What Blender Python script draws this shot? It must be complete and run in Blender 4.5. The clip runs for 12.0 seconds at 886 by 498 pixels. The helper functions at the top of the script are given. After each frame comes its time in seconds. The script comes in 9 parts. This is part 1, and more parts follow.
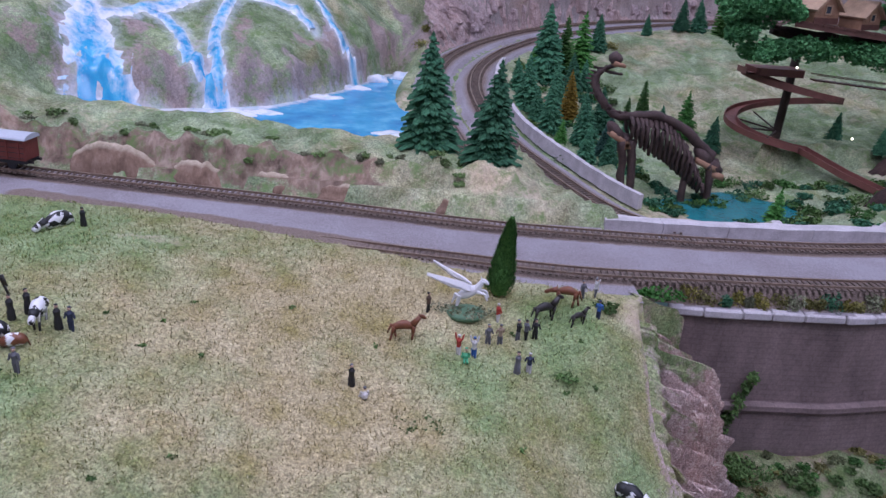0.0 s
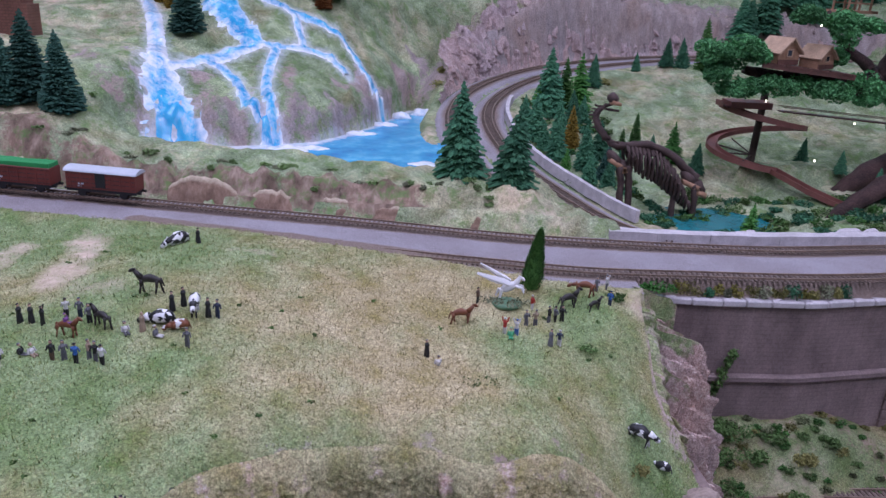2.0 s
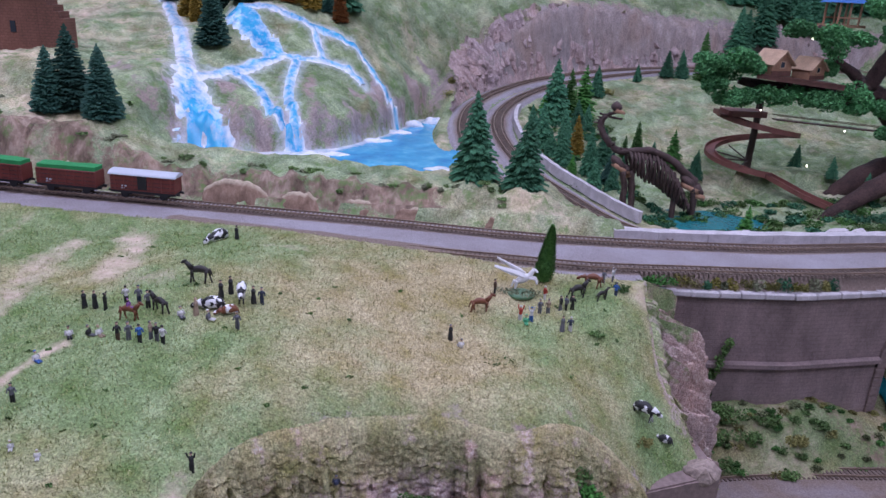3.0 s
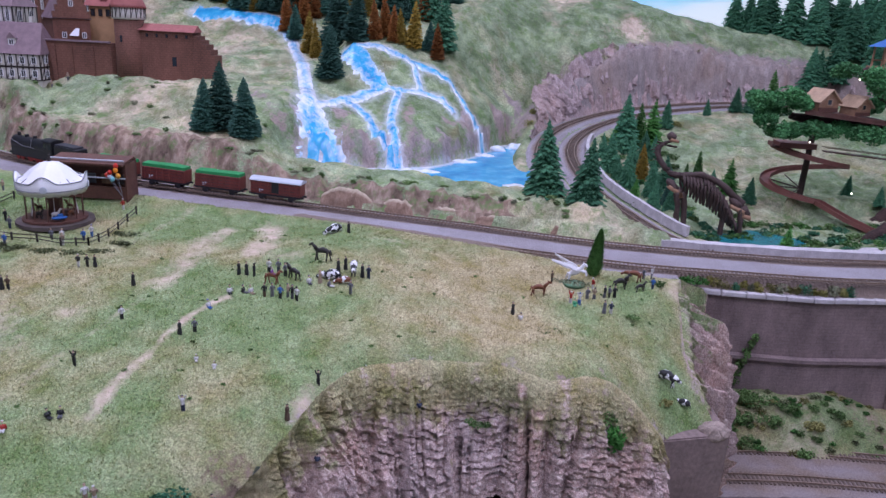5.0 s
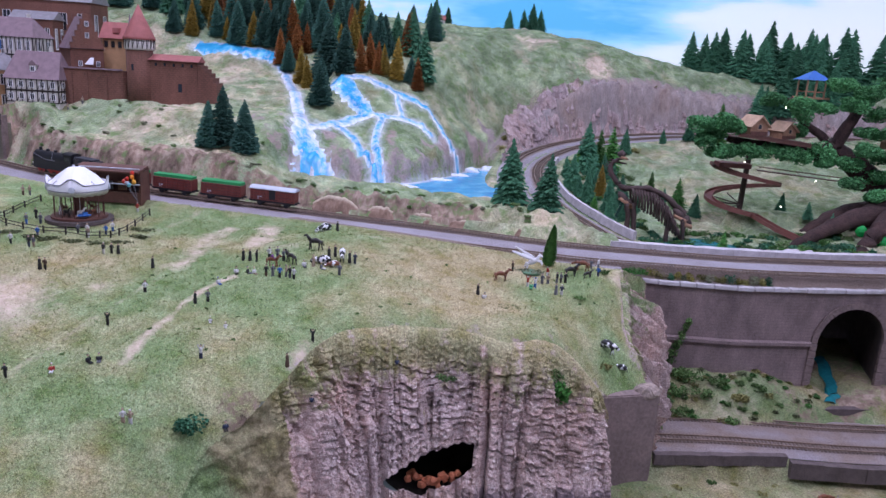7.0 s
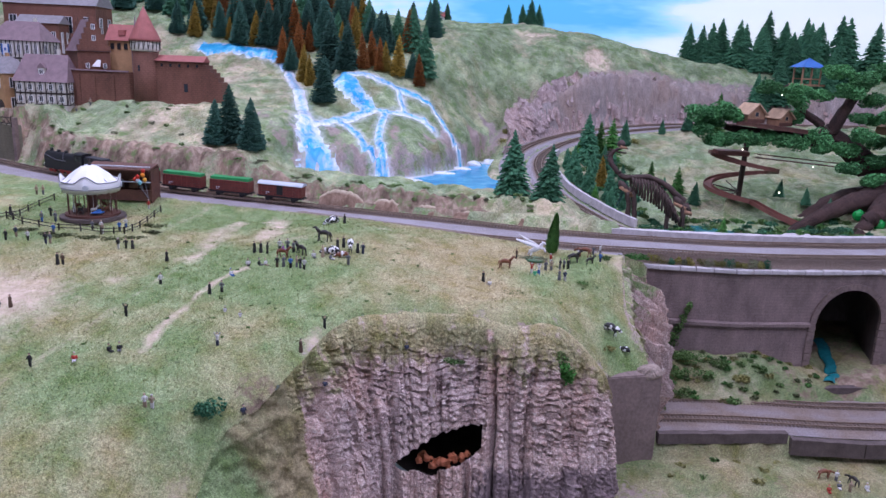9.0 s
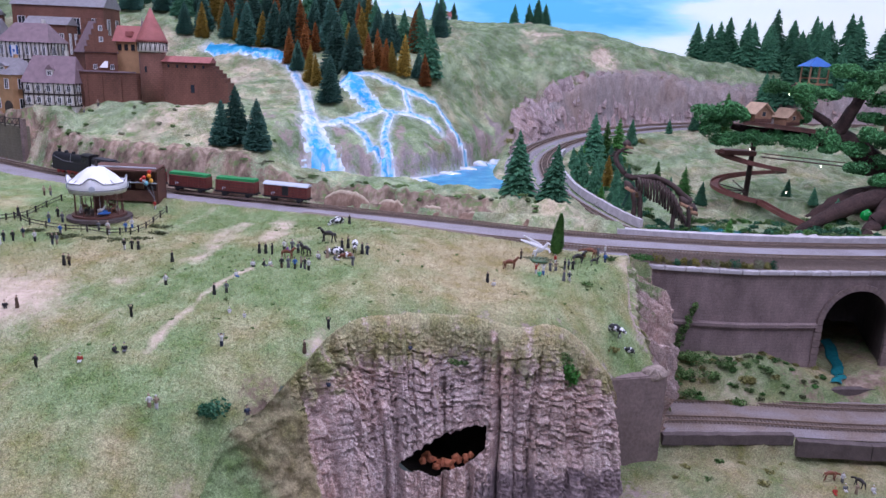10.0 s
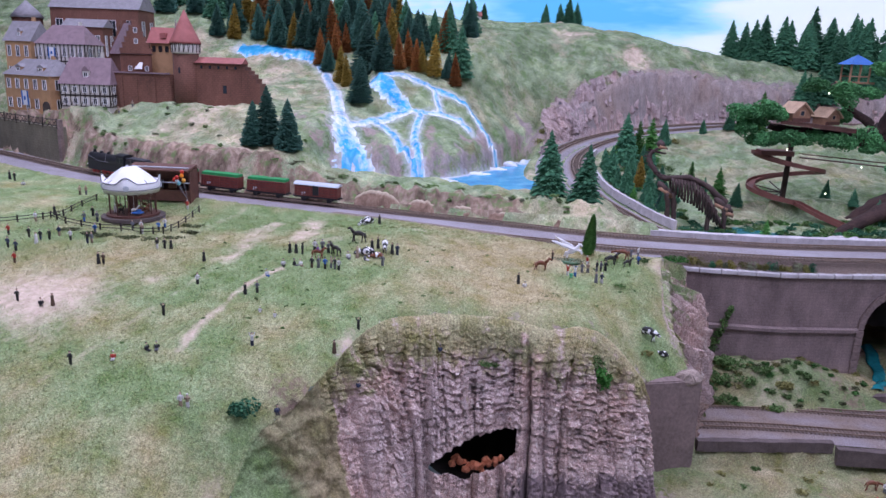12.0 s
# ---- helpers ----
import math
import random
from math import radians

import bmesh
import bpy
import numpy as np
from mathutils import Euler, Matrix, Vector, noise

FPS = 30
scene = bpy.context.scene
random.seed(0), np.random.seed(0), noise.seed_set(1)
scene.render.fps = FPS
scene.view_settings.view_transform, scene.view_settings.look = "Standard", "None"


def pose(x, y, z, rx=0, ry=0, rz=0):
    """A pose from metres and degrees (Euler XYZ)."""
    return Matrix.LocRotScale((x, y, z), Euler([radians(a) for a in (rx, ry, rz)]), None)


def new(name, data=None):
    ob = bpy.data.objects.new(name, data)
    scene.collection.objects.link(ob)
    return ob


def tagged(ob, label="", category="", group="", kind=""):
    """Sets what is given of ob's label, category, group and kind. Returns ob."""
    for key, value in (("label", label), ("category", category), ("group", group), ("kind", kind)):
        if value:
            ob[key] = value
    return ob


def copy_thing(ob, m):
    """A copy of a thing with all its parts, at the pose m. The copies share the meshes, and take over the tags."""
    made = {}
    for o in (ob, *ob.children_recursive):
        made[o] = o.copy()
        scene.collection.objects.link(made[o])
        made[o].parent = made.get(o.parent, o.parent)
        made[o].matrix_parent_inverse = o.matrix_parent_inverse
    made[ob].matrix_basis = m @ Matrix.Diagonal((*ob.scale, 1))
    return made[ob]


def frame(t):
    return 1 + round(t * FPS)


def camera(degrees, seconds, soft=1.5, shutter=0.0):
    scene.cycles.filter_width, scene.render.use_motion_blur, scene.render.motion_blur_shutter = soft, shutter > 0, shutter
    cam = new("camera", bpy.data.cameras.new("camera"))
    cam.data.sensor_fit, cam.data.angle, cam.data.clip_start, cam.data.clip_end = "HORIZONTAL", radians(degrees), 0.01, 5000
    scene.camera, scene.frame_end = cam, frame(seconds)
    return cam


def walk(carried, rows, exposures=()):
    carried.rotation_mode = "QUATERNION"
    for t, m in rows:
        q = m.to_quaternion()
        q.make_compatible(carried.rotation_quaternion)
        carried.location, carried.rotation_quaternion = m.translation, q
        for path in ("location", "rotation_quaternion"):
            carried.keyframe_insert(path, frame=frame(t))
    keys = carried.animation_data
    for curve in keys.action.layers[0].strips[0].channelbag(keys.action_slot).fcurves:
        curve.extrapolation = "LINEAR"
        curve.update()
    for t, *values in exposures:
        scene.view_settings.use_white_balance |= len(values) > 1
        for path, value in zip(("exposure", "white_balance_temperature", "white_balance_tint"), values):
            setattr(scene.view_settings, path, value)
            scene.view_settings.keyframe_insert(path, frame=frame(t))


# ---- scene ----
cam = camera(62.9, 12.0)
METRES, EYE, TILT, LEAN, TURN = 0.8, 0.5, -22.3, -3.7, 0.0
ROWS = [
    (0.0, 0.0, 0.0, 0.0, 0.0, 0.0, -0.0),
    (0.5, -0.0078, -0.0523, -0.0006, -0.86, 0.03, 0.28),
    (1.0, -0.0242, -0.111, -0.004, -1.36, 0.66, 0.53),
    (1.5, -0.0481, -0.1734, -0.0167, -0.85, 1.48, 1.02),
    (2.0, -0.0766, -0.2341, -0.0295, -0.57, 2.06, 1.22),
    (2.5, -0.0905, -0.2873, -0.0436, -0.46, 2.54, 1.23),
    (3.0, -0.1091, -0.3314, -0.0555, -0.52, 2.82, 1.2),
    (5.0, -0.0759, -0.6138, -0.1383, 6.1, 5.11, -1.68),
    (5.5, -0.0569, -0.667, -0.17, 6.4, 6.52, -1.98),
    (6.0, -0.0548, -0.7184, -0.2075, 6.54, 7.72, -2.31),
    (6.5, -0.037, -0.7791, -0.2436, 5.82, 8.05, -2.18),
    (7.0, -0.0327, -0.8281, -0.2686, 4.75, 8.44, -1.74),
    (9.0, -0.0361, -0.8666, -0.2948, 5.09, 8.28, -0.69),
    (9.5, -0.0374, -0.8691, -0.2939, 5.29, 8.2, -0.64),
    (10.0, -0.0275, -0.8668, -0.2912, 5.73, 8.2, -0.77),
    (10.5, -0.023, -0.8689, -0.2934, 6.35, 8.28, -0.87),
    (11.0, -0.025, -0.8698, -0.2953, 6.97, 8.33, -1.09),
    (11.5, -0.0305, -0.8615, -0.292, 7.5, 8.33, -1.36),
    (12.0, -0.0334, -0.8551, -0.29, 7.9, 8.23, -1.39),
]
walk(cam, [(t, pose(0, 0, EYE, TILT, LEAN, TURN) @ pose(METRES * x, METRES * y, METRES * z, 90 + pitch, roll, yaw)) for t, x, y, z, yaw, pitch, roll in ROWS], [(0.0, -0.28), (3.0, -0.21), (5.0, -0.12), (7.0, -0.01), (9.0, 0.04), (12.0, 0.06)])

# ---- light: an exhibition hall with ceiling luminaires ----
world = bpy.data.worlds.new("hall_air")
world.use_nodes = True
world.node_tree.nodes["Background"].inputs[0].default_value = (0.85, 0.85, 1.0, 1)
world.node_tree.nodes["Background"].inputs[1].default_value = 0.27
scene.world = world


def area_lamp(x, y, z, sx, sy, watts, colour=(0.9, 0.9, 1.31)):
    data = bpy.data.lights.new("ceiling_lamp", "AREA")
    data.shape, data.size, data.size_y, data.energy, data.color = "RECTANGLE", sx, sy, watts, colour
    ob = new("ceiling_lamp", data)
    ob.location = (x, y, z)
    return ob


for ly, powers in ((-0.9, (13.0, 21.0, 18.0)), (0.6, (23.0, 17.0, 11.0)), (2.1, (7.5, 6.0, 3.0))):
    for lx, power in zip((-1.3, 0.3, 1.9), powers):
        area_lamp(lx, ly, 2.17, 0.28, 1.15, power)


# ---- materials ----
def nodes_of(name):
    m = bpy.data.materials.new(name)
    m.use_nodes = True
    nt = m.node_tree
    return m, nt, nt.nodes["Principled BSDF"]


def add_noise(nt, scale, detail=4.0, rough=0.6, stretch=(1, 1, 1), w=0.0):
    geo = nt.nodes.new("ShaderNodeNewGeometry")
    mp = nt.nodes.new("ShaderNodeMapping")
    mp.inputs["Scale"].default_value = stretch
    mp.inputs["Location"].default_value = (w, w * 0.7, w * 0.3)
    nt.links.new(geo.outputs["Position"], mp.inputs[0])
    n = nt.nodes.new("ShaderNodeTexNoise")
    n.inputs["Scale"].default_value, n.inputs["Detail"].default_value, n.inputs["Roughness"].default_value = scale, detail, rough
    nt.links.new(mp.outputs[0], n.inputs["Vector"])
    return n.outputs["Fac"]


def ramp(nt, fac, stops):
    r = nt.nodes.new("ShaderNodeValToRGB")
    while len(r.color_ramp.elements) < len(stops):
        r.color_ramp.elements.new(0.5)
    for e, (p, c) in zip(r.color_ramp.elements, stops):
        e.position, e.color = p, (*c, 1) if len(c) == 3 else c
    nt.links.new(fac, r.inputs[0])
    return r.outputs[0]


def blend(nt, fac, a, b, mode="MIX"):
    m = nt.nodes.new("ShaderNodeMix")
    m.data_type, m.blend_type = "RGBA", mode
    for sock, v in ((m.inputs[0], fac), (m.inputs[6], a), (m.inputs[7], b)):
        if isinstance(v, (int, float)):
            sock.default_value = v
        elif isinstance(v, tuple):
            sock.default_value = (*v, 1)
        else:
            nt.links.new(v, sock)
    return m.outputs[2]


def sums(nt, op, a, b):
    m = nt.nodes.new("ShaderNodeMath")
    m.operation = op
    m.use_clamp = op == "MULTIPLY_ADD"
    for sock, v in zip(m.inputs, (a, b)):
        if isinstance(v, (int, float)):
            sock.default_value = v
        else:
            nt.links.new(v, sock)
    return m.outputs[0]


def edge(nt, v, lo, hi):
    m = nt.nodes.new("ShaderNodeMapRange")
    m.inputs[1].default_value, m.inputs[2].default_value = lo, hi
    nt.links.new(v, m.inputs[0])
    return m.outputs[0]


def mask(nt, name):
    a = nt.nodes.new("ShaderNodeAttribute")
    a.attribute_name = name
    return a.outputs["Fac"]


def relief(nt, bsdf, height, dist, strength=0.6):
    b = nt.nodes.new("ShaderNodeBump")
    b.inputs["Strength"].default_value, b.inputs["Distance"].default_value = strength, dist
    nt.links.new(height, b.inputs["Height"])
    nt.links.new(b.outputs[0], bsdf.inputs["Normal"])


def plain(name, c, rough=0.6, metal=0.0, var=0.18, scale=120.0, bump=0.0006, c2=None):
    """A painted or bare surface with fine and coarse variation."""
    m, nt, b = nodes_of(name)
    fine, coarse = add_noise(nt, scale * 4, 5), add_noise(nt, scale * 0.35, 3, w=3.1)
    dark = tuple(v * (1 - 1.6 * var) for v in c)
    light = c2 or tuple(min(1, v * (1 + var)) for v in c)
    col = blend(nt, 0.45, ramp(nt, fine, [(0.3, dark), (0.7, light)]), ramp(nt, coarse, [(0.35, dark), (0.65, light)]))
    nt.links.new(col, b.inputs["Base Color"])
    b.inputs["Roughness"].default_value, b.inputs["Metallic"].default_value = rough, metal
    if bump:
        relief(nt, b, fine, bump)
    return m


def rock_colour(nt, stretch, tint=(1, 1, 1)):
    s = lambda c: tuple(a * t for a, t in zip(c, tint))
    big = add_noise(nt, 9, 5, 0.65, stretch, 1.3)
    mid = add_noise(nt, 60, 6, 0.7, stretch, 5.0)
    fine = add_noise(nt, 330, 5, 0.75, (1, 1, 0.8), 2.0)
    col = ramp(nt, mid, [(0.28, s((0.17, 0.13, 0.125))), (0.42, s((0.33, 0.26, 0.25))), (0.58, s((0.46, 0.375, 0.36))), (0.75, s((0.64, 0.56, 0.54)))])
    streak = add_noise(nt, 130, 4, 0.7, (1, 1, 0.14), 8.0)
    col = blend(nt, 0.35, col, ramp(nt, streak, [(0.32, (0.2, 0.19, 0.2)), (0.66, (0.76, 0.75, 0.75))]), "OVERLAY")
    warm = ramp(nt, big, [(0.35, s((0.46, 0.31, 0.25))), (0.5, s((0.42, 0.34, 0.33))), (0.65, s((0.4, 0.36, 0.38)))])
    col = blend(nt, 0.42, col, warm)
    return blend(nt, 0.6, col, ramp(nt, fine, [(0.3, (0.2, 0.2, 0.2)), (0.7, (0.84, 0.84, 0.84))]), "OVERLAY"), mid, fine


def grass_colour(nt, pale=0.0, tone=(1, 1, 1)):
    """Flock of short fibres: green and straw patches, fine grain, few specks."""
    patch = add_noise(nt, 5.5, 4, 0.6, (1, 1, 1), 7.0)
    tuft = add_noise(nt, 26, 4, 0.6, (1, 1, 1), 3.0)
    fine = add_noise(nt, 520, 4, 0.8, (1, 1, 1), 1.0)
    green = ramp(nt, tuft, [(0.3, (0.125, 0.195, 0.06)), (0.5, (0.202, 0.276, 0.124)), (0.7, (0.285, 0.355, 0.185))])
    straw = ramp(nt, tuft, [(0.3, (0.285, 0.24, 0.095)), (0.5, (0.4, 0.332, 0.19)), (0.7, (0.49, 0.42, 0.26))])
    if pale:
        grey = ramp(nt, tuft, [(0.3, (0.17, 0.16, 0.135)), (0.5, (0.3, 0.285, 0.25)), (0.7, (0.42, 0.4, 0.36))])
        green, straw = blend(nt, pale, green, grey), blend(nt, pale, straw, grey)
    dry = sums(nt, "ADD", sums(nt, "MULTIPLY", sums(nt, "SUBTRACT", patch, 0.5), 1.7), mask(nt, "dry"))
    col = blend(nt, edge(nt, sums(nt, "ADD", dry, sums(nt, "MULTIPLY", sums(nt, "SUBTRACT", add_noise(nt, 120, 5, 0.8, (1, 1, 1), 13.0), 0.5), 0.8)), 0.15, 0.9), green, straw)
    grit = add_noise(nt, 250, 4, 0.85, (1, 1, 1), 11.0)
    col = blend(nt, 0.5, col, ramp(nt, grit, [(0.34, (0.14, 0.14, 0.14)), (0.66, (0.86, 0.86, 0.86))]), "OVERLAY")
    col = blend(nt, 0.7, col, ramp(nt, fine, [(0.34, (0.14, 0.14, 0.14)), (0.66, (0.88, 0.88, 0.88))]), "OVERLAY")
    speck = edge(nt, add_noise(nt, 95, 3, 0.6, (1, 1, 1), 17.0), 0.65, 0.73)
    col = blend(nt, 1.0, col, tone, "MULTIPLY")
    return blend(nt, sums(nt, "MULTIPLY", speck, 0.6), col, (0.07, 0.09, 0.04)), tuft, fine


def terrain_material(name, rock_stretch=(1, 1, 0.25), rock_tint=(1, 1, 1), pale=0.0, tone=(1, 1, 1)):
    """Flocked grass, sandy paths and bare rock, mixed by the masks that the terrain carries."""
    m, nt, b = nodes_of(name)
    g, tuft, fine = grass_colour(nt, pale, tone)
    sand = ramp(nt, add_noise(nt, 70, 5, 0.7, (1, 1, 1), 9.0), [(0.3, (0.44, 0.335, 0.25)), (0.7, (0.74, 0.6, 0.48))])
    rough = sums(nt, "MULTIPLY", sums(nt, "SUBTRACT", add_noise(nt, 60, 6, 0.75, (1, 1, 1), 4.0), 0.5), 1.5)
    g = blend(nt, edge(nt, sums(nt, "ADD", mask(nt, "sand"), sums(nt, "MULTIPLY", rough, 0.8)), 0.25, 0.85), g, sand)
    earth = ramp(nt, add_noise(nt, 50, 6, 0.7, (1, 1, 0.25), 5.5), [(0.28, (0.07, 0.048, 0.038)), (0.5, (0.24, 0.17, 0.13)), (0.72, (0.46, 0.36, 0.29))])
    g = blend(nt, edge(nt, sums(nt, "ADD", mask(nt, "earth"), rough), 0.4, 0.65), g, earth)
    r, mid, _ = rock_colour(nt, rock_stretch, rock_tint)
    f = edge(nt, sums(nt, "ADD", mask(nt, "rock"), rough), 0.38, 0.62)
    if pale:
        blot = ramp(nt, add_noise(nt, 13, 5, 0.7, (1, 1, 1), 15.0), [(0.36, (0.22, 0.24, 0.2)), (0.5, (0.5, 0.5, 0.5)), (0.64, (0.78, 0.74, 0.7))])
        g = blend(nt, 0.6, g, blot, "OVERLAY")
        tufts = add_noise(nt, 34, 5, 0.75, (1, 1, 1), 25.0)
        g = blend(nt, sums(nt, "MULTIPLY", edge(nt, tufts, 0.52, 0.64), 0.8), g, (0.13, 0.215, 0.07))
        g = blend(nt, sums(nt, "MULTIPLY", edge(nt, add_noise(nt, 28, 5, 0.75, (1, 1, 1), 29.0), 0.58, 0.7), 0.5), g, (0.46, 0.38, 0.29))
    col = blend(nt, f, g, r)
    spray = ramp(nt, add_noise(nt, 90, 5, 0.7, (1, 1, 1), 6.0), [(0.35, (0.5, 0.6, 0.72)), (0.65, (0.8, 0.8, 0.84))])
    col = blend(nt, edge(nt, sums(nt, "ADD", mask(nt, "spray"), sums(nt, "MULTIPLY", rough, 0.8)), 0.2, 1.1), col, spray)
    nt.links.new(col, b.inputs["Base Color"])
    b.inputs["Roughness"].default_value = 0.92
    b.inputs["Specular IOR Level"].default_value = 0.15
    relief(nt, b, sums(nt, "ADD", tuft, sums(nt, "MULTIPLY", fine, 0.5)), 0.0018, 0.6)
    return m


def foliage_material(name, a, b_, rough=0.75):
    m, nt, b = nodes_of(name)
    info = nt.nodes.new("ShaderNodeObjectInfo")
    geo = nt.nodes.new("ShaderNodeNewGeometry")
    isl = ramp(nt, geo.outputs["Random Per Island"], [(0.0, a), (1.0, b_)])
    n = add_noise(nt, 300, 3)
    col = blend(nt, 0.5, isl, ramp(nt, n, [(0.35, tuple(v * 0.5 for v in a)), (0.65, b_)]))
    hsv = nt.nodes.new("ShaderNodeHueSaturation")
    nt.links.new(col, hsv.inputs["Color"])
    m2 = nt.nodes.new("ShaderNodeMapRange")
    m2.inputs[3].default_value, m2.inputs[4].default_value = 0.7, 1.35
    nt.links.new(info.outputs["Random"], m2.inputs[0])
    nt.links.new(m2.outputs[0], hsv.inputs["Value"])
    nt.links.new(hsv.outputs[0], b.inputs["Base Color"])
    b.inputs["Roughness"].default_value = rough
    b.inputs["Specular IOR Level"].default_value = 0.2
    return m


MEADOW = terrain_material("flocked_meadow", (1, 1, 0.3))
HILL = terrain_material("flocked_hill", (0.8, 0.8, 0.3), (0.78, 0.79, 0.77), 0.42, (0.94, 1.02, 0.95))
LOWTURF = terrain_material("rough_dark_turf", (1, 1, 0.3), (0.7, 0.7, 0.7), 0.0, (0.76, 0.72, 0.74))


def cliff_material():
    m, nt, b = nodes_of("strata_rock")
    r, mid, fine = rock_colour(nt, (1.6, 1.6, 0.45), (1.32, 1.24, 1.17))
    g, tuft, _ = grass_colour(nt)
    rough = sums(nt, "MULTIPLY", sums(nt, "SUBTRACT", add_noise(nt, 55, 6, 0.75, (1, 1, 1), 4.0), 0.5), 1.6)
    bed = add_noise(nt, 42, 5, 0.7, (0.5, 0.5, 4.5), 12.0)
    r = blend(nt, 0.3, r, ramp(nt, bed, [(0.36, (0.15, 0.14, 0.14)), (0.5, (0.5, 0.5, 0.5)), (0.66, (0.82, 0.81, 0.8))]), "OVERLAY")
    grit = add_noise(nt, 520, 3, 0.8, (1, 1, 1), 2.5)
    r = blend(nt, 0.6, r, ramp(nt, grit, [(0.36, (0.16, 0.16, 0.16)), (0.64, (0.84, 0.84, 0.84))]), "OVERLAY")
    # darker brown-purple rock tones, mixed in by a mask
    low_dark = ramp(nt, mid, [(0.3, (0.1, 0.075, 0.08)), (0.5, (0.24, 0.18, 0.185)), (0.7, (0.42, 0.33, 0.325))])
    r = blend(nt, edge(nt, sums(nt, "ADD", mask(nt, "low_dark"), rough), 0.4, 0.7), r, low_dark)
    col = blend(nt, edge(nt, sums(nt, "ADD", mask(nt, "moss"), sums(nt, "MULTIPLY", rough, 1.3)), 0.35, 0.75), r, g)
    scrub = ramp(nt, add_noise(nt, 70, 6, 0.8, (1, 1, 0.6), 21.0), [(0.3, (0.06, 0.055, 0.03)), (0.5, (0.2, 0.16, 0.09)), (0.7, (0.38, 0.31, 0.2))])
    col = blend(nt, edge(nt, sums(nt, "ADD", mask(nt, "earth"), rough), 0.3, 0.9), col, scrub)
    nt.links.new(col, b.inputs["Base Color"])
    b.inputs["Roughness"].default_value = 0.9
    b.inputs["Specular IOR Level"].default_value = 0.2
    relief(nt, b, sums(nt, "ADD", mid, sums(nt, "MULTIPLY", fine, 0.4)), 0.004, 0.9)
    return m


CLIFF = cliff_material()


def ballast_material():
    m, nt, b = nodes_of("grey_ballast")
    fine = add_noise(nt, 480, 4, 0.85)
    coarse = add_noise(nt, 14, 4, 0.6, (1, 1, 1), 2.0)
    col = ramp(nt, fine, [(0.3, (0.14, 0.122, 0.13)), (0.5, (0.3, 0.27, 0.295)), (0.7, (0.5, 0.46, 0.49))])
    col = blend(nt, 0.35, col, ramp(nt, coarse, [(0.35, (0.22, 0.18, 0.18)), (0.65, (0.4, 0.38, 0.42))]))
    rust = edge(nt, sums(nt, "ADD", mask(nt, "rust"), sums(nt, "MULTIPLY", sums(nt, "SUBTRACT", coarse, 0.5), 0.8)), 0.35, 0.7)
    col = blend(nt, rust, col, ramp(nt, fine, [(0.3, (0.11, 0.078, 0.064)), (0.7, (0.33, 0.25, 0.21))]))
    nt.links.new(col, b.inputs["Base Color"])
    b.inputs["Roughness"].default_value = 0.95
    relief(nt, b, fine, 0.0015, 0.8)
    return m


BALLAST = ballast_material()
RUSTRAIL = plain("rusty_rail", (0.3, 0.215, 0.165), 0.5, 0.35, 0.3, 300)
SLEEPER = plain("sleeper_brown", (0.15, 0.108, 0.088), 0.85, 0, 0.35, 300)


def masonry_material(name, c, bw, bh, mortar=0.0008, wear=0.4):
    m, nt, b = nodes_of(name)
    geo = nt.nodes.new("ShaderNodeNewGeometry")
    mp = nt.nodes.new("ShaderNodeMapping")
    mp.inputs["Rotation"].default_value = (radians(90), 0, 0)
    nt.links.new(geo.outputs["Position"], mp.inputs[0])
    br = nt.nodes.new("ShaderNodeTexBrick")
    br.inputs["Scale"].default_value = 1.0
    br.inputs["Brick Width"].default_value, br.inputs["Row Height"].default_value, br.inputs["Mortar Size"].default_value = bw, bh, mortar
    br.inputs["Color1"].default_value = (*c, 1)
    br.inputs["Color2"].default_value = (*[v * 0.8 for v in c], 1)
    br.inputs["Mortar"].default_value = (*[v * 0.55 for v in c], 1)
    nt.links.new(mp.outputs[0], br.inputs["Vector"])
    stain = add_noise(nt, 16, 6, 0.7, (1, 1, 0.5), 3.0)
    fine = add_noise(nt, 350, 4, 0.7)
    col = blend(nt, wear, br.outputs["Color"], ramp(nt, stain, [(0.32, tuple(v * 0.45 for v in c)), (0.68, tuple(min(1, v * 1.35) for v in c))]))
    col = blend(nt, 0.35, col, ramp(nt, fine, [(0.3, (0.2, 0.2, 0.2)), (0.7, (0.8, 0.8, 0.8))]), "OVERLAY")
    nt.links.new(col, b.inputs["Base Color"])
    b.inputs["Roughness"].default_value = 0.9
    relief(nt, b, sums(nt, "ADD", sums(nt, "MULTIPLY", br.outputs["Fac"], -0.6), fine), 0.001, 0.7)
    return m


WALLSTONE = masonry_material("weathered_retaining_stone", (0.26, 0.192, 0.184), 0.02, 0.0062, 0.0007, 0.7)
COPING = plain("pale_coping_stone", (0.56, 0.52, 0.54), 0.85, 0, 0.22, 160, 0.001)
KERBDARK = plain("dark_kerb_stone", (0.125, 0.095, 0.09), 0.9, 0, 0.3, 160, 0.001)
PIERCARD = plain("grey_brown_plaster", (0.23, 0.168, 0.155), 0.85, 0, 0.3, 45, 0.0012)
CAPROCK = plain("tan_broken_rock", (0.36, 0.28, 0.24), 0.9, 0, 0.35, 60, 0.002)
CASTLE = masonry_material("red_brick_castle", (0.2, 0.088, 0.062), 0.011, 0.0055, 0.0009, 0.55)
ROOFRED = plain("red_roof_tile", (0.36, 0.115, 0.105), 0.7, 0, 0.2, 200, 0.001)
ROOFMAUVE = plain("mauve_slate", (0.23, 0.155, 0.175), 0.75, 0, 0.22, 200, 0.001)
ROOFGREY = plain("grey_slate", (0.27, 0.25, 0.27), 0.7, 0, 0.2, 200, 0.001)
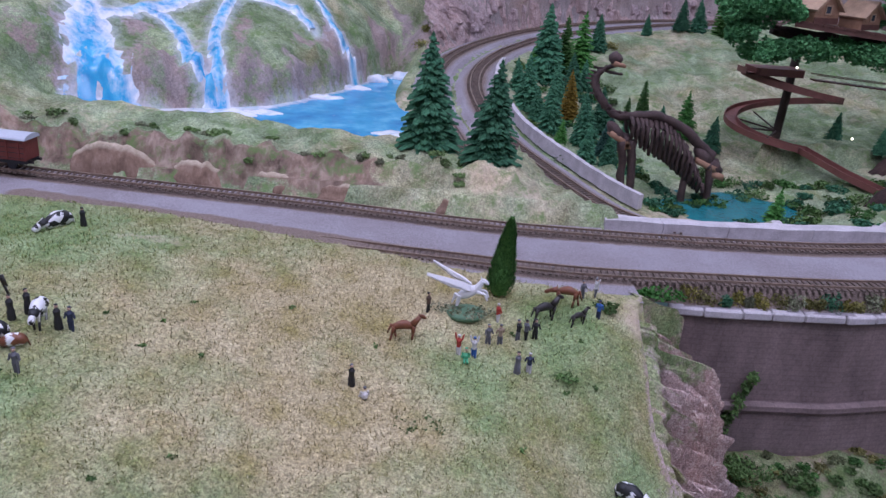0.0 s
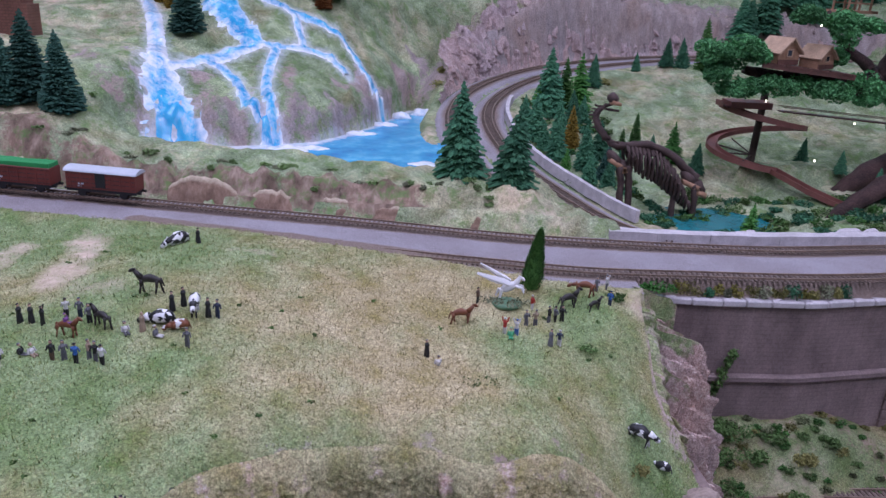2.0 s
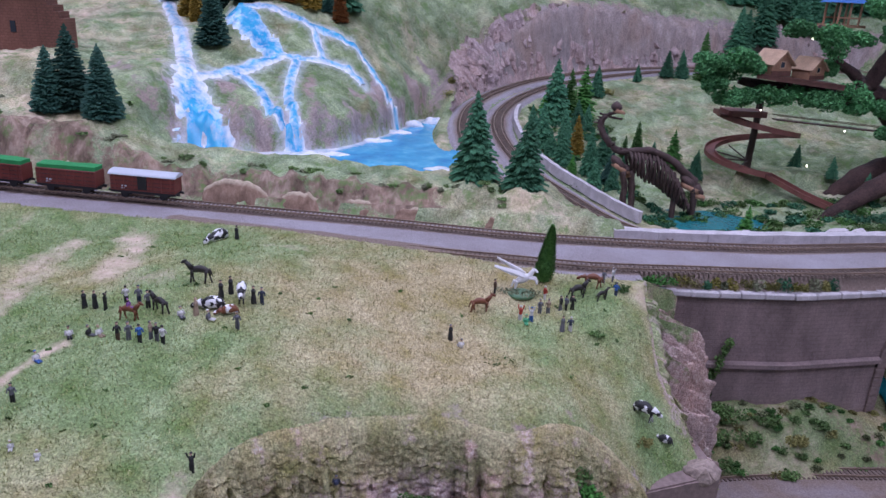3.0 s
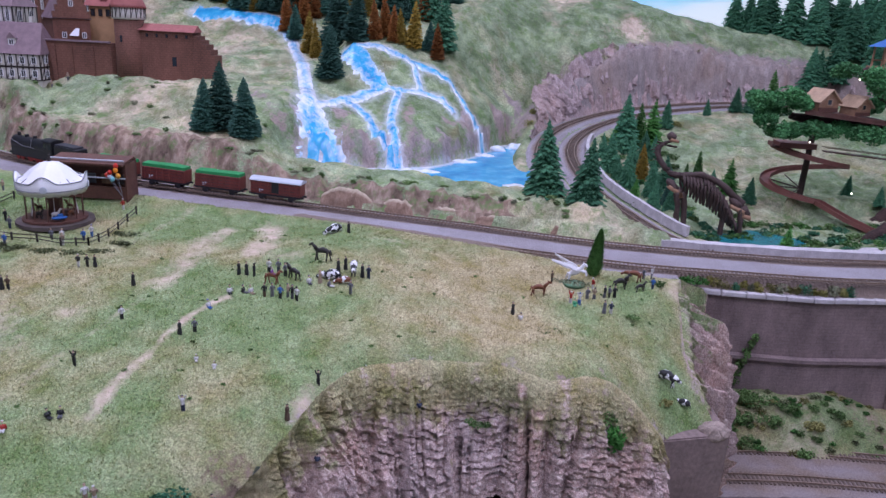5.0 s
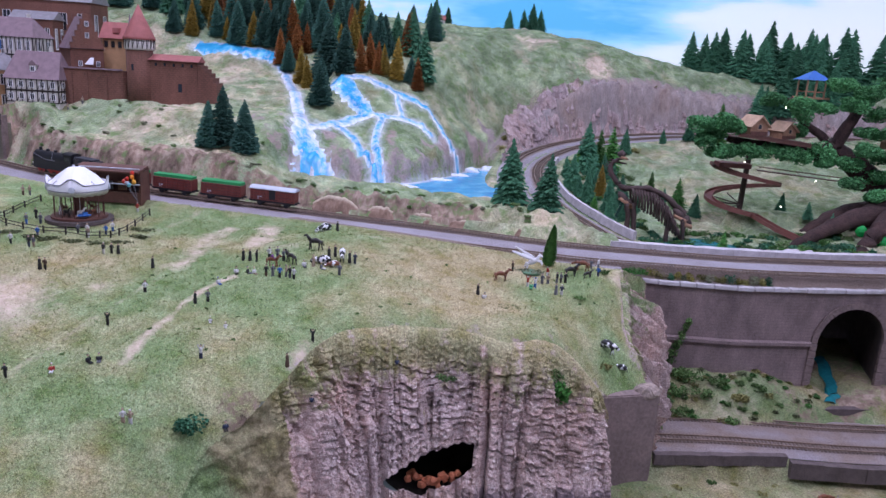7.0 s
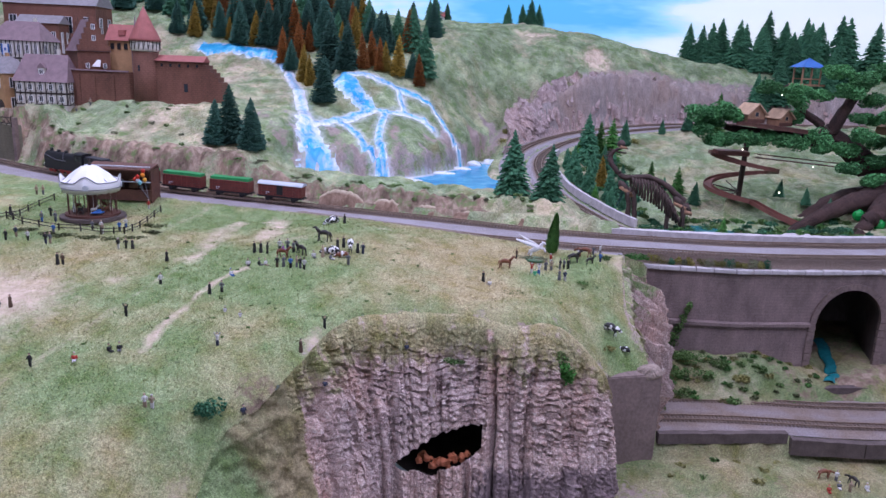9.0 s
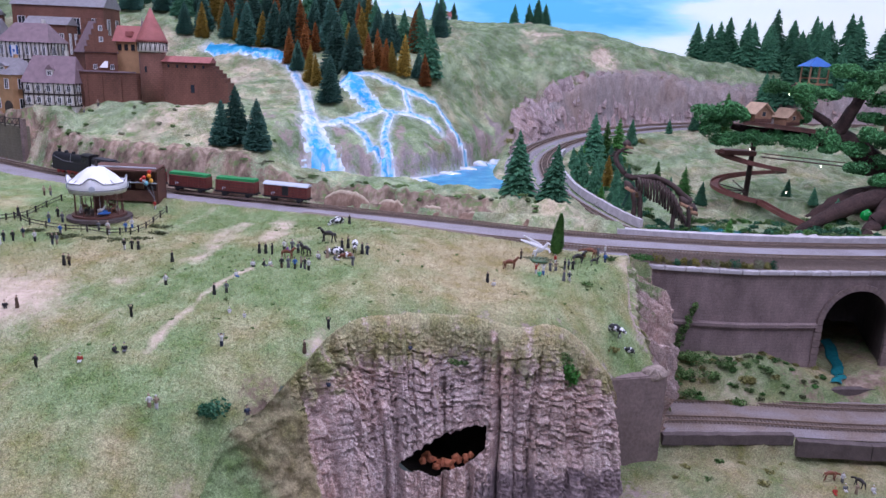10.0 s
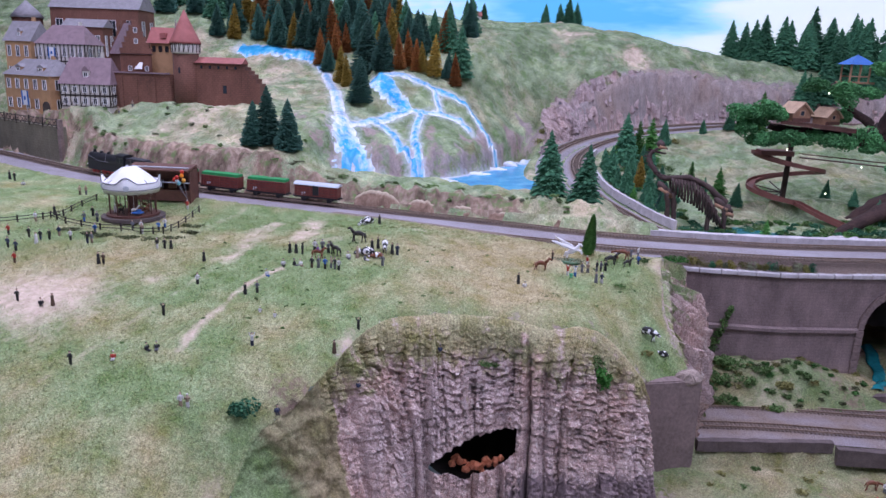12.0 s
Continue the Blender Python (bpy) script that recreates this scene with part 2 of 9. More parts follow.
TIMBER = plain("dark_timber", (0.035, 0.025, 0.022), 0.7, 0, 0.2, 200)
PLASTERW = plain("off_white_render", (0.62, 0.58, 0.54), 0.8, 0, 0.12, 150)
OCHRE = plain("ochre_render", (0.5, 0.29, 0.15), 0.8, 0, 0.15, 150)
GLASSDARK = plain("dark_window_pane", (0.03, 0.035, 0.045), 0.15, 0, 0.1, 100, 0)
WHITEPAINT = plain("white_paint", (0.8, 0.79, 0.82), 0.45, 0, 0.05, 100, 0)
BLACKLOCO = plain("black_loco_paint", (0.018, 0.018, 0.022), 0.4, 0.1, 0.2, 200, 0)
WAGONRED = plain("oxide_red_wagon", (0.16, 0.035, 0.028), 0.55, 0, 0.18, 200, 0.0003)
GREENTOP = plain("bright_green_load", (0.02, 0.27, 0.08), 0.7, 0, 0.15, 300, 0.0008)
GREYROOF = plain("pale_grey_roof", (0.5, 0.53, 0.6), 0.5, 0, 0.08, 100)
BROWNWOOD = plain("stained_brown_wood", (0.13, 0.055, 0.04), 0.65, 0, 0.25, 200)
HUTWOOD = plain("tan_hut_boards", (0.36, 0.2, 0.12), 0.75, 0, 0.22, 250)
HUTROOF = plain("tan_thatch_roof", (0.5, 0.33, 0.22), 0.85, 0, 0.2, 250)
BLUEROOF = plain("blue_canvas_roof", (0.025, 0.13, 0.42), 0.55, 0, 0.12, 120)
RIBRUST = plain("rust_brown_bone", (0.075, 0.045, 0.04), 0.75, 0, 0.35, 200, 0.001)
BARK = plain("dark_bark", (0.06, 0.04, 0.032), 0.9, 0, 0.3, 250, 0.001)
FENCEWOOD = plain("dark_fence_wood", (0.05, 0.042, 0.035), 0.85, 0, 0.25, 250, 0)
# shade inside hollows, put into one dark colour
HOLLOWSHADE = plain("hollow_shade_brown", (0.07, 0.055, 0.05), 0.95, 0, 0.3, 80, 0.002)
ORANGE = plain("orange_clay", (0.42, 0.13, 0.06), 0.7, 0, 0.3, 200, 0.001)
HALL = plain("hall_paint", (0.55, 0.55, 0.56), 0.85, 0, 0.05, 4, 0)
FIR = foliage_material("fir_green", (0.02, 0.09, 0.05), (0.08, 0.23, 0.12))
FIRBLUE = foliage_material("fir_blue_green", (0.018, 0.065, 0.05), (0.06, 0.15, 0.11))
FIRLIGHT = foliage_material("fir_light_green", (0.03, 0.12, 0.02), (0.09, 0.27, 0.06))
FIRRUST = foliage_material("larch_rust", (0.12, 0.04, 0.01), (0.27, 0.1, 0.025))
FIRGOLD = foliage_material("larch_gold", (0.15, 0.1, 0.012), (0.33, 0.22, 0.04))
CYPRESS = foliage_material("cypress_green", (0.025, 0.085, 0.02), (0.1, 0.23, 0.06))
BUSH = foliage_material("bush_green", (0.045, 0.1, 0.03), (0.15, 0.25, 0.08))
BUSHOLIVE = foliage_material("bush_olive", (0.1, 0.1, 0.03), (0.32, 0.3, 0.11))
def cutting_material():
    m, nt, b = nodes_of("blocky_cutting_rock")
    r, mid, fine = rock_colour(nt, (1, 1, 0.4), (1.12, 1.06, 1.06))
    g, tuft, _ = grass_colour(nt, 0.3)
    rough = sums(nt, "MULTIPLY", sums(nt, "SUBTRACT", add_noise(nt, 40, 6, 0.75, (1, 1, 1), 4.0), 0.5), 1.6)
    nt.links.new(blend(nt, edge(nt, sums(nt, "ADD", mask(nt, "moss"), rough), 0.45, 0.7), r, g), b.inputs["Base Color"])
    b.inputs["Roughness"].default_value = 0.92
    relief(nt, b, sums(nt, "ADD", mid, fine), 0.004, 0.9)
    return m


CUTTING = cutting_material()
HEDGEGOLD = foliage_material("hedge_moss_gold", (0.1, 0.095, 0.02), (0.3, 0.27, 0.07))
SCRUBGREEN = foliage_material("scrub_fresh_green", (0.1, 0.17, 0.055), (0.24, 0.36, 0.14))
SCRUBDARK = foliage_material("scrub_dark_sage", (0.05, 0.065, 0.03), (0.15, 0.17, 0.08))
SCRUB = foliage_material("scrub_sage", (0.12, 0.13, 0.08), (0.3, 0.32, 0.2))
BROAD = foliage_material("broadleaf_green", (0.028, 0.125, 0.045), (0.16, 0.44, 0.17))


def water_material():
    m, nt, b = nodes_of("turquoise_resin_water")
    n = add_noise(nt, 22, 5, 0.65, (1, 1, 0.5), 1.0)
    foam = edge(nt, sums(nt, "ADD", mask(nt, "foam"), sums(nt, "MULTIPLY", sums(nt, "SUBTRACT", add_noise(nt, 60, 6, 0.7, (1, 1, 0.4), 6.0), 0.5), 1.9)), 0.25, 0.95)
    blue = ramp(nt, n, [(0.3, (0.015, 0.22, 0.5)), (0.5, (0.035, 0.36, 0.64)), (0.7, (0.14, 0.53, 0.76))])
    nt.links.new(blend(nt, foam, blue, (0.78, 0.8, 0.86)), b.inputs["Base Color"])
    b.inputs["Roughness"].default_value = 0.22
    relief(nt, b, n, 0.002, 0.5)
    return m


WATER = water_material()
TEAL = plain("teal_resin_water", (0.02, 0.2, 0.22), 0.2, 0, 0.25, 30, 0.001)


def sky_material():
    m, nt, b = nodes_of("painted_sky")
    n = add_noise(nt, 1.1, 5, 0.55, (0.6, 1, 2.6), 2.2)
    col = ramp(nt, n, [(0.36, (0.12, 0.47, 0.8)), (0.47, (0.36, 0.68, 0.88)), (0.56, (0.78, 0.86, 0.92)), (0.7, (0.86, 0.9, 0.93))])
    nt.links.new(col, b.inputs["Base Color"])
    nt.links.new(col, b.inputs["Emission Color"])
    b.inputs["Emission Strength"].default_value = 0.52
    b.inputs["Roughness"].default_value = 0.9
    return m


SKY = sky_material()


# ---- mesh tools ----
def finish(name, bm, materials, parent=None, label="", smooth=False):
    me = bpy.data.meshes.new(name)
    bm.to_mesh(me)
    bm.free()
    for m in materials if isinstance(materials, (list, tuple)) else [materials]:
        me.materials.append(m)
    if smooth:
        me.polygons.foreach_set("use_smooth", [True] * len(me.polygons))
    ob = new(name, me)
    if parent is not None:
        ob.parent = parent
    if label:
        ob["label"] = label
    return ob


def part(name, bm, material, parent, label="", smooth=False):
    return finish(name, bm, material, parent, label, smooth)


def empty(name, m=None):
    ob = new(name)
    ob.empty_display_size = 0.01
    if m is not None:
        ob.matrix_basis = m
    return ob


def box(bm, cx, cy, cz, sx, sy, sz, m=None, mat=0):
    r = bmesh.ops.create_cube(bm, size=1.0)
    t = Matrix.Translation((cx, cy, cz)) @ Matrix.Diagonal((sx, sy, sz, 1))
    bmesh.ops.transform(bm, matrix=(m @ t) if m is not None else t, verts=r["verts"])
    for f in {f for v in r["verts"] for f in v.link_faces}:
        f.material_index = mat
    return r["verts"]


def rod(bm, a, b, r1, r2=None, seg=8, mat=0):
    a, b = Vector(a), Vector(b)
    d = b - a
    r = bmesh.ops.create_cone(bm, cap_ends=True, segments=seg, radius1=r1, radius2=r1 if r2 is None else r2, depth=d.length)
    m = Matrix.Translation((a + b) / 2) @ d.to_track_quat("Z", "Y").to_matrix().to_4x4()
    bmesh.ops.transform(bm, matrix=m, verts=r["verts"])
    for f in {f for v in r["verts"] for f in v.link_faces}:
        f.material_index = mat
    return r["verts"]


def blob(bm, c, s, sub=1, m=None, mat=0):
    r = bmesh.ops.create_icosphere(bm, subdivisions=sub, radius=1.0)
    t = Matrix.Translation(c) @ (m if m is not None else Matrix.Identity(4)) @ Matrix.Diagonal((*s, 1))
    bmesh.ops.transform(bm, matrix=t, verts=r["verts"])
    for f in {f for v in r["verts"] for f in v.link_faces}:
        f.material_index = mat
    return r["verts"]


def lathe(bm, profile, seg=16, c=(0, 0, 0), mat=0):
    rings = []
    for r, z in profile:
        rings.append([bm.verts.new((c[0] + r * math.cos(2 * math.pi * i / seg), c[1] + r * math.sin(2 * math.pi * i / seg), c[2] + z)) for i in range(seg)])
    for a, b in zip(rings, rings[1:]):
        for i in range(seg):
            bm.faces.new((a[i], a[(i + 1) % seg], b[(i + 1) % seg], b[i])).material_index = mat
    for ring, flip in ((rings[0], True), (rings[-1], False)):
        bm.faces.new(ring[::-1] if flip else ring).material_index = mat


def prism(bm, outline, z0, z1, mat=0):
    """An upright prism over an outline of (x, y)."""
    lo = [bm.verts.new((x, y, z0)) for x, y in outline]
    hi = [bm.verts.new((x, y, z1)) for x, y in outline]
    n = len(lo)
    for f in [bm.faces.new(lo[::-1]), bm.faces.new(hi)] + [bm.faces.new((lo[i], lo[(i + 1) % n], hi[(i + 1) % n], hi[i])) for i in range(n)]:
        f.material_index = mat
    bmesh.ops.recalc_face_normals(bm, faces=bm.faces)


def gable(bm, x0, x1, y0, y1, z, h, over=0.0, mat=0, hip=0.0):
    """A solid pitched roof with its ridge along x."""
    x0, x1, y0, y1 = x0 - over, x1 + over, y0 - over, y1 + over
    ym = (y0 + y1) / 2
    vs = [bm.verts.new(p) for p in ((x0, y0, z), (x1, y0, z), (x1, y1, z), (x0, y1, z), (x0 + hip, ym, z + h), (x1 - hip, ym, z + h))]
    for ids in ((3, 2, 1, 0), (0, 1, 5, 4), (2, 3, 4, 5), (1, 2, 5), (3, 0, 4)):
        bm.faces.new([vs[i] for i in ids]).material_index = mat


def soften(bm, w):
    bmesh.ops.bevel(bm, geom=list(bm.edges), offset=w, segments=1, affect="EDGES", clamp_overlap=True)


def grid_mesh(name, xs, ys, height, material, masks=(), keep=None, kind="structure", label="", category="", snap=None):
    """A terrain sheet from a height function on arrays, with named masks on its corners."""
    gx, gy = np.meshgrid(np.array(xs), np.array(ys))
    x, y = gx.ravel(), gy.ravel()
    ok = keep(x, y) if keep is not None else np.ones(len(x), bool)
    index = np.where(ok, np.cumsum(ok) - 1, -1).reshape(gx.shape)
    x, y = x[ok], y[ok]
    if snap is not None:
        x, y = snap(x, y)
    z = height(x, y)
    q = np.stack([index[:-1, :-1], index[:-1, 1:], index[1:, 1:], index[1:, :-1]], -1).reshape(-1, 4)
    faces = q[(q >= 0).all(1)].tolist()
    vals = {k: np.asarray(fn(x, y, z), float) * np.ones(len(x)) for k, fn in masks}
    return sheet(name, np.stack([x, y, z], -1).tolist(), faces, vals, material, kind, label, category)


def sheet(name, verts, faces, vals, material, kind="structure", label="", category="", smooth=True, parent=None):
    me = bpy.data.meshes.new(name)
    me.from_pydata(verts, [], faces)
    me.materials.append(material)
    for k, v in vals.items():
        me.attributes.new(k, "FLOAT", "POINT").data.foreach_set("value", v)
    if smooth:
        me.polygons.foreach_set("use_smooth", [True] * len(me.polygons))
    ob = new(name, me)
    if parent is not None:
        ob.parent = parent
    return tagged(ob, label, category, "", kind)


def steps(a, b, d):
    n = max(1, round((b - a) / d))
    return [a + (b - a) * i / n for i in range(n + 1)]


def sstep(a, b, v):
    t = np.clip((v - a) / (b - a), 0.0, 1.0)
    return t * t * (3 - 2 * t)


def table(pts, v):
    return np.interp(v, [p[0] for p in pts], [p[1] for p in pts])


def bump2(x, y, cx, cy, rx, ry):
    return np.exp(-(((x - cx) / rx) ** 2) - ((y - cy) / ry) ** 2)


def fbm(x, y, z, scale, octaves=4):
    return noise.fractal(Vector((x * scale, y * scale, z * scale)), 1.0, 2.0, octaves)


def fbms(x, y, z, scale, octaves=4):
    return np.array([fbm(a, b, z, scale, octaves) for a, b in zip(x, y)])


def noises(x, y, z, sx, sy):
    return np.array([noise.noise(Vector((a * sx, b * sy, z))) for a, b in zip(x, y)])


def near_line(x, y, line):
    """Distance in plan from a line of points, and the nearest point's index."""
    p = np.array([(q[0], q[1]) for q in line])
    x, y = np.atleast_1d(x), np.atleast_1d(y)
    best, at = np.full(len(x), 9e9), np.zeros(len(x), int)
    for i, (a, b) in enumerate(p):
        d = (x - a) ** 2 + (y - b) ** 2
        closer = d < best
        best[closer], at[closer] = d[closer], i
    return np.sqrt(best), at


def inside(x, y, outline):
    """Which points lie in a closed outline."""
    odd = np.zeros(len(x), bool)
    for (ax, ay), (bx, by) in zip(outline, outline[1:] + outline[:1]):
        if ay != by:
            odd ^= ((ay > y) != (by > y)) & (x < (bx - ax) * (y - ay) / (by - ay) + ax)
    return odd


def curve_points(ctrl, n):
    """n + 1 points on a Catmull-Rom curve through the control points."""
    c = [Vector(p) for p in ctrl]
    c = [2 * c[0] - c[1]] + c + [2 * c[-1] - c[-2]]
    out, m = [], len(c) - 3
    for k in range(n + 1):
        u = k / n * m
        i = min(int(u), m - 1)
        t = u - i
        a, b, d, e = c[i : i + 4]
        out.append(0.5 * ((2 * b) + (d - a) * t + (2 * a - 5 * b + 4 * d - e) * t * t + (3 * b - a - 3 * d + e) * t**3))
    return out


# ---- the land ----
FALL = [(-0.9, -0.2), (-0.25, 0.0), (-0.05, 0.068), (0.1, 0.118), (0.16, 0.145), (0.25, 0.167), (0.36, 0.19), (0.5, 0.204), (0.68, 0.212), (0.9, 0.212)]


def track_z(x):
    return 0.209 + 0.033 * np.maximum(0.0, 0.1 - x)


def meadow_z(x, y):
    z = sum(table(FALL, y + d) for d in (-0.05, -0.025, 0, 0.025, 0.05)) / 5
    z = z + 0.022 * bump2(x, y, -0.33, 0.56, 0.15, 0.16)
    z -= 0.026 * bump2(x, y, 0.0, 0.47, 0.16, 0.13)
    z -= 0.085 * sstep(0.04, 0.2, x) * sstep(0.58, 0.42, y) + 0.03 * sstep(0.17, 0.25, x) * sstep(0.5, 0.42, y)
    z -= 0.02 * bump2(x, y, 0.02, 0.32, 0.16, 0.04)
    z -= 0.03 * bump2(x, y, -0.33, 0.07, 0.05, 0.09) + 0.035 * bump2(x, y, 0.19, 0.385, 0.08, 0.035)
    edge_x = np.interp(y, [-0.3, -0.1, 0.05, 0.14], [-0.42, -0.39, -0.376, -0.31])
    z -= 0.07 * sstep(0.16, 0.0, edge_x - x) * sstep(0.14, -0.02, y)
    return z + 0.03 * sstep(-0.5, -1.2, x) * sstep(0.3, 0.7, y)


# centre lines of the tracks
REAR = curve_points([(-1.9, 1.27, 0.275), (-1.5, 1.11, 0.262), (-1.17, 0.965, 0.252), (-0.85, 0.865, 0.241), (-0.469, 0.83, 0.229), (-0.17, 0.812, 0.219), (0.1, 0.79, 0.21), (0.4, 0.782, 0.209), (0.58, 0.804, 0.209), (0.8, 0.85, 0.209), (1.3, 0.99, 0.209)], 300)
FRONT = curve_points([(-0.45, 0.765, 0.2), (-0.2, 0.728, 0.208), (0.0, 0.694, 0.2095), (0.15, 0.673, 0.209), (0.3, 0.674, 0.209), (0.45, 0.679, 0.209), (0.58, 0.698, 0.209), (0.75, 0.735, 0.209), (1.3, 0.88, 0.209)], 200)
BRANCH = curve_points([(0.42, 0.8, 0.209), (0.3, 0.82, 0.209), (0.235, 0.88, 0.209), (0.178, 1.0, 0.218), (0.115, 1.14, 0.236), (0.082, 1.27, 0.258), (0.075, 1.4, 0.277), (0.1, 1.52, 0.296), (0.17, 1.66, 0.316), (0.29, 1.79, 0.336), (0.5, 1.92, 0.356), (0.75, 2.0, 0.37), (1.3, 2.05, 0.385)], 260)
BRANCH_B = curve_points([(0.08, 0.97, 0.218), (0.05, 1.06, 0.227), (0.025, 1.16, 0.24), (0.0, 1.28, 0.258), (-0.003, 1.41, 0.279), (0.028, 1.55, 0.3), (0.11, 1.71, 0.32), (0.25, 1.85, 0.342), (0.48, 1.98, 0.362), (0.75, 2.06, 0.373), (1.3, 2.11, 0.387)], 260)

# back edge of the meadow, where the ballast starts
BACK = [(-1.9, 1.17), (-1.5, 1.02), (-1.2, 0.885), (-0.9, 0.8), (-0.6, 0.765), (-0.3, 0.745), (-0.05, 0.69), (0.08, 0.65), (0.16, 0.632), (0.212, 0.625)]
# rim of the front cliff, from its near end to the pier, and its foot
RIM_STEPS = 600
RIM = curve_points([(-0.42, -0.3, 0), (-0.39, -0.1, 0), (-0.38, 0.03, 0), (-0.37, 0.084, 0), (-0.345, 0.114, 0), (-0.318, 0.144, 0), (-0.295, 0.186, 0), (-0.272, 0.254, 0), (-0.24, 0.302, 0), (-0.19, 0.332, 0), (-0.12, 0.352, 0), (-0.06, 0.36, 0), (0.0, 0.348, 0), (0.055, 0.362, 0), (0.105, 0.374, 0), (0.148, 0.374, 0)], RIM_STEPS)
FOOT = curve_points([(-0.3, -0.35, -0.32), (-0.28, -0.12, -0.22), (-0.27, 0.02, -0.17), (-0.23, 0.088, -0.15), (-0.228, 0.094, -0.15), (-0.222, 0.1, -0.15), (-0.212, 0.11, -0.15), (-0.19, 0.15, -0.15), (-0.175, 0.19, -0.15), (-0.15, 0.215, -0.15), (-0.105, 0.235, -0.15), (-0.05, 0.25, -0.15), (0.0, 0.24, -0.15), (0.06, 0.25, -0.15), (0.13, 0.26, -0.15), (0.2, 0.29, -0.15)], RIM_STEPS)
SIDE_RIM = curve_points([(0.2, 0.66, 0), (0.209, 0.625, 0), (0.207, 0.59, 0), (0.203, 0.55, 0), (0.206, 0.5, 0), (0.232, 0.455, 0), (0.257, 0.412, 0)], 220)
SIDE_FOOT = curve_points([(0.285, 0.675, 0.03), (0.306, 0.635, 0.01), (0.308, 0.59, -0.01), (0.297, 0.55, -0.04), (0.286, 0.51, -0.055), (0.275, 0.47, -0.06), (0.263, 0.425, -0.06)], 220)
CLIFF_EDGE = [(p.x, p.y) for p in RIM[::6]] + [(0.148, 0.374), (0.2, 0.392)] + [(p.x, p.y) for p in SIDE_RIM[:16:-6]]
OUTLINE = CLIFF_EDGE + [(x, y) for x, y in BACK[::-1]] + [(-2.5, 1.4), (-2.5, -1.2), (-0.5, -1.2)]
EDGE_FINE = [a + (b - a) * k / 4 for a, b in zip([Vector(p) for p in CLIFF_EDGE], [Vector(p) for p in CLIFF_EDGE[1:]]) for k in range(4)]
BACK_FINE = [Vector((x, float(table(BACK, x)))) for x in steps(-1.9, 0.212, 0.01)]


def meadow_relief(x, y):
    x, y = np.atleast_1d(x), np.atleast_1d(y)
    z = meadow_z(x, y) + 0.0035 * fbms(x, y, 0, 22) + 0.002 * fbms(x, y, 3, 70, 3)
    ins = inside(x, y, OUTLINE)
    ec, eb = near_line(x, y, EDGE_FINE)[0], near_line(x, y, BACK_FINE)[0]
    side = sstep(0.15, 0.2, x)
    z -= np.where(ins, (0.016 + 0.012 * side) * np.exp(-ec / (0.018 + 0.014 * side)), 0.016 + 0.012 * side) * (ec < eb + 0.03)
    tz = track_z(x) - 0.004
    z = np.where(ins, z, np.where(eb < ec, np.minimum(z, tz - 0.5 * eb), z))
    # the meadow meets the ballast a little proud of it
    near = sstep(0.06, 0.0, eb) * ins
    return z * (1 - near) + np.maximum(np.minimum(z, tz + 0.006), tz + 0.002) * near


def on_meadow(x, y):
    ins = inside(x, y, OUTLINE)
    return ins | (np.minimum(near_line(x, y, EDGE_FINE)[0], near_line(x, y, BACK_FINE)[0] - 0.012) < 0.0072)


def to_rim(x, y):
    """Brings corners that lie past the cliff's rim back on to it."""
    out = ~inside(x, y, OUTLINE)
    ec, at = near_line(x, y, EDGE_FINE)
    out &= ec < 0.0074
    e = np.array([(p[0], p[1]) for p in EDGE_FINE])
    return np.where(out, e[at, 0], x), np.where(out, e[at, 1], y)


PATHS = [curve_points(c, 40) for c in (
    [(-0.555, 0.665, 0), (-0.557, 0.593, 0), (-0.552, 0.5, 0), (-0.557, 0.437, 0)],
    [(-0.45, 0.41, 0), (-0.468, 0.379, 0), (-0.485, 0.337, 0), (-0.494, 0.273, 0), (-0.505, 0.22, 0), (-0.51, 0.168, 0)],
    [(-0.655, 0.74, 0), (-0.665, 0.66, 0), (-0.671, 0.568, 0)],
    [(-0.56, 0.4, 0), (-0.589, 0.281, 0), (-0.611, 0.207, 0), (-0.638, 0.138, 0), (-0.668, 0.084, 0)],
    [(-0.49, 0.698, 0), (-0.465, 0.64, 0), (-0.462, 0.56, 0)])]
WIDTHS = (0.03, 0.009, 0.013, 0.01, 0.028)
STRENGTH = (0.6, 0.75, 0.4, 0.42, 0.75)


def meadow_sand(x, y, z):
    v = 0 * x
    for line, w, k in zip(PATHS, WIDTHS, STRENGTH):
        v = np.maximum(v, k * (1 + 0.5 * noises(x, y, 51, 30, 30)) * np.exp(-((near_line(x, y, line)[0] / (w * (1 + 0.5 * noises(x, y, 52, 18, 18)))) ** 2)))
    for k, cx, cy, rx, ry in ((0.85, -0.79, 0.26, 0.12, 0.1), (0.5, -0.41, 0.54, 0.05, 0.03), (0.5, -0.27, 0.66, 0.05, 0.014), (0.5, -0.4, -0.02, 0.02, 0.09), (0.75, -0.285, 0.225, 0.016, 0.035), (0.65, 0.2, 0.6, 0.02, 0.03), (0.5, -0.64, 0.34, 0.03, 0.02)):
        v = np.maximum(v, k * bump2(x, y, cx, cy, rx, ry))
    return v


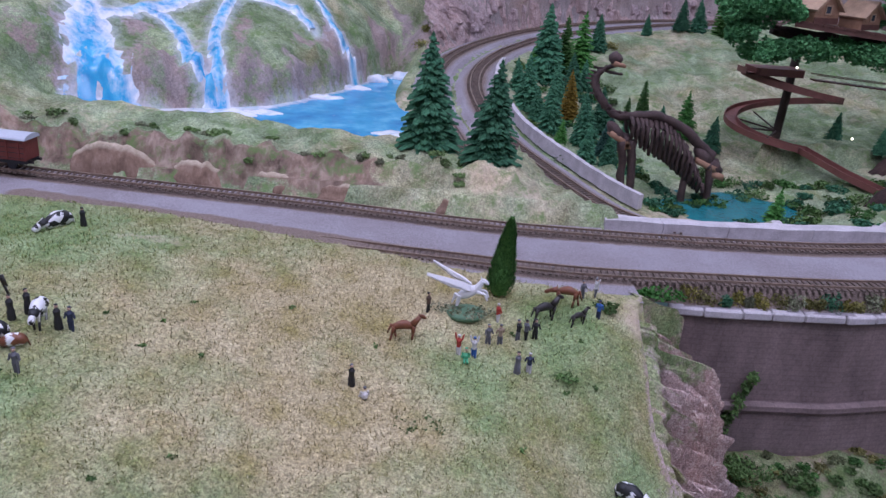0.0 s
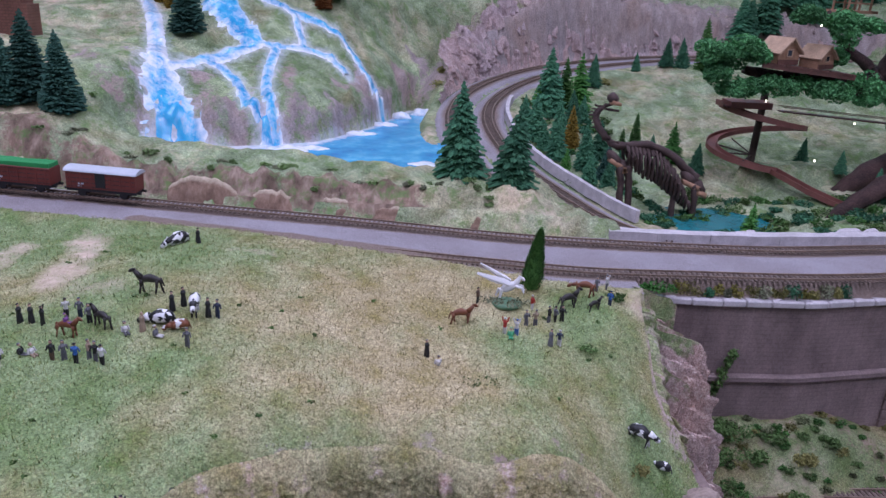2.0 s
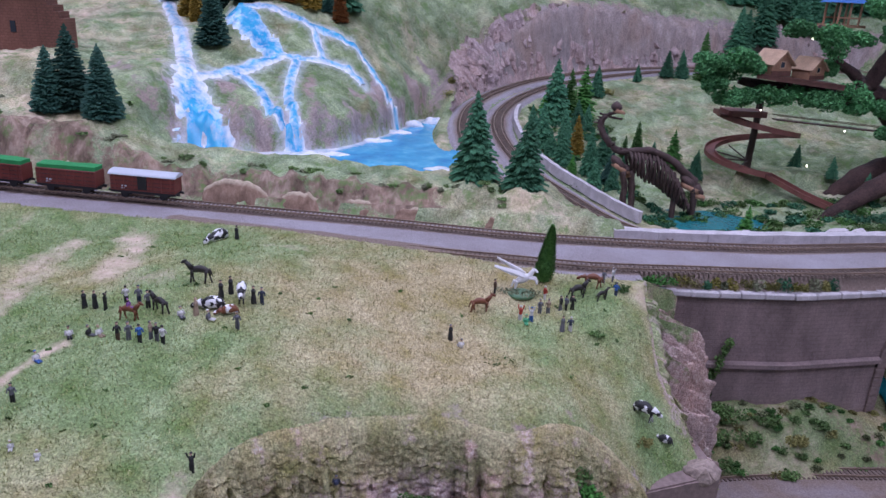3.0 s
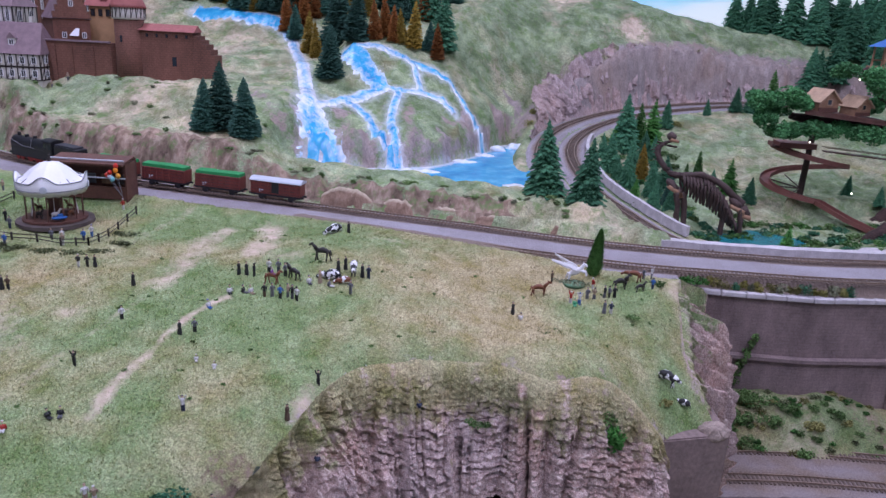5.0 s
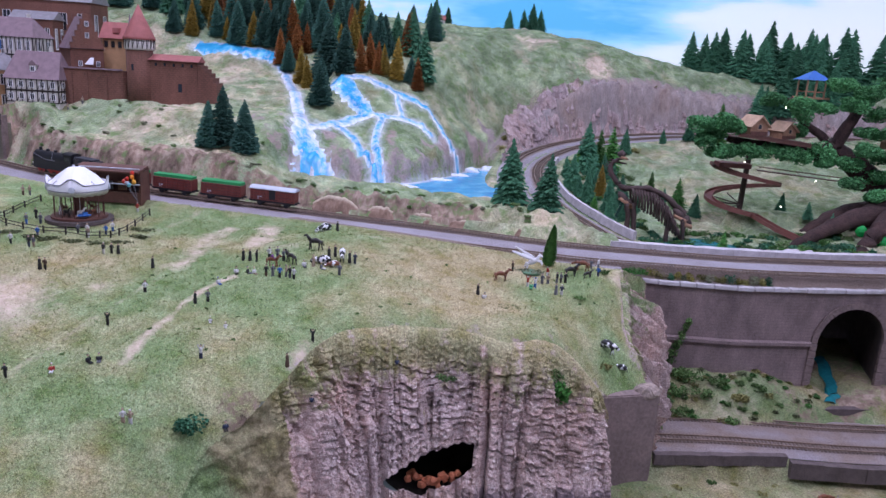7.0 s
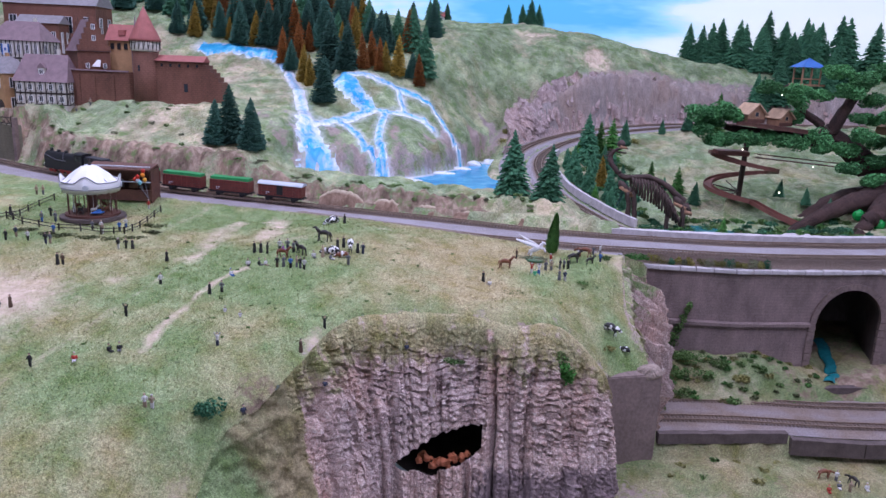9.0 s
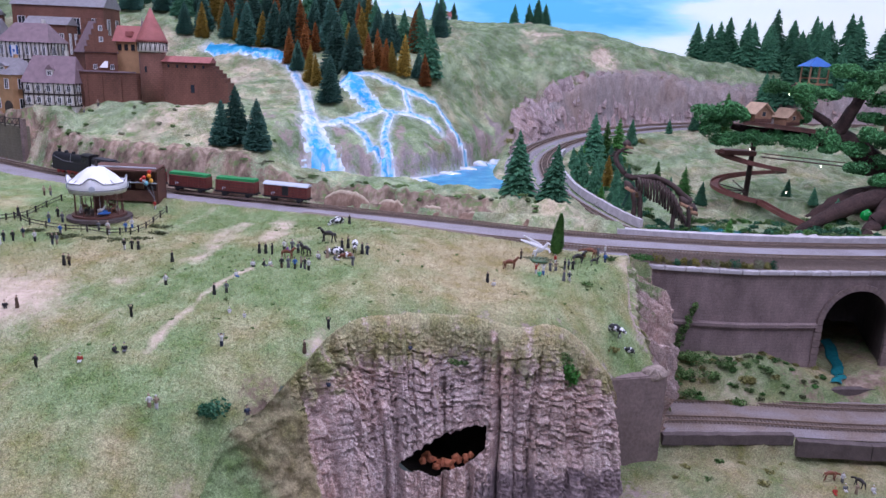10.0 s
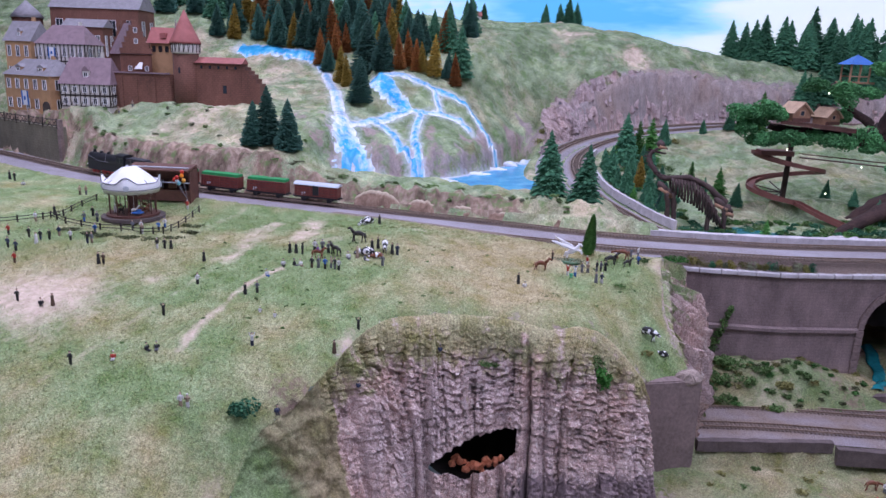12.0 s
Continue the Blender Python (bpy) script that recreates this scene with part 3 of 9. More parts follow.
def meadow_dry(x, y, z):
    v = 0.44 + 0.06 * sstep(0.4, 0.2, y) + 0.6 * bump2(x, y, -0.12, 0.6, 0.2, 0.13) + 0.4 * bump2(x, y, -0.1, 0.42, 0.12, 0.06) - 0.6 * bump2(x, y, -0.43, 0.36, 0.16, 0.12) - 0.5 * bump2(x, y, -0.42, 0.68, 0.2, 0.08)
    v += 0.55 * bump2(x, y, -0.72, 0.42, 0.12, 0.07) - 0.45 * bump2(x, y, 0.18, 0.43, 0.06, 0.05) - 0.3 * bump2(x, y, 0.06, 0.46, 0.08, 0.06) - 0.4 * bump2(x, y, -0.55, 0.1, 0.14, 0.05) - 0.35 * bump2(x, y, -0.95, 0.75, 0.2, 0.12)
    return v + 0.35 * noises(x, y, 31, 12, 12) + 0.2 * noises(x, y, 33, 30, 30)


def meadow_rock(x, y, z):
    ec = near_line(x, y, EDGE_FINE)[0]
    front = (x > -0.24) & (x < 0.14)
    streak = noises(x, y, 0, 30, 14) + 0.6 * noises(x, y, 5, 80, 50)
    v = np.where(front, (0.12 + 0.5 * streak) * sstep(0.1, 0.0, ec) + 0.1 * sstep(0.02, 0.0, ec), 0.2 * sstep(0.014, 0.0, ec) + (0.3 + 0.4 * streak) * sstep(0.06, 0.0, ec) * (x > 0.14) + (0.28 + 0.3 * streak) * bump2(x, y, -0.285, 0.22, 0.02, 0.04))
    return v


def meadow_earth(x, y, z):
    return 0.62 * bump2(x, y, -0.335, 0.13, 0.045, 0.045) + 0.3 * bump2(x, y, -0.43, -0.02, 0.05, 0.09)


meadow = grid_mesh("meadow_ground", steps(-1.9, 0.28, 0.007), steps(-0.75, 1.2, 0.007), meadow_relief, MEADOW, (("sand", meadow_sand), ("dry", meadow_dry), ("rock", meadow_rock), ("earth", meadow_earth)), on_meadow, "structure", "gently sloping flocked meadow with straw patches and sandy paths", "meadow", to_rim)
for rim_line in (RIM, SIDE_RIM):
    heights = meadow_relief(np.array([p.x for p in rim_line]), np.array([p.y for p in rim_line]))
    for p, h in zip(rim_line, heights):
        p.z = h + 0.002


# the front cliff: leaning strata with upright joints
def cave_gap(c):
    w = (c.x + 0.1) / 0.062
    return abs(w) < 1.0 and -0.068 + 0.02 * w * w + 0.014 * max(0, w) + 0.003 * math.sin(c.x * 130) < c.z < -0.014 + 0.022 * w + 0.003 * abs(math.sin(c.x * 210)) - 0.006 * w * w


def unit(*k):
    """A repeatable value from 0 to 1 for a block of rock."""
    return 0.5 + 0.5 * noise.cell(Vector([v + 0.37 for v in k] + [0.5] * (3 - len(k))))


def cliff_sheet():
    """Columns of broken strata: upright joints, stepped ledges, smooth slabs lower down, turf on the flank."""
    nu, nv = RIM_STEPS, 230
    verts, base, faces, moss, low_dark, dry, earth, out, run = [], [], [], [], [], [], [], [], [0.0]
    for i in range(nu + 1):
        n = (RIM[min(i + 1, nu)] - RIM[max(i - 1, 0)]).cross(FOOT[i] - RIM[i])
        out.append(-n.normalized() if n.y > 0 else n.normalized())
        run.append(run[-1] + (RIM[min(i + 1, nu)] - RIM[i]).length)
    fin = run[int(nu * 5.75 / 15)]
    spur = run[int(nu * 6.9 / 15)]
    for i in range(nu + 1):
        s = run[i]
        height = RIM[i].z - FOOT[i].z
        rocky = float(sstep(fin - 0.03, fin + 0.004, s))
        hollow = float(sstep(spur + 0.02, spur + 0.08, s))
        for j in range(nv + 1):
            v = j / nv
            reach = v ** (1 - 0.42 * hollow)
            p = RIM[i].lerp(FOOT[i], reach)
            p.y += 0.01 * math.sin(v * math.pi)
            p.z = RIM[i].z - height * v
            low = float(sstep(0.5, 0.68, v + 0.12 * noise.noise(Vector((s * 14, 3, 5)))))
            drop = 0.22 - p.z
            lean = s + 0.1 * drop * (1.0 - 1.2 * hollow) + 0.006 * noise.noise(Vector((s * 14, v * 4, 2)))
            jag = noise.noise(Vector((s * 150, drop * 170, 4)))
            joint = lean / 0.016 + 0.9 * noise.noise(Vector((s * 24, drop * 7, 8))) + 0.22 * jag + 0.5 * noise.noise(Vector((s * 70, drop * 3, 18)))
            col = math.floor(joint)
            across = joint - col
            rib = 1 - abs(2 * across - 1) ** 4
            deep = unit(col, 7)
            course = (drop + 0.006 * unit(col, 3) + 0.0022 * jag) / (0.0075 + 0.007 * unit(col, 11)) + 1.6 * noise.noise(Vector((s * 9, drop * 20, 31))) + 0.9 * noise.noise(Vector((s * 40, drop * 45, 33)))
            row = math.floor(course)
            ledge = course - row
            block = unit(col, row, 5)
            crack = 1.0 if ledge < 0.13 and unit(col, row, 9) > 0.3 else 0.0
            cleft = max(0.0, 1 - abs(noise.noise(Vector((lean * 24, v * 0.9, 7)))) * 4.0)
            fine = 0.5 - 1.7 * abs(noise.noise(p * 110)) + 0.6 * noise.noise(p * 260)
            amp = float(sstep(0.0, 0.1 + 0.16 * hollow, v))
            d = amp * (0.013 * (deep - 0.5) + 0.005 * (rib - 0.8) + 0.009 * (block - 0.5) * (1 - 0.85 * low) + 0.0045 * (ledge - 0.5) * (1 - 0.8 * low) - 0.004 * crack * (1 - low) - 0.026 * cleft + 0.006 * noise.noise(Vector((s * 45, drop * 30, 61))))
            d += 0.018 * amp * noise.noise(Vector((s * 11, v * 1.2, 1))) * hollow
            body = float(sstep(0.04, 0.3, v))
            d += body * (0.024 * math.exp(-(((s - spur - 0.004) / 0.02) ** 2)) - 0.014 * math.exp(-(((s - spur - 0.065) / 0.03) ** 2)))
            if 0 < s - fin < 0.03:
                d += 0.012 * amp * math.sin((s - fin) / 0.03 * math.pi)
            d = d * rocky + (1 - rocky) * (0.012 * noise.noise(p * 26) + 0.006 * noise.noise(p * 75))
            base.append(p)
            verts.append(p + out[i] * (d + 0.0032 * fine * (0.35 + amp) * (0.25 + 0.75 * rocky)))
            spill = 0.5 * noise.noise(Vector((s * 34, v * 2.5, 11))) + 0.3 * noise.noise(Vector((s * 90, v * 9, 12)))
            moss.append(float(0.8 * sstep(0.36, 0.04, v + 0.3 * spill) + 0.7 * (spill + 0.02) * sstep(0.75, 0.2, v) + 0.2 * (1 - block) * sstep(0.4, 0.1, v) + 1.1 * sstep(fin + 0.012, fin - 0.02, s + 0.02 * spill + 0.03 * v)))
            # mask grows towards the bottom, most at the lower right, plus noise
            low_dark.append(float(0.75 * sstep(-0.02, -0.08, p.z) * sstep(-0.1, 0.02, p.x) + 0.35 * sstep(-0.04, -0.13, p.z) + 0.25 * noise.noise(Vector((s * 20, v * 3, 51)))))
            earth.append(float(0.62 * sstep(fin - 0.19, fin - 0.09, s + 0.05 * spill) * sstep(fin + 0.03, fin - 0.03, s + 0.03 * v + 0.04 * spill) + 0.3 * sstep(0.16, 0.02, v) * hollow * (0.5 + spill)))
            dry.append(float(0.75 - 0.1 * sstep(fin, fin - 0.05, s) - 0.75 * sstep(fin - 0.1, fin - 0.15, s)))
    for i in range(nu):
        for j in range(nv):
            ids = [i * (nv + 1) + j, i * (nv + 1) + j + 1, (i + 1) * (nv + 1) + j + 1, (i + 1) * (nv + 1) + j]
            if not cave_gap(sum((base[k] for k in ids), Vector()) / 4):
                faces.append(ids)
    return sheet("front_cliff", [tuple(v) for v in verts], faces, {"moss": moss, "low_dark": low_dark, "dry": dry, "earth": earth}, CLIFF, "structure", "pinkish grey layered rock cliff with a dark cave mouth", "cliff", smooth=False)


cliff_sheet()


# pocket behind the cave mouth; its dark colour carries the shade inside
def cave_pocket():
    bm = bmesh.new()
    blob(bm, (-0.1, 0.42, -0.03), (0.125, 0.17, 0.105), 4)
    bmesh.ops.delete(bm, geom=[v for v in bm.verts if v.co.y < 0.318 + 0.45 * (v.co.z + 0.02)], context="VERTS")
    return tagged(finish("cave_lining", bm, HOLLOWSHADE, smooth=True), "rough inner wall of the cliff cave, coloured dark for shade", "cave", kind="structure")


cave_pocket()


def side_cliff():
    nu, nv = 220, 90
    verts, faces, moss = [], [], []
    for i in range(nu + 1):
        for j in range(nv + 1):
            u, v = i / nu, j / nv
            p = SIDE_RIM[i].lerp(SIDE_FOOT[i], v**0.5)
            p.z = SIDE_RIM[i].z - 0.001 + (SIDE_FOOT[i].z - SIDE_RIM[i].z) * v
            p.x -= 0.006 * max(0.0, 1 - 8 * v)
            bulge = 0.022 * math.sin(v * math.pi) * math.sin(min(1.0, u * 1.3) * math.pi)
            rib = abs(noise.noise(Vector((u * 20 + v * 1.5, v * 2.0, 3))))
            groove = max(0.0, 1 - abs(noise.noise(Vector((u * 26 + v, v * 1.6, 5)))) * 3.2)
            d = bulge + float(sstep(0, 0.12, v)) * (0.036 * (rib - 0.15) - 0.034 * groove + 0.014 * noise.noise(Vector((u * 60, v * 6, 8))) - 0.012 * max(0.0, 1 - abs(noise.noise(Vector((u * 62 + v, v * 2.2, 15)))) * 3)) + 0.004 * fbm(*p, 80)
            d *= float(sstep(0.0, 0.1, v))
            verts.append((p.x + d * 0.9, p.y - d * 0.25, p.z + d * 0.35))
            moss.append(float(0.75 * sstep(0.22, 0.0, v + 0.25 * noise.noise(Vector((u * 40, v * 3, 2)))) + 0.55 * sstep(0.8, 1.0, v)))
    for i in range(nu):
        for j in range(nv):
            k = i * (nv + 1) + j
            faces.append([k, k + nv + 1, k + nv + 2, k + 1])
    return sheet("side_cliff", verts, faces, {"moss": moss, "dry": [0.4] * len(moss), "low_dark": [-0.3] * len(moss), "earth": [-0.4] * len(moss)}, CLIFF, "structure", "grey ribbed rock face beside the retaining wall", "cliff", smooth=False)


side_cliff()


# ground below: in front of the retaining wall and round the lower tracks
WALL = [(0.2, 0.662), (0.3, 0.654), (0.44, 0.657), (0.6, 0.688), (0.9, 0.762), (1.4, 0.905)]
KERB = [(0.2, 0.412), (0.48, 0.455), (0.62, 0.47), (1.4, 0.62)]


def lower_z(x, y):
    wall, kerb = table(WALL, x), table(KERB, x)
    z = -0.056 + 0.07 * sstep(wall - 0.105, wall - 0.01, y) - 0.03 * sstep(0.5, 0.6, x) * sstep(wall - 0.08, wall, y)
    z -= 0.04 * sstep(kerb + 0.004, kerb - 0.004, y) + 0.14 * sstep(kerb - 0.03, kerb - 0.4, y)
    z -= 0.02 * bump2(x, y, 0.66, 0.72, 0.035, 0.14)
    flat = sstep(kerb, kerb + 0.01, y) * sstep(wall - 0.09, wall - 0.11, y)
    return z + (0.006 * fbms(x, y, 1, 18) + 0.003 * fbms(x, y, 1, 60)) * (1 - flat)


grid_mesh("lower_ground", steps(0.13, 1.6, 0.01), steps(-0.2, 1.0, 0.01), lower_z, LOWTURF, (("sand", lambda x, y, z: 0.12 + 0.3 * noises(x, y, 7, 8, 8)), ("dry", lambda x, y, z: 0.45 + 0.6 * noises(x, y, 0, 9, 9)), ("rock", lambda x, y, z: 0.6 * bump2(x, y, 0.2, 0.29, 0.07, 0.08)), ("earth", lambda x, y, z: 0.12 + 0.7 * noises(x, y, 4, 14, 14) + 0.25 * sstep(0.56, 0.6, y))), None, "structure", "rough grassy ground beside the lower tracks", "ground")


# the land behind the tracks
POOL = 0.247
SHORE = [(-0.64, 1.05), (-0.5, 1.085), (-0.36, 1.13), (-0.27, 1.185), (-0.2, 1.31), (-0.155, 1.42), (-0.11, 1.58), (-0.06, 1.7), (0.0, 1.9)]
REAR_Y = [(-1.9, 1.27), (-1.5, 1.11), (-1.17, 0.965), (-0.85, 0.865), (-0.469, 0.83), (-0.17, 0.812), (0.1, 0.79), (0.4, 0.782), (0.58, 0.804), (0.8, 0.85), (1.3, 0.99)]
CREST = [(-2.0, 0.8), (-0.9, 0.75), (-0.34, 0.72), (0.13, 0.71), (0.384, 0.666), (0.659, 0.605), (0.948, 0.575), (1.9, 0.55)]
ROCKTOP = [(0.0, 0.36), (0.125, 0.44), (0.25, 0.525), (0.48, 0.525), (0.676, 0.49), (1.0, 0.485), (1.5, 0.47)]
BR_THIN, BRB_THIN = BRANCH[::3], BRANCH_B[::3]


def rear_y(x):
    return table(REAR_Y, x)


def inner_z(x, y):
    """The ground inside the branch line's loop."""
    return 0.197 + 0.24 * np.maximum(0.0, y - 1.22) + 0.02 * sstep(0.6, 1.0, x) - 0.025 * bump2(x, y, 0.45, 1.0, 0.16, 0.1)


QUAY_LINE = [(-1.95, 1.39), (-1.65, 1.24), (-1.47, 1.145), (-1.3, 1.06)]


def hill_z(x, y):
    """Bank, left hill, waterfall hill and the far hills."""
    tz = track_z(x) - 0.008
    d = y - rear_y(x) - 0.03
    left = tz + 0.09 * sstep(0.0, 0.06, d) + 0.085 * sstep(0.05, 0.3, d) + 0.24 * np.maximum(0.0, y - 1.35)
    quay = table(QUAY_LINE, x)
    town = table(((-1.6, 0.362), (-1.4, 0.366), (-1.3, 0.392), (-1.2, 0.405), (-1.1, 0.408)), x)
    left = np.where(x < -1.3, np.maximum(np.where(y > 1.35, left, 0), tz + (town - tz) * sstep(0.004, 0.02, y - quay)), np.maximum(left, tz + (town - tz) * sstep(0.02, 0.1, d) * sstep(-1.1, -1.25, x)))
    bank = tz + (0.05 * sstep(0.0, 0.035, d) + 0.012 * sstep(0.04, 0.12, d)) * sstep(0.22, 0.1, x)
    s = y - table(SHORE, x)
    pool = POOL - 0.014
    falls = pool + 0.07 * sstep(0.0, 0.045, s) + 0.36 * np.maximum(0, s - 0.03) + 0.25 * np.maximum(0, s - 0.3)
    front = bank + (pool - bank) * sstep(0.14, 0.18, d) * sstep(-0.02, -0.06, x)
    mid = np.where(s < 0, np.maximum(front, pool), np.maximum(falls, np.minimum(front, pool)))
    wl = sstep(-0.52, -0.64, x)
    z = left * wl + mid * (1 - wl)
    t = np.clip((y - 1.7) / 0.75, 0, 1)
    start = np.minimum(z, 0.56)
    back = start + (table(CREST, x) - start) * np.sin(t * np.pi / 2) - 0.5 * np.maximum(0.0, y - 2.5)
    return np.where(y > 1.7, back, np.minimum(z, 0.56 + 0.1 * (y - 1.7)))


def far_parts(x, y):
    da, ia = near_line(x, y, BR_THIN)
    db, ib = near_line(x, y, BRB_THIN)
    za, zb_ = np.array([p.z for p in BR_THIN])[ia], np.array([p.z for p in BRB_THIN])[ib]
    bed = np.where(da < db, za, zb_) - 0.007
    d = np.minimum(da, db)
    p = np.array([(q.x, q.y) for q in BR_THIN])
    n = len(p)
    a, b = p[np.maximum(ia - 1, 0)], p[np.minimum(ia + 1, n - 1)]
    cross = (b[:, 0] - a[:, 0]) * (y - p[ia, 1]) - (b[:, 1] - a[:, 1]) * (x - p[ia, 0])
    inner = ((cross < 0) & (ia > 8)) | ((x > 0.3) & (y < 1.2))
    q = np.array([(v.x, v.y) for v in BRB_THIN])
    m = len(q)
    a2, b2 = q[np.maximum(ib - 1, 0)], q[np.minimum(ib + 1, m - 1)]
    outer = (x < -0.08) | ((b2[:, 0] - a2[:, 0]) * (y - q[ib, 1]) - (b2[:, 1] - a2[:, 1]) * (x - q[ib, 0]) > 0) & (y > 1.0)
    between = ~inner & ~outer & (ib > 3) & (d < 0.1) & (x > -0.08)
    return d, bed, inner, outer, between


def far_relief(x, y):
    d, bed, inner, outer, between = far_parts(x, y)
    h = hill_z(x, y)
    zi = inner_z(x, y)
    zi = zi + (bed - zi) * sstep(0.1, 0.045, d)
    lift = sstep(1.5, 1.75, y)
    jag = noises(x, y, 8, 28, 28) * 0.016 + noises(x, y, 2, 75, 75) * 0.009
    low_side = 0.018 * sstep(0.0, 1.0, lift) + 0.004
    top = bed + low_side + (np.maximum(table(ROCKTOP, x) + jag, bed + 0.02) - bed - low_side) * lift
    zo = bed + (top - bed) * sstep(0.034, 0.034 + 0.02 + 0.03 * lift, d - np.abs(jag) * lift)
    near_side = 0.05 + 0.025 * lift
    zo = np.where(d > near_side, top + (h - top) * sstep(near_side, 0.085 + 0.175 * lift, d), zo)
    zo = np.where(y < 1.0, h + (bed - h) * sstep(0.05, 0.036, d), zo)
    z = np.where(inner, zi, np.where(between, np.where(y < 1.08, np.maximum(bed, h * 0 + bed), bed), zo))
    dr = y - rear_y(x) - 0.03
    wet = sstep(0.006, -0.004, z - POOL + 0.006) * (x < 0) * (x > -0.7)
    n = sstep(0.034, 0.09, d) * sstep(0.0, 0.03, dr) * (1 - wet)
    ruff = 0.012 * fbms(x, y, 2, 9) + 0.006 * fbms(x, y, 2, 34) + 0.002 * fbms(x, y, 2, 90, 3)
    gully = (noises(x, y, 5, 36, 9) * 0.022 + noises(x, y, 6, 95, 25) * 0.01) * sstep(0.11, 0.03, dr) * sstep(0.0, 0.02, dr)
    shore = y - table(SHORE, x)
    crag = sstep(0.0, 0.02, shore) * sstep(0.17, 0.06, shore) * sstep(-0.06, -0.14, x) * sstep(-0.66, -0.58, x)
    crags = crag * (0.04 * np.abs(noises(x, y, 41, 30, 10)) - 0.024 * np.abs(noises(x, y, 42, 70, 18)) - 0.004)
    z = z + n * (ruff + gully + crags)
    return np.where(dr < 0, np.minimum(z, track_z(x) - 0.012), z)


def far_rock(x, y, z):
    d, bed, inner, outer, between = far_parts(x, y)
    shore = y - table(SHORE, x)
    ragged = 0.06 * noises(x, y, 43, 16, 16) + 0.03 * noises(x, y, 44, 50, 20)
    v = (0.5 + 0.7 * noises(x, y, 46, 30, 10)) * sstep(0.0, 0.015, shore) * sstep(0.13, 0.05, shore + ragged) * sstep(-0.04, -0.1, x) * sstep(-0.68, -0.6, x)
    v = np.maximum(v, (0.3 + 1.1 * noises(x, y, 45, 22, 14)) * sstep(0.3, 0.1, shore) * sstep(0.0, 0.03, shore) * (x > -0.7) * (x < 0.02) * (y < 1.75))
    cut = 0.95 * sstep(0.03, 0.045, d) * sstep(0.2, 0.1, d) * outer * sstep(1.5, 1.7, y)
    return np.where(inner, 0.0, np.maximum(v, cut))


def far_sand(x, y, z):
    dr = y - rear_y(x) - 0.03
    n = noises(x, y, 4, 6, 6)
    return 0.2 * sstep(0.0, 0.02, dr) * sstep(0.12, 0.04, dr) + 0.45 * n + 0.3 * noises(x, y, 14, 19, 19) + 0.75 * bump2(x, y, -0.06, 1.24, 0.03, 0.12) + 0.6 * bump2(x, y, 0.2, 2.42, 0.12, 0.05) + 1.0 * bump2(x, y, 0.06, 2.2, 0.08, 0.05) + 0.8 * bump2(x, y, 0.3, 2.12, 0.06, 0.05) + 0.8 * bump2(x, y, 0.02, 2.42, 0.1, 0.04) + 0.2 * sstep(0.1, -0.6, x) * (y < 1.9) + 0.08 - 0.6 * bump2(x, y, -0.38, 1.32, 0.2, 0.2) + 0.5 * bump2(x, y, 0.0, 2.3, 0.3, 0.06) * noises(x, y, 15, 9, 9)


def far_earth(x, y, z):
    dr = y - rear_y(x) - 0.03
    low = 0.85 * sstep(0.0, 0.005, dr) * sstep(0.065, 0.03, dr - 0.035 * sstep(-0.5, -0.7, x)) * sstep(0.12, -0.1, x)
    return low + 0.75 * noises(x, y, 21, 16, 9) * sstep(0.13, 0.05, dr) + 0.25 * noises(x, y, 22, 13, 13) - 0.1 + (0.3 + 0.5 * noises(x, y, 23, 24, 24)) * bump2(x, y, -0.42, 1.3, 0.22, 0.2)


def far_spray(x, y, z):
    v = 0 * x
    for line, w in zip(STREAMS, STREAM_WIDTHS):
        v = np.maximum(v, 0.8 * np.exp(-((near_line(x, y, line)[0] / (w + 0.011)) ** 2)))
    s = y - table(SHORE, x)
    return v + 0.6 * sstep(0.012, 0.0, np.abs(s) - 0.012) * (x < -0.12) * (x > -0.56)


# the streams that run down the hill: course, width at head and foot, foam at head and foot
STREAM_TABLE = (
    ([(-1.1, 1.8), (-0.95, 1.8), (-0.82, 1.77), (-0.765, 1.72)], 0.026, 0.018, 0.1, 0.5),
    ([(-0.765, 1.72), (-0.69, 1.557), (-0.625, 1.386), (-0.568, 1.22)], 0.013, 0.018, 0.7, 0.9),
    ([(-0.575, 1.25), (-0.54, 1.16), (-0.515, 1.12), (-0.49, 1.06)], 0.026, 0.046, 0.7, 0.15),
    ([(-0.548, 1.54), (-0.49, 1.472), (-0.435, 1.414), (-0.465, 1.357), (-0.52, 1.307), (-0.562, 1.235)], 0.032, 0.012, 0.3, 0.85),
    ([(-0.382, 1.405), (-0.381, 1.314), (-0.369, 1.239), (-0.34, 1.16), (-0.325, 1.12)], 0.009, 0.012, 0.6, 0.45),
    ([(-0.506, 1.318), (-0.449, 1.285), (-0.391, 1.193), (-0.337, 1.15), (-0.3, 1.13)], 0.009, 0.014, 0.55, 0.4),
    ([(-0.54, 1.54), (-0.456, 1.558), (-0.371, 1.533), (-0.345, 1.483), (-0.328, 1.44)], 0.009, 0.009, 0.7, 0.6),
    ([(-0.38, 1.535), (-0.292, 1.535), (-0.247, 1.525), (-0.205, 1.47), (-0.165, 1.44), (-0.135, 1.42)], 0.009, 0.011, 0.55, 0.6),
    ([(-0.435, 1.414), (-0.384, 1.411), (-0.313, 1.448), (-0.265, 1.44), (-0.235, 1.42)], 0.01, 0.009, 0.8, 0.6))
STREAMS = [curve_points([(a, b, 0) for a, b in c[0]], 30) for c in STREAM_TABLE]
STREAM_WIDTHS = [(c[1] + c[2]) / 2 for c in STREAM_TABLE]


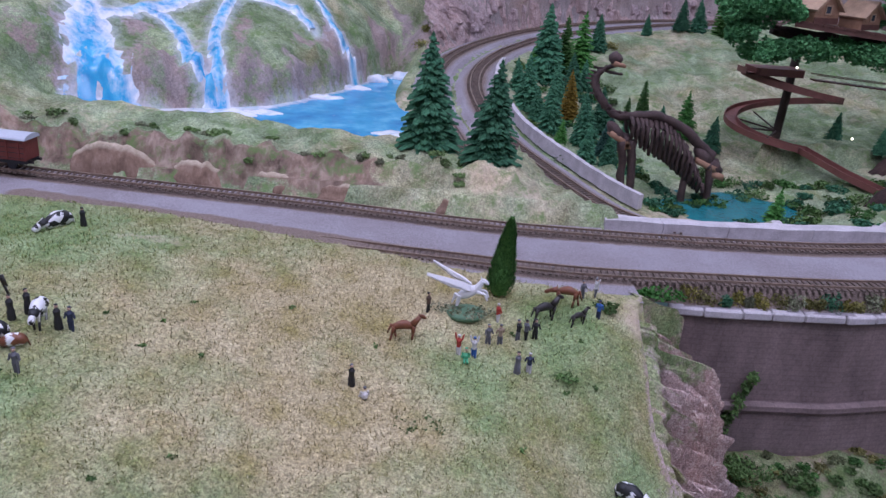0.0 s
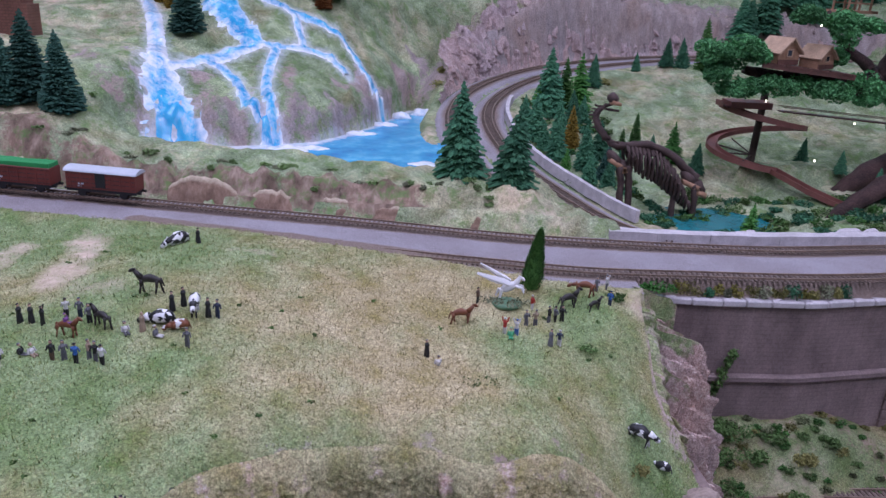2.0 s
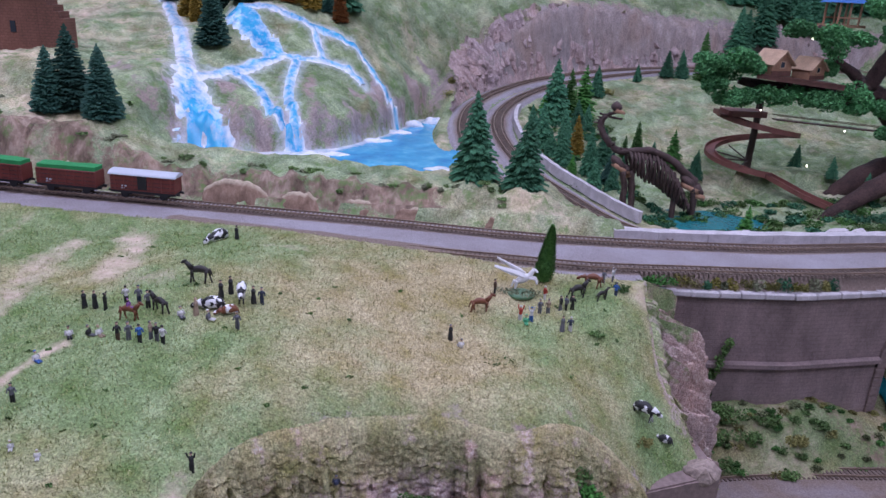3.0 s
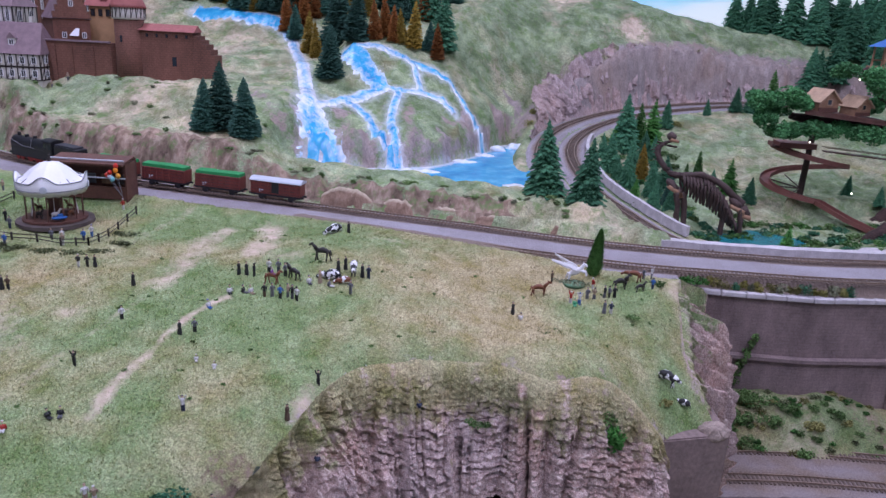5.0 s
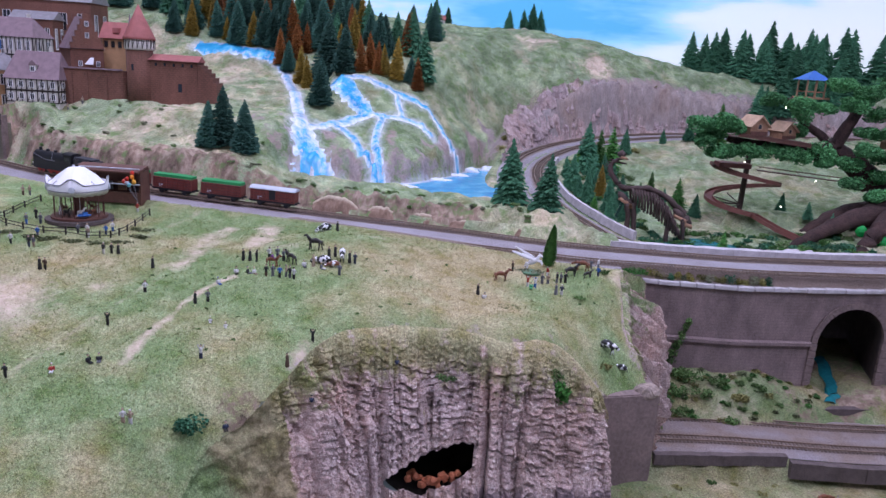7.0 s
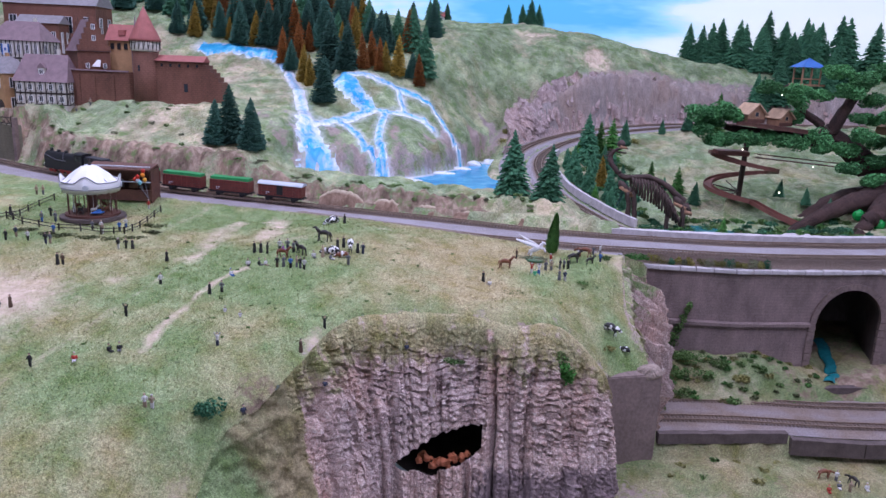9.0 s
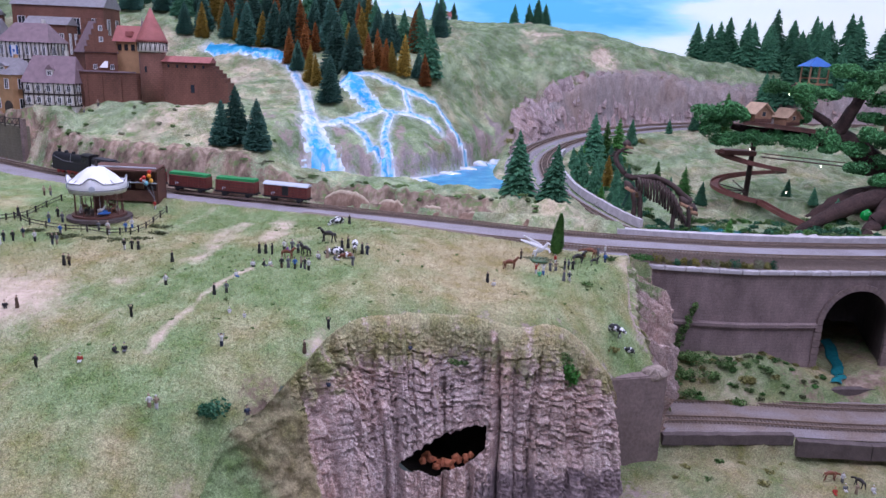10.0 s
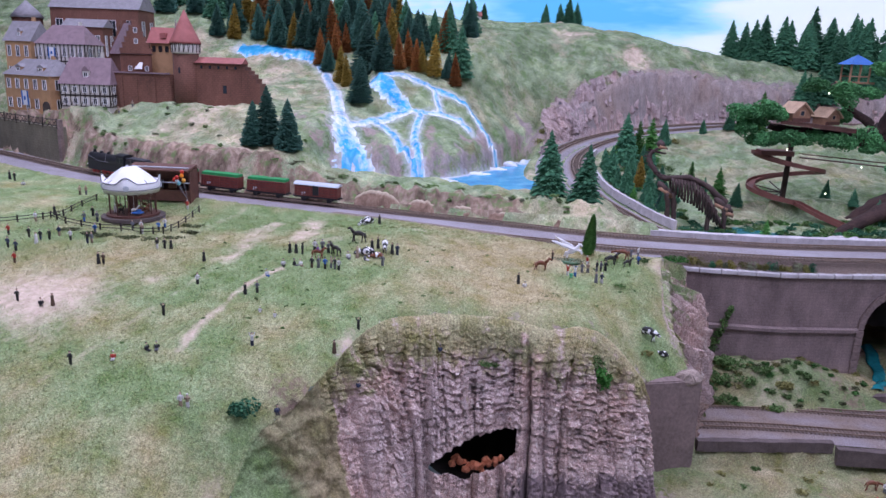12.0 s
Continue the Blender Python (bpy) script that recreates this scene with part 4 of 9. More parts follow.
def far_dry(x, y, z):
    return 0.36 - 0.9 * bump2(x, y, -0.4, 1.32, 0.2, 0.2) + 1.0 * noises(x, y, 9, 5, 5) + 0.9 * noises(x, y, 10, 17, 17) - 0.5 * sstep(1.8, 2.1, y)


grid_mesh("rear_ground", steps(-2.3, 1.9, 0.0095), steps(0.76, 3.0, 0.0095), far_relief, HILL, (("rock", far_rock), ("sand", far_sand), ("dry", far_dry), ("earth", far_earth), ("spray", far_spray)), lambda x, y: y > rear_y(x) - 0.0, "structure", "hilly flocked landscape with banks and bare rock behind the tracks", "hills")


# the rock cutting behind the branch line
def rock_cutting():
    lines = BRANCH_B[118:]
    n, nv = (len(lines) - 1) * 3, 44
    verts, faces, moss = [], [], []
    for i in range(n + 1):
        k = min(i / 3, len(lines) - 1.001)
        j = int(k)
        p = lines[j].lerp(lines[j + 1], k - j)
        t = (lines[j + 1] - lines[j]).normalized()
        out = Vector((-t.y, t.x, 0)).normalized()
        lift = float(sstep(1.5, 1.72, p.y))
        s = p.x + p.y
        jag = 0.02 * noise.noise(Vector((s * 22, 3, 1))) + 0.012 * noise.cell(Vector((s * 55, 0.5, 0.5)))
        top = p.z + 0.02 + (float(table(ROCKTOP, p.x)) + jag - p.z - 0.012) * lift
        for q in range(nv + 1):
            v = q / nv
            jog = noise.noise(Vector((s * 50, v * 7, 4)))
            stack = math.floor(s * 38 + 0.7 * jog)
            lay = math.floor(v * 7 + 2 * noise.cell(Vector((stack + 0.5, 0.5, 0.5))) + 0.6 * jog)
            block = noise.cell(Vector((stack + 0.5, lay + 0.5, 6)))
            d = 0.016 * noise.noise(Vector((s * 26, v * 1.2, 9))) + 0.01 * block - 0.016 * max(0.0, 1 - 4 * abs(noise.noise(Vector((s * 34, v * 1.0, 19))))) + 0.007 * noise.noise(Vector((s * 90, v * 7, 2)))
            back = 0.036 + (0.05 + 0.03 * v) * v * lift - d * (0.3 + 0.7 * lift) * min(1, v * 6)
            c = p + out * back
            verts.append((c.x, c.y, p.z - 0.006 + (top - p.z + 0.006) * v + 0.004 * jog * lift))
            moss.append(float(0.6 * sstep(0.7, 1.0, v + 0.3 * noise.noise(Vector((s * 30, v * 4, 5)))) + 0.4 * noise.noise(Vector((s * 14, v * 4, 1)))))
    for i in range(n):
        for q in range(nv):
            k = i * (nv + 1) + q
            faces.append([k, k + 1, k + nv + 2, k + nv + 1])
    return sheet("rock_cutting", verts, faces, {"moss": moss, "dry": [0.5] * len(moss)}, CUTTING, "structure", "pinkish grey blocky rock wall beside the branch line", "rock wall", smooth=False)


rock_cutting()


# ballast between the meadow and the bank
def bed_keep(x, y):
    low = np.where(x < 0.21, table(BACK, x) - 0.012, table(WALL, x) - 0.006)
    return (y > low) & (y < rear_y(x) + np.where(x > 0.2, 0.07, 0.06))


def bed_rust(x, y, z):
    return 0.8 * sstep(0.026, 0.014, np.minimum(near_line(x, y, REAR[::2])[0], near_line(x, y, FRONT[::2])[0]))


grid_mesh("track_bed", steps(-1.9, 1.4, 0.01), steps(0.58, 1.34, 0.006), lambda x, y: track_z(x) - 0.0045 + 0.0006 * fbms(x, y, 0, 60) - np.where(x > 0.21, 0.018 * sstep(table(WALL, x) + 0.018, table(WALL, x) + 0.004, y), 0), BALLAST, (("rust", bed_rust),), bed_keep, "structure", "grey stone ballast bed under the railway tracks", "track bed")


def cut_face(x, w, h):
    """An arched face of bare brown earth where the bank was cut, with a pale lip."""
    y = float(rear_y(x)) + 0.028
    verts, faces, lip = [], [], []
    nu, nv = 26, 10
    for i in range(nu + 1):
        a = 2 * i / nu - 1
        top = h * (1 - abs(a) ** 2.4) * (1 + 0.2 * noise.noise(Vector((x * 40 + i * 0.4, 1, 2)))) + 0.001
        for j in range(nv + 1):
            f = j / nv
            px = x + a * w / 2
            bulge = 0.003 * noise.noise(Vector((px * 90, f * 3, 4)))
            verts.append((px, float(rear_y(px)) + 0.026 + 0.014 * f * f + 0.012 * abs(a) ** 3 + bulge, float(track_z(px)) - 0.008 + (top + 0.004) * f))
            lip.append(0.9 if f > 0.86 else 0.0)
    for i in range(nu):
        for j in range(nv):
            k = i * (nv + 1) + j
            faces.append([k, k + nv + 1, k + nv + 2, k + 1])
    ob = sheet("earth_cut", verts, faces, {"sand": lip}, CUTEARTH, "structure", "arched face of bare brown earth cut into the bank", "earth bank")
    solid = ob.modifiers.new("thickness", "SOLIDIFY")
    solid.thickness, solid.offset = 0.01, -1
    return ob


def cut_earth_material():
    m, nt, b = nodes_of("bare_brown_earth")
    n = add_noise(nt, 60, 6, 0.75, (1, 1, 0.5), 3.0)
    col = ramp(nt, n, [(0.3, (0.13, 0.08, 0.055)), (0.5, (0.27, 0.175, 0.125)), (0.72, (0.42, 0.3, 0.23))])
    pale = ramp(nt, add_noise(nt, 200, 4, 0.7), [(0.3, (0.36, 0.29, 0.2)), (0.7, (0.62, 0.52, 0.4))])
    nt.links.new(blend(nt, mask(nt, "sand"), col, pale), b.inputs["Base Color"])
    b.inputs["Roughness"].default_value = 0.95
    relief(nt, b, n, 0.002, 0.7)
    return m


CUTEARTH = cut_earth_material()
CUTS = ((-0.67, 0.1, 0.04), (-0.53, 0.1, 0.038), (-0.39, 0.13, 0.038), (-0.285, 0.085, 0.027), (-0.19, 0.075, 0.023), (-0.105, 0.1, 0.02), (0.03, 0.06, 0.02))
for cut_x, cut_w, cut_h in CUTS:
    cut_face(cut_x, cut_w, cut_h)


# ---- tracks ----
def ribbon(name, line, profile, material, label, category, masks=None, smooth=False, kind="structure", step=1):
    """A profile of (side, up) swept along a line."""
    verts, faces, pts = [], [], line[::step]
    m = len(profile)
    for i, p in enumerate(pts):
        t = (pts[min(i + 1, len(pts) - 1)] - pts[max(i - 1, 0)]).normalized()
        side = Vector((t.y, -t.x, 0)).normalized()
        verts += [tuple(p + side * a + Vector((0, 0, b))) for a, b in profile]
    for i in range(len(pts) - 1):
        for k in range(m - 1):
            faces.append([i * m + k, i * m + k + 1, (i + 1) * m + k + 1, (i + 1) * m + k])
    vals = {"rust": [masks(profile[k % m][0]) for k in range(len(verts))]} if masks else {}
    return sheet(name, verts, faces, vals, material, kind, label, category, smooth)


def railway(line, gauge=0.0165):
    thing = tagged(empty("railway_track"), "model railway track with rusty rails and dark sleepers", "track", kind="structure")
    h = 0.0025
    for s in (-1, 1):
        c = s * gauge / 2
        prof = [(c - 0.0009, 0.0), (c - 0.0009, h), (c + 0.0009, h), (c + 0.0009, 0.0)]
        r = ribbon("rail", line, prof, RUSTRAIL, "", "")
        r.parent = thing
        del r["kind"]
    verts, faces, acc = [], [], 0.0
    for a, b in zip(line, line[1:]):
        t = b - a
        length = t.length
        t = t.normalized()
        side = Vector((t.y, -t.x, 0)).normalized()
        while acc < length:
            p = a + t * acc
            n = len(verts)
            for z in (-0.001, 0.0004):
                for u, w in ((-1, -1), (1, -1), (1, 1), (-1, 1)):
                    verts.append(tuple(p + side * u * 0.0145 + t * w * 0.0014 + Vector((0, 0, z))))
            faces += [[n + 4, n + 5, n + 6, n + 7], [n, n + 1, n + 5, n + 4], [n + 1, n + 2, n + 6, n + 5], [n + 2, n + 3, n + 7, n + 6], [n + 3, n, n + 4, n + 7]]
            acc += 0.0068
        acc -= length
    sheet("sleepers", verts, faces, {}, SLEEPER, "stuff", "", "", False, thing)
    return thing


for track_line in (REAR, FRONT):
    railway(track_line)
for track_line in (BRANCH[20:], BRANCH_B):
    ribbon("branch_bed", [p - Vector((0, 0, 0.001)) for p in track_line], [(-0.04, -0.008), (-0.03, -0.003), (-0.01, -0.001), (0.01, -0.001), (0.03, -0.003), (0.04, -0.008)], BALLAST, "curving ballast bed of the branch line", "track bed", lambda a: 0.9 if abs(a) < 0.015 else 0.2, step=2)
    railway(track_line)
LOWER_A = curve_points([(0.2, 0.545, -0.05), (0.4, 0.575, -0.05), (0.62, 0.585, -0.05), (0.9, 0.63, -0.05), (1.4, 0.76, -0.05)], 120)
LOWER_B = curve_points([(0.2, 0.47, -0.05), (0.4, 0.495, -0.05), (0.62, 0.505, -0.05), (0.9, 0.545, -0.05), (1.4, 0.67, -0.05)], 120)
mid = [(a + b) / 2 for a, b in zip(LOWER_A, LOWER_B)]
ribbon("lower_track_bed", mid, [(-0.085, -0.012), (-0.07, -0.0035), (-0.038, -0.001), (0, -0.0035), (0.038, -0.001), (0.07, -0.0035), (0.078, -0.006)], BALLAST, "grey ballast bed of the two lower tracks", "track bed", lambda a: 0.75 if 0.02 < abs(a) < 0.055 else 0.55)
railway(LOWER_A)
railway(LOWER_B)


# ---- walls, parapets, pier ----
def wall_line(x):
    return float(table(WALL, x))


ARCH_X, ARCH_R, SPRING = 0.677, 0.071, 0.076


def retaining_wall():
    thing = tagged(empty("retaining_wall"), "weathered purple-grey stone retaining wall with an arched tunnel mouth", "wall", kind="structure")
    verts, faces = [], []
    # front face in columns, cut out under the arch
    xs = steps(0.2, 1.4, 0.006)
    n = 12
    for x in xs:
        y = wall_line(x)
        t = (x - ARCH_X) / ARCH_R
        low = -0.09 if abs(t) >= 1 else SPRING + ARCH_R * math.sqrt(1 - t * t)
        for k in range(n + 1):
            z = low + (0.18 - low) * k / n
            verts.append((x, y + 0.03 * max(0.0, 0.18 - z) * -0.25, z))
    for i in range(len(xs) - 1):
        for k in range(n):
            a = i * (n + 1) + k
            faces.append([a, a + n + 1, a + n + 2, a + 1])
    sheet("wall_face", verts, faces, {}, WALLSTONE, "", "", "", True, thing)
    # tunnel lining
    verts, faces = [], []
    prof = [(ARCH_X - ARCH_R, -0.1), (ARCH_X - ARCH_R, SPRING)] + [(ARCH_X - ARCH_R * math.cos(a), SPRING + ARCH_R * math.sin(a)) for a in steps(0.15, math.pi - 0.15, 0.2)] + [(ARCH_X + ARCH_R, SPRING), (ARCH_X + ARCH_R, -0.1)]
    for d in (0.0, 0.15, 0.3):
        verts += [(x + d * 0.25, wall_line(x) + d, z) for x, z in prof]
    m = len(prof)
    for i in range(2):
        for k in range(m - 1):
            faces.append([i * m + k, i * m + k + 1, (i + 1) * m + k + 1, (i + 1) * m + k])
    faces.append(list(range(2 * m, 3 * m)))
    sheet("tunnel_lining", verts, faces, {}, KERBDARK, "", "", "", True, thing)
    # arch stones
    ring = [math.pi * k / 25 for k in range(26)]
    for a, b in zip(ring, ring[1:]):
        bm = bmesh.new()
        pts = []
        for ang, rad in ((a + 0.004, ARCH_R - 0.001), (b - 0.004, ARCH_R - 0.001), (b - 0.004, ARCH_R + 0.011), (a + 0.004, ARCH_R + 0.011)):
            x = ARCH_X - rad * math.cos(ang)
            pts.append((x, SPRING + rad * math.sin(ang)))
        lo = [bm.verts.new((x, wall_line(x) - 0.006, z)) for x, z in pts]
        hi = [bm.verts.new((x, wall_line(x) + 0.004, z)) for x, z in pts]
        bm.faces.new(lo)
        bm.faces.new(hi[::-1])
        for i in range(4):
            bm.faces.new((lo[i], hi[i], hi[(i + 1) % 4], lo[(i + 1) % 4]))
        bmesh.ops.recalc_face_normals(bm, faces=bm.faces)
        part("arch_stone", bm, PIERCARD, thing)
    for s in (-1, 1):
        for k in range(9):
            bm = bmesh.new()
            x = ARCH_X + s * (ARCH_R + 0.006)
            box(bm, x, wall_line(x) - 0.001, SPRING - 0.008 - 0.0155 * k, 0.014, 0.01, 0.0145)
            soften(bm, 0.0008)
            part("jamb_stone", bm, PIERCARD, thing)
    # string course
    pts = [Vector((x, wall_line(x) - 0.004, 0.075)) for x in steps(0.29, ARCH_X - ARCH_R - 0.012, 0.02)]
    r = ribbon("string_course", pts, [(-0.003, -0.005), (0.005, -0.004), (0.005, 0.002), (0.0, 0.004), (-0.003, 0.004)], WALLSTONE, "", "")
    r.parent = thing
    del r["kind"]
    # coping stones
    x = 0.25
    rng = random.Random(3)
    while x < 1.35:
        w = rng.uniform(0.03, 0.045)
        bm = bmesh.new()
        ang = math.atan2(wall_line(x + w) - wall_line(x), w)
        box(bm, 0, 0, 0, w - 0.0006, 0.016, 0.008 + rng.uniform(0, 0.0012), pose(x + w / 2, wall_line(x + w / 2), 0.182, rng.uniform(-2, 2), 0, math.degrees(ang)))
        soften(bm, 0.0014)
        part("coping_stone", bm, COPING, thing)
        x += w
    return thing


retaining_wall()


def parapet(line, height, width, material, label, start=0.0):
    """A low stone parapet of long blocks along a line."""
    thing = tagged(empty("parapet_wall"), label, "parapet", kind="structure")
    for a, b in zip(line, line[1:]):
        bm = bmesh.new()
        d = b - a
        c = (a + b) / 2
        box(bm, 0, 0, 0, d.length * (0.996 if width > 0.01 else 1.02), width, height, Matrix.Translation(c + Vector((0, 0, height / 2))) @ d.to_track_quat("X", "Z").to_matrix().to_4x4())
        bmesh.ops.subdivide_edges(bm, edges=[e for e in bm.edges if e.calc_length() > 0.03], cuts=5)
        for v in bm.verts:
            v.co += 0.0012 * Vector((fbm(*v.co, 50), fbm(*v.co, 70), fbm(*v.co, 60)))
        part("parapet_block", bm, material, thing)
    return thing


parapet(curve_points([(0.212, 0.82, 0.2), (0.36, 0.818, 0.2), (0.58, 0.838, 0.2), (0.8, 0.885, 0.2), (1.3, 1.03, 0.2)], 8), 0.019, 0.02, COPING, "pale rough stone parapet beside the upper tracks")
parapet([p + Vector((0.043, 0.015, -0.004)) for p in BRANCH[44:150:5]], 0.02, 0.008, COPING, "low grey stone kerb round the curving branch line")
parapet([Vector((0.262, 0.424, -0.07)), Vector((0.32, 0.435, -0.07)), Vector((0.38, 0.444, -0.07)), Vector((0.44, 0.455, -0.07)), Vector((0.49, 0.462, -0.07))], 0.019, 0.012, KERBDARK, "dark stone kerb beside the lower track")
parapet([Vector((0.495, 0.452, -0.085)), Vector((0.62, 0.458, -0.085)), Vector((0.9, 0.5, -0.085))], 0.028, 0.014, KERBDARK, "dark higher stone kerb beside the lower track")
parapet([Vector((0.45, 0.62, -0.06)), Vector((0.6, 0.632, -0.06)), Vector((0.9, 0.69, -0.06))], 0.025, 0.014, KERBDARK, "dark stone kerb behind the lower tracks")


def pier():
    thing = tagged(empty("cliff_pier"), "plain grey-brown plastered pier below the meadow corner", "pier", kind="structure")
    bm = bmesh.new()
    prism(bm, [(0.144, 0.372), (0.256, 0.411), (0.248, 0.5), (0.136, 0.5)], -0.15, 0.062)
    bmesh.ops.bevel(bm, geom=list(bm.edges), offset=0.002, segments=2, affect="EDGES")
    part("pier_body", bm, PIERCARD, thing)
    bm = bmesh.new()
    blob(bm, (0.234, 0.416, 0.062), (0.022, 0.016, 0.012), 3)
    for v in bm.verts:
        v.co += 0.006 * Vector((fbm(*v.co, 60), fbm(*v.co, 80), fbm(*v.co, 70)))
    part("pier_cap", bm, CAPROCK, thing, "rough broken rock cap")


pier()

# ---- the hall round the layout ----
def hall():
    def slab(name, c, s, mat, label, category):
        bm = bmesh.new()
        box(bm, *c, *s)
        return tagged(finish(name, bm, mat), label, category, kind="structure")

    slab("floor", (0, 0.5, -1.03), (9, 8, 0.06), HALL, "plain grey hall floor", "floor")
    slab("ceiling", (0, 0.5, 2.3), (9, 8, 0.1), HALL, "plain pale hall ceiling", "ceiling")
    slab("wall_south", (0, -3.5, 0.6), (9, 0.1, 3.3), HALL, "plain pale hall wall", "wall")
    slab("wall_east", (4.5, 0.5, 0.6), (0.1, 8, 3.3), HALL, "plain pale hall wall", "wall")
    slab("wall_west", (-4.5, 0.5, 0.6), (0.1, 8, 3.3), HALL, "plain pale hall wall", "wall")
    slab("backdrop", (0, 3.2, 0.6), (9, 0.04, 3.3), SKY, "sky-blue backdrop board painted with soft white clouds", "backdrop")
    slab("layout_table", (-0.2, 0.9, -0.62), (4.2, 4.2, 0.1), HALL, "layout table board under the landscape", "table")


hall()


# ---- water ----
def ground_z(x, y):
    return float(far_relief(np.array([x]), np.array([y]))[0])


def pool_sheet():
    def wet(x, y):
        return (x > -0.58) & (x < 0.0) & (y > 0.98) & (y < 1.78)

    def foam(x, y, z):
        s = y - table(SHORE, x)
        return 0.85 * sstep(-0.05, 0.0, s) + 0.5 * sstep(1.45, 1.6, y) + 0.7 * sstep(-0.36, -0.46, x)

    return grid_mesh("river_pool", steps(-0.66, 0.03, 0.012), steps(0.93, 1.78, 0.012), lambda x, y: POOL + 0.0012 * fbms(x, y, 0, 26), WATER, (("foam", foam),), wet, "structure", "bright turquoise resin river pool with white foam", "water")


pool_sheet()


def cascade(ctrl, w0, w1, foam0, foam1, label="white foaming waterfall over rocks"):
    """A ribbon of water laid over the hill."""
    pts = curve_points([(x, y, 0) for x, y in ctrl], 18 * (len(ctrl) - 1))
    n, m = len(pts), 9
    xs, ys, off = [], [], []
    for i, p in enumerate(pts):
        t = (pts[min(i + 1, n - 1)] - pts[max(i - 1, 0)]).normalized()
        w = w0 + (w1 - w0) * i / (n - 1)
        w *= 1.35
        for k in range(m):
            a = (k / (m - 1) - 0.5) * 2
            a *= 1 + 0.25 * noise.noise(Vector((i * 0.16, w0 * 900, 2 if a > 0 else 8)))
            xs.append(p.x + t.y * a * w)
            ys.append(p.y - t.x * a * w)
            off.append(0.007 * (1 - a * a) - 0.003 + 0.0018 * noise.noise(Vector((i * 0.2, k * 1.1, w0 * 300))))
    z = np.maximum(far_relief(np.array(xs), np.array(ys)), POOL - 0.004).reshape(n, m)
    for _ in range(3):
        z[1:-1] = np.maximum(z[1:-1], (z[:-2] + z[1:-1] + z[2:]) / 3)
    z = z.ravel() + np.array(off)
    verts = [tuple(v) for v in np.stack([xs, ys, z], -1).tolist()]
    faces = [[i * m + k, i * m + k + 1, (i + 1) * m + k + 1, (i + 1) * m + k] for i in range(n - 1) for k in range(m - 1)]
    foam = [foam0 + (foam1 - foam0) * (i // m) / (n - 1) - 0.22 + 0.75 * abs(((i % m) / (m - 1) - 0.5) * 2) ** 1.6 for i in range(n * m)]
    return sheet("waterfall", verts, faces, {"foam": foam}, WATER, "structure", label, "waterfall")


for k, (course, wide0, wide1, foam_a, foam_b) in enumerate(STREAM_TABLE):
    cascade(course, wide0, wide1, foam_a, foam_b, "blue resin stream on the hilltop" if k == 0 else "white foaming waterfall over rocks")


def foam_heap(x, y, r, h):
    bm = bmesh.new()
    blob(bm, (0, 0, 0), (r * 1.0, r * 0.5, h * 0.4), 3)
    for v in bm.verts:
        v.co += v.co.normalized() * (0.009 * fbm(v.co.x + x, v.co.y + y, v.co.z, 55))
    me = finish("foam", bm, WATER, smooth=True)
    me.data.attributes.new("foam", "FLOAT", "POINT").data.foreach_set("value", [0.95] * len(me.data.vertices))
    me.location = (x, y, POOL - 0.002)
    return tagged(me, "heap of white foam at the foot of a waterfall", "foam")


for fx, fy, fr, fh in ((-0.31, 1.115, 0.04, 0.02), (-0.27, 1.14, 0.035, 0.014), (-0.19, 1.29, 0.03, 0.02), (-0.15, 1.4, 0.03, 0.026), (-0.12, 1.5, 0.03, 0.03), (-0.07, 1.55, 0.03, 0.045), (-0.44, 1.08, 0.03, 0.012), (-0.06, 1.05, 0.035, 0.012), (-0.03, 1.0, 0.03, 0.014)):
    foam_heap(fx, fy, fr, fh)


# ---- trees and bushes ----
def sprays(rng, h, r, tiers, per, droop, jitter=0.25, lo=0.06, power=0.9):
    """Drooping branch blades in tiers round a trunk."""
    verts, faces = [], []
    for k in range(tiers):
        f = k / (tiers - 1)
        z = h * (lo + (0.985 - lo) * f)
        rad = r * (1 - f) ** power * (1.0 if k else 0.9) + 0.02 * r
        n = max(4, int(per * (0.45 + 0.55 * (1 - f))))
        turn = rng.uniform(0, 6.28)
        for i in range(n):
            a = turn + 6.283 * (i + rng.uniform(-0.3, 0.3)) / n
            ln = rad * rng.uniform(1 - jitter, 1 + jitter * 0.5)
            w = ln * 0.17 + 0.06 * r
            ca, sa = math.cos(a), math.sin(a)
            zz = z + rng.uniform(-0.4, 0.4) * h / tiers
            b = len(verts)
            for s, wd, dz in ((0.04, 0.35, 0.03), (0.55, 1.0, -0.02), (1.0, 0.25, -droop)):
                for e in (-1, 0, 1):
                    x, y = s * ln * ca - e * wd * w * sa, s * ln * sa + e * wd * w * ca
                    verts.append((x, y, zz + dz * h * (ln / r) * 1.6 + (0.012 * h if e == 0 else -0.008 * h)))
            for q in (0, 3):
                for e in (0, 1):
                    faces.append([b + q + e, b + q + e + 1, b + q + e + 4, b + q + e + 3])
    top = len(verts)
    verts += [(0, 0, h), (0.05 * r, 0, h * 0.93), (-0.03 * r, 0.05 * r, h * 0.93), (-0.03 * r, -0.05 * r, h * 0.93)]
    faces += [[top, top + 1, top + 2], [top, top + 2, top + 3], [top, top + 3, top + 1]]
    return verts, faces


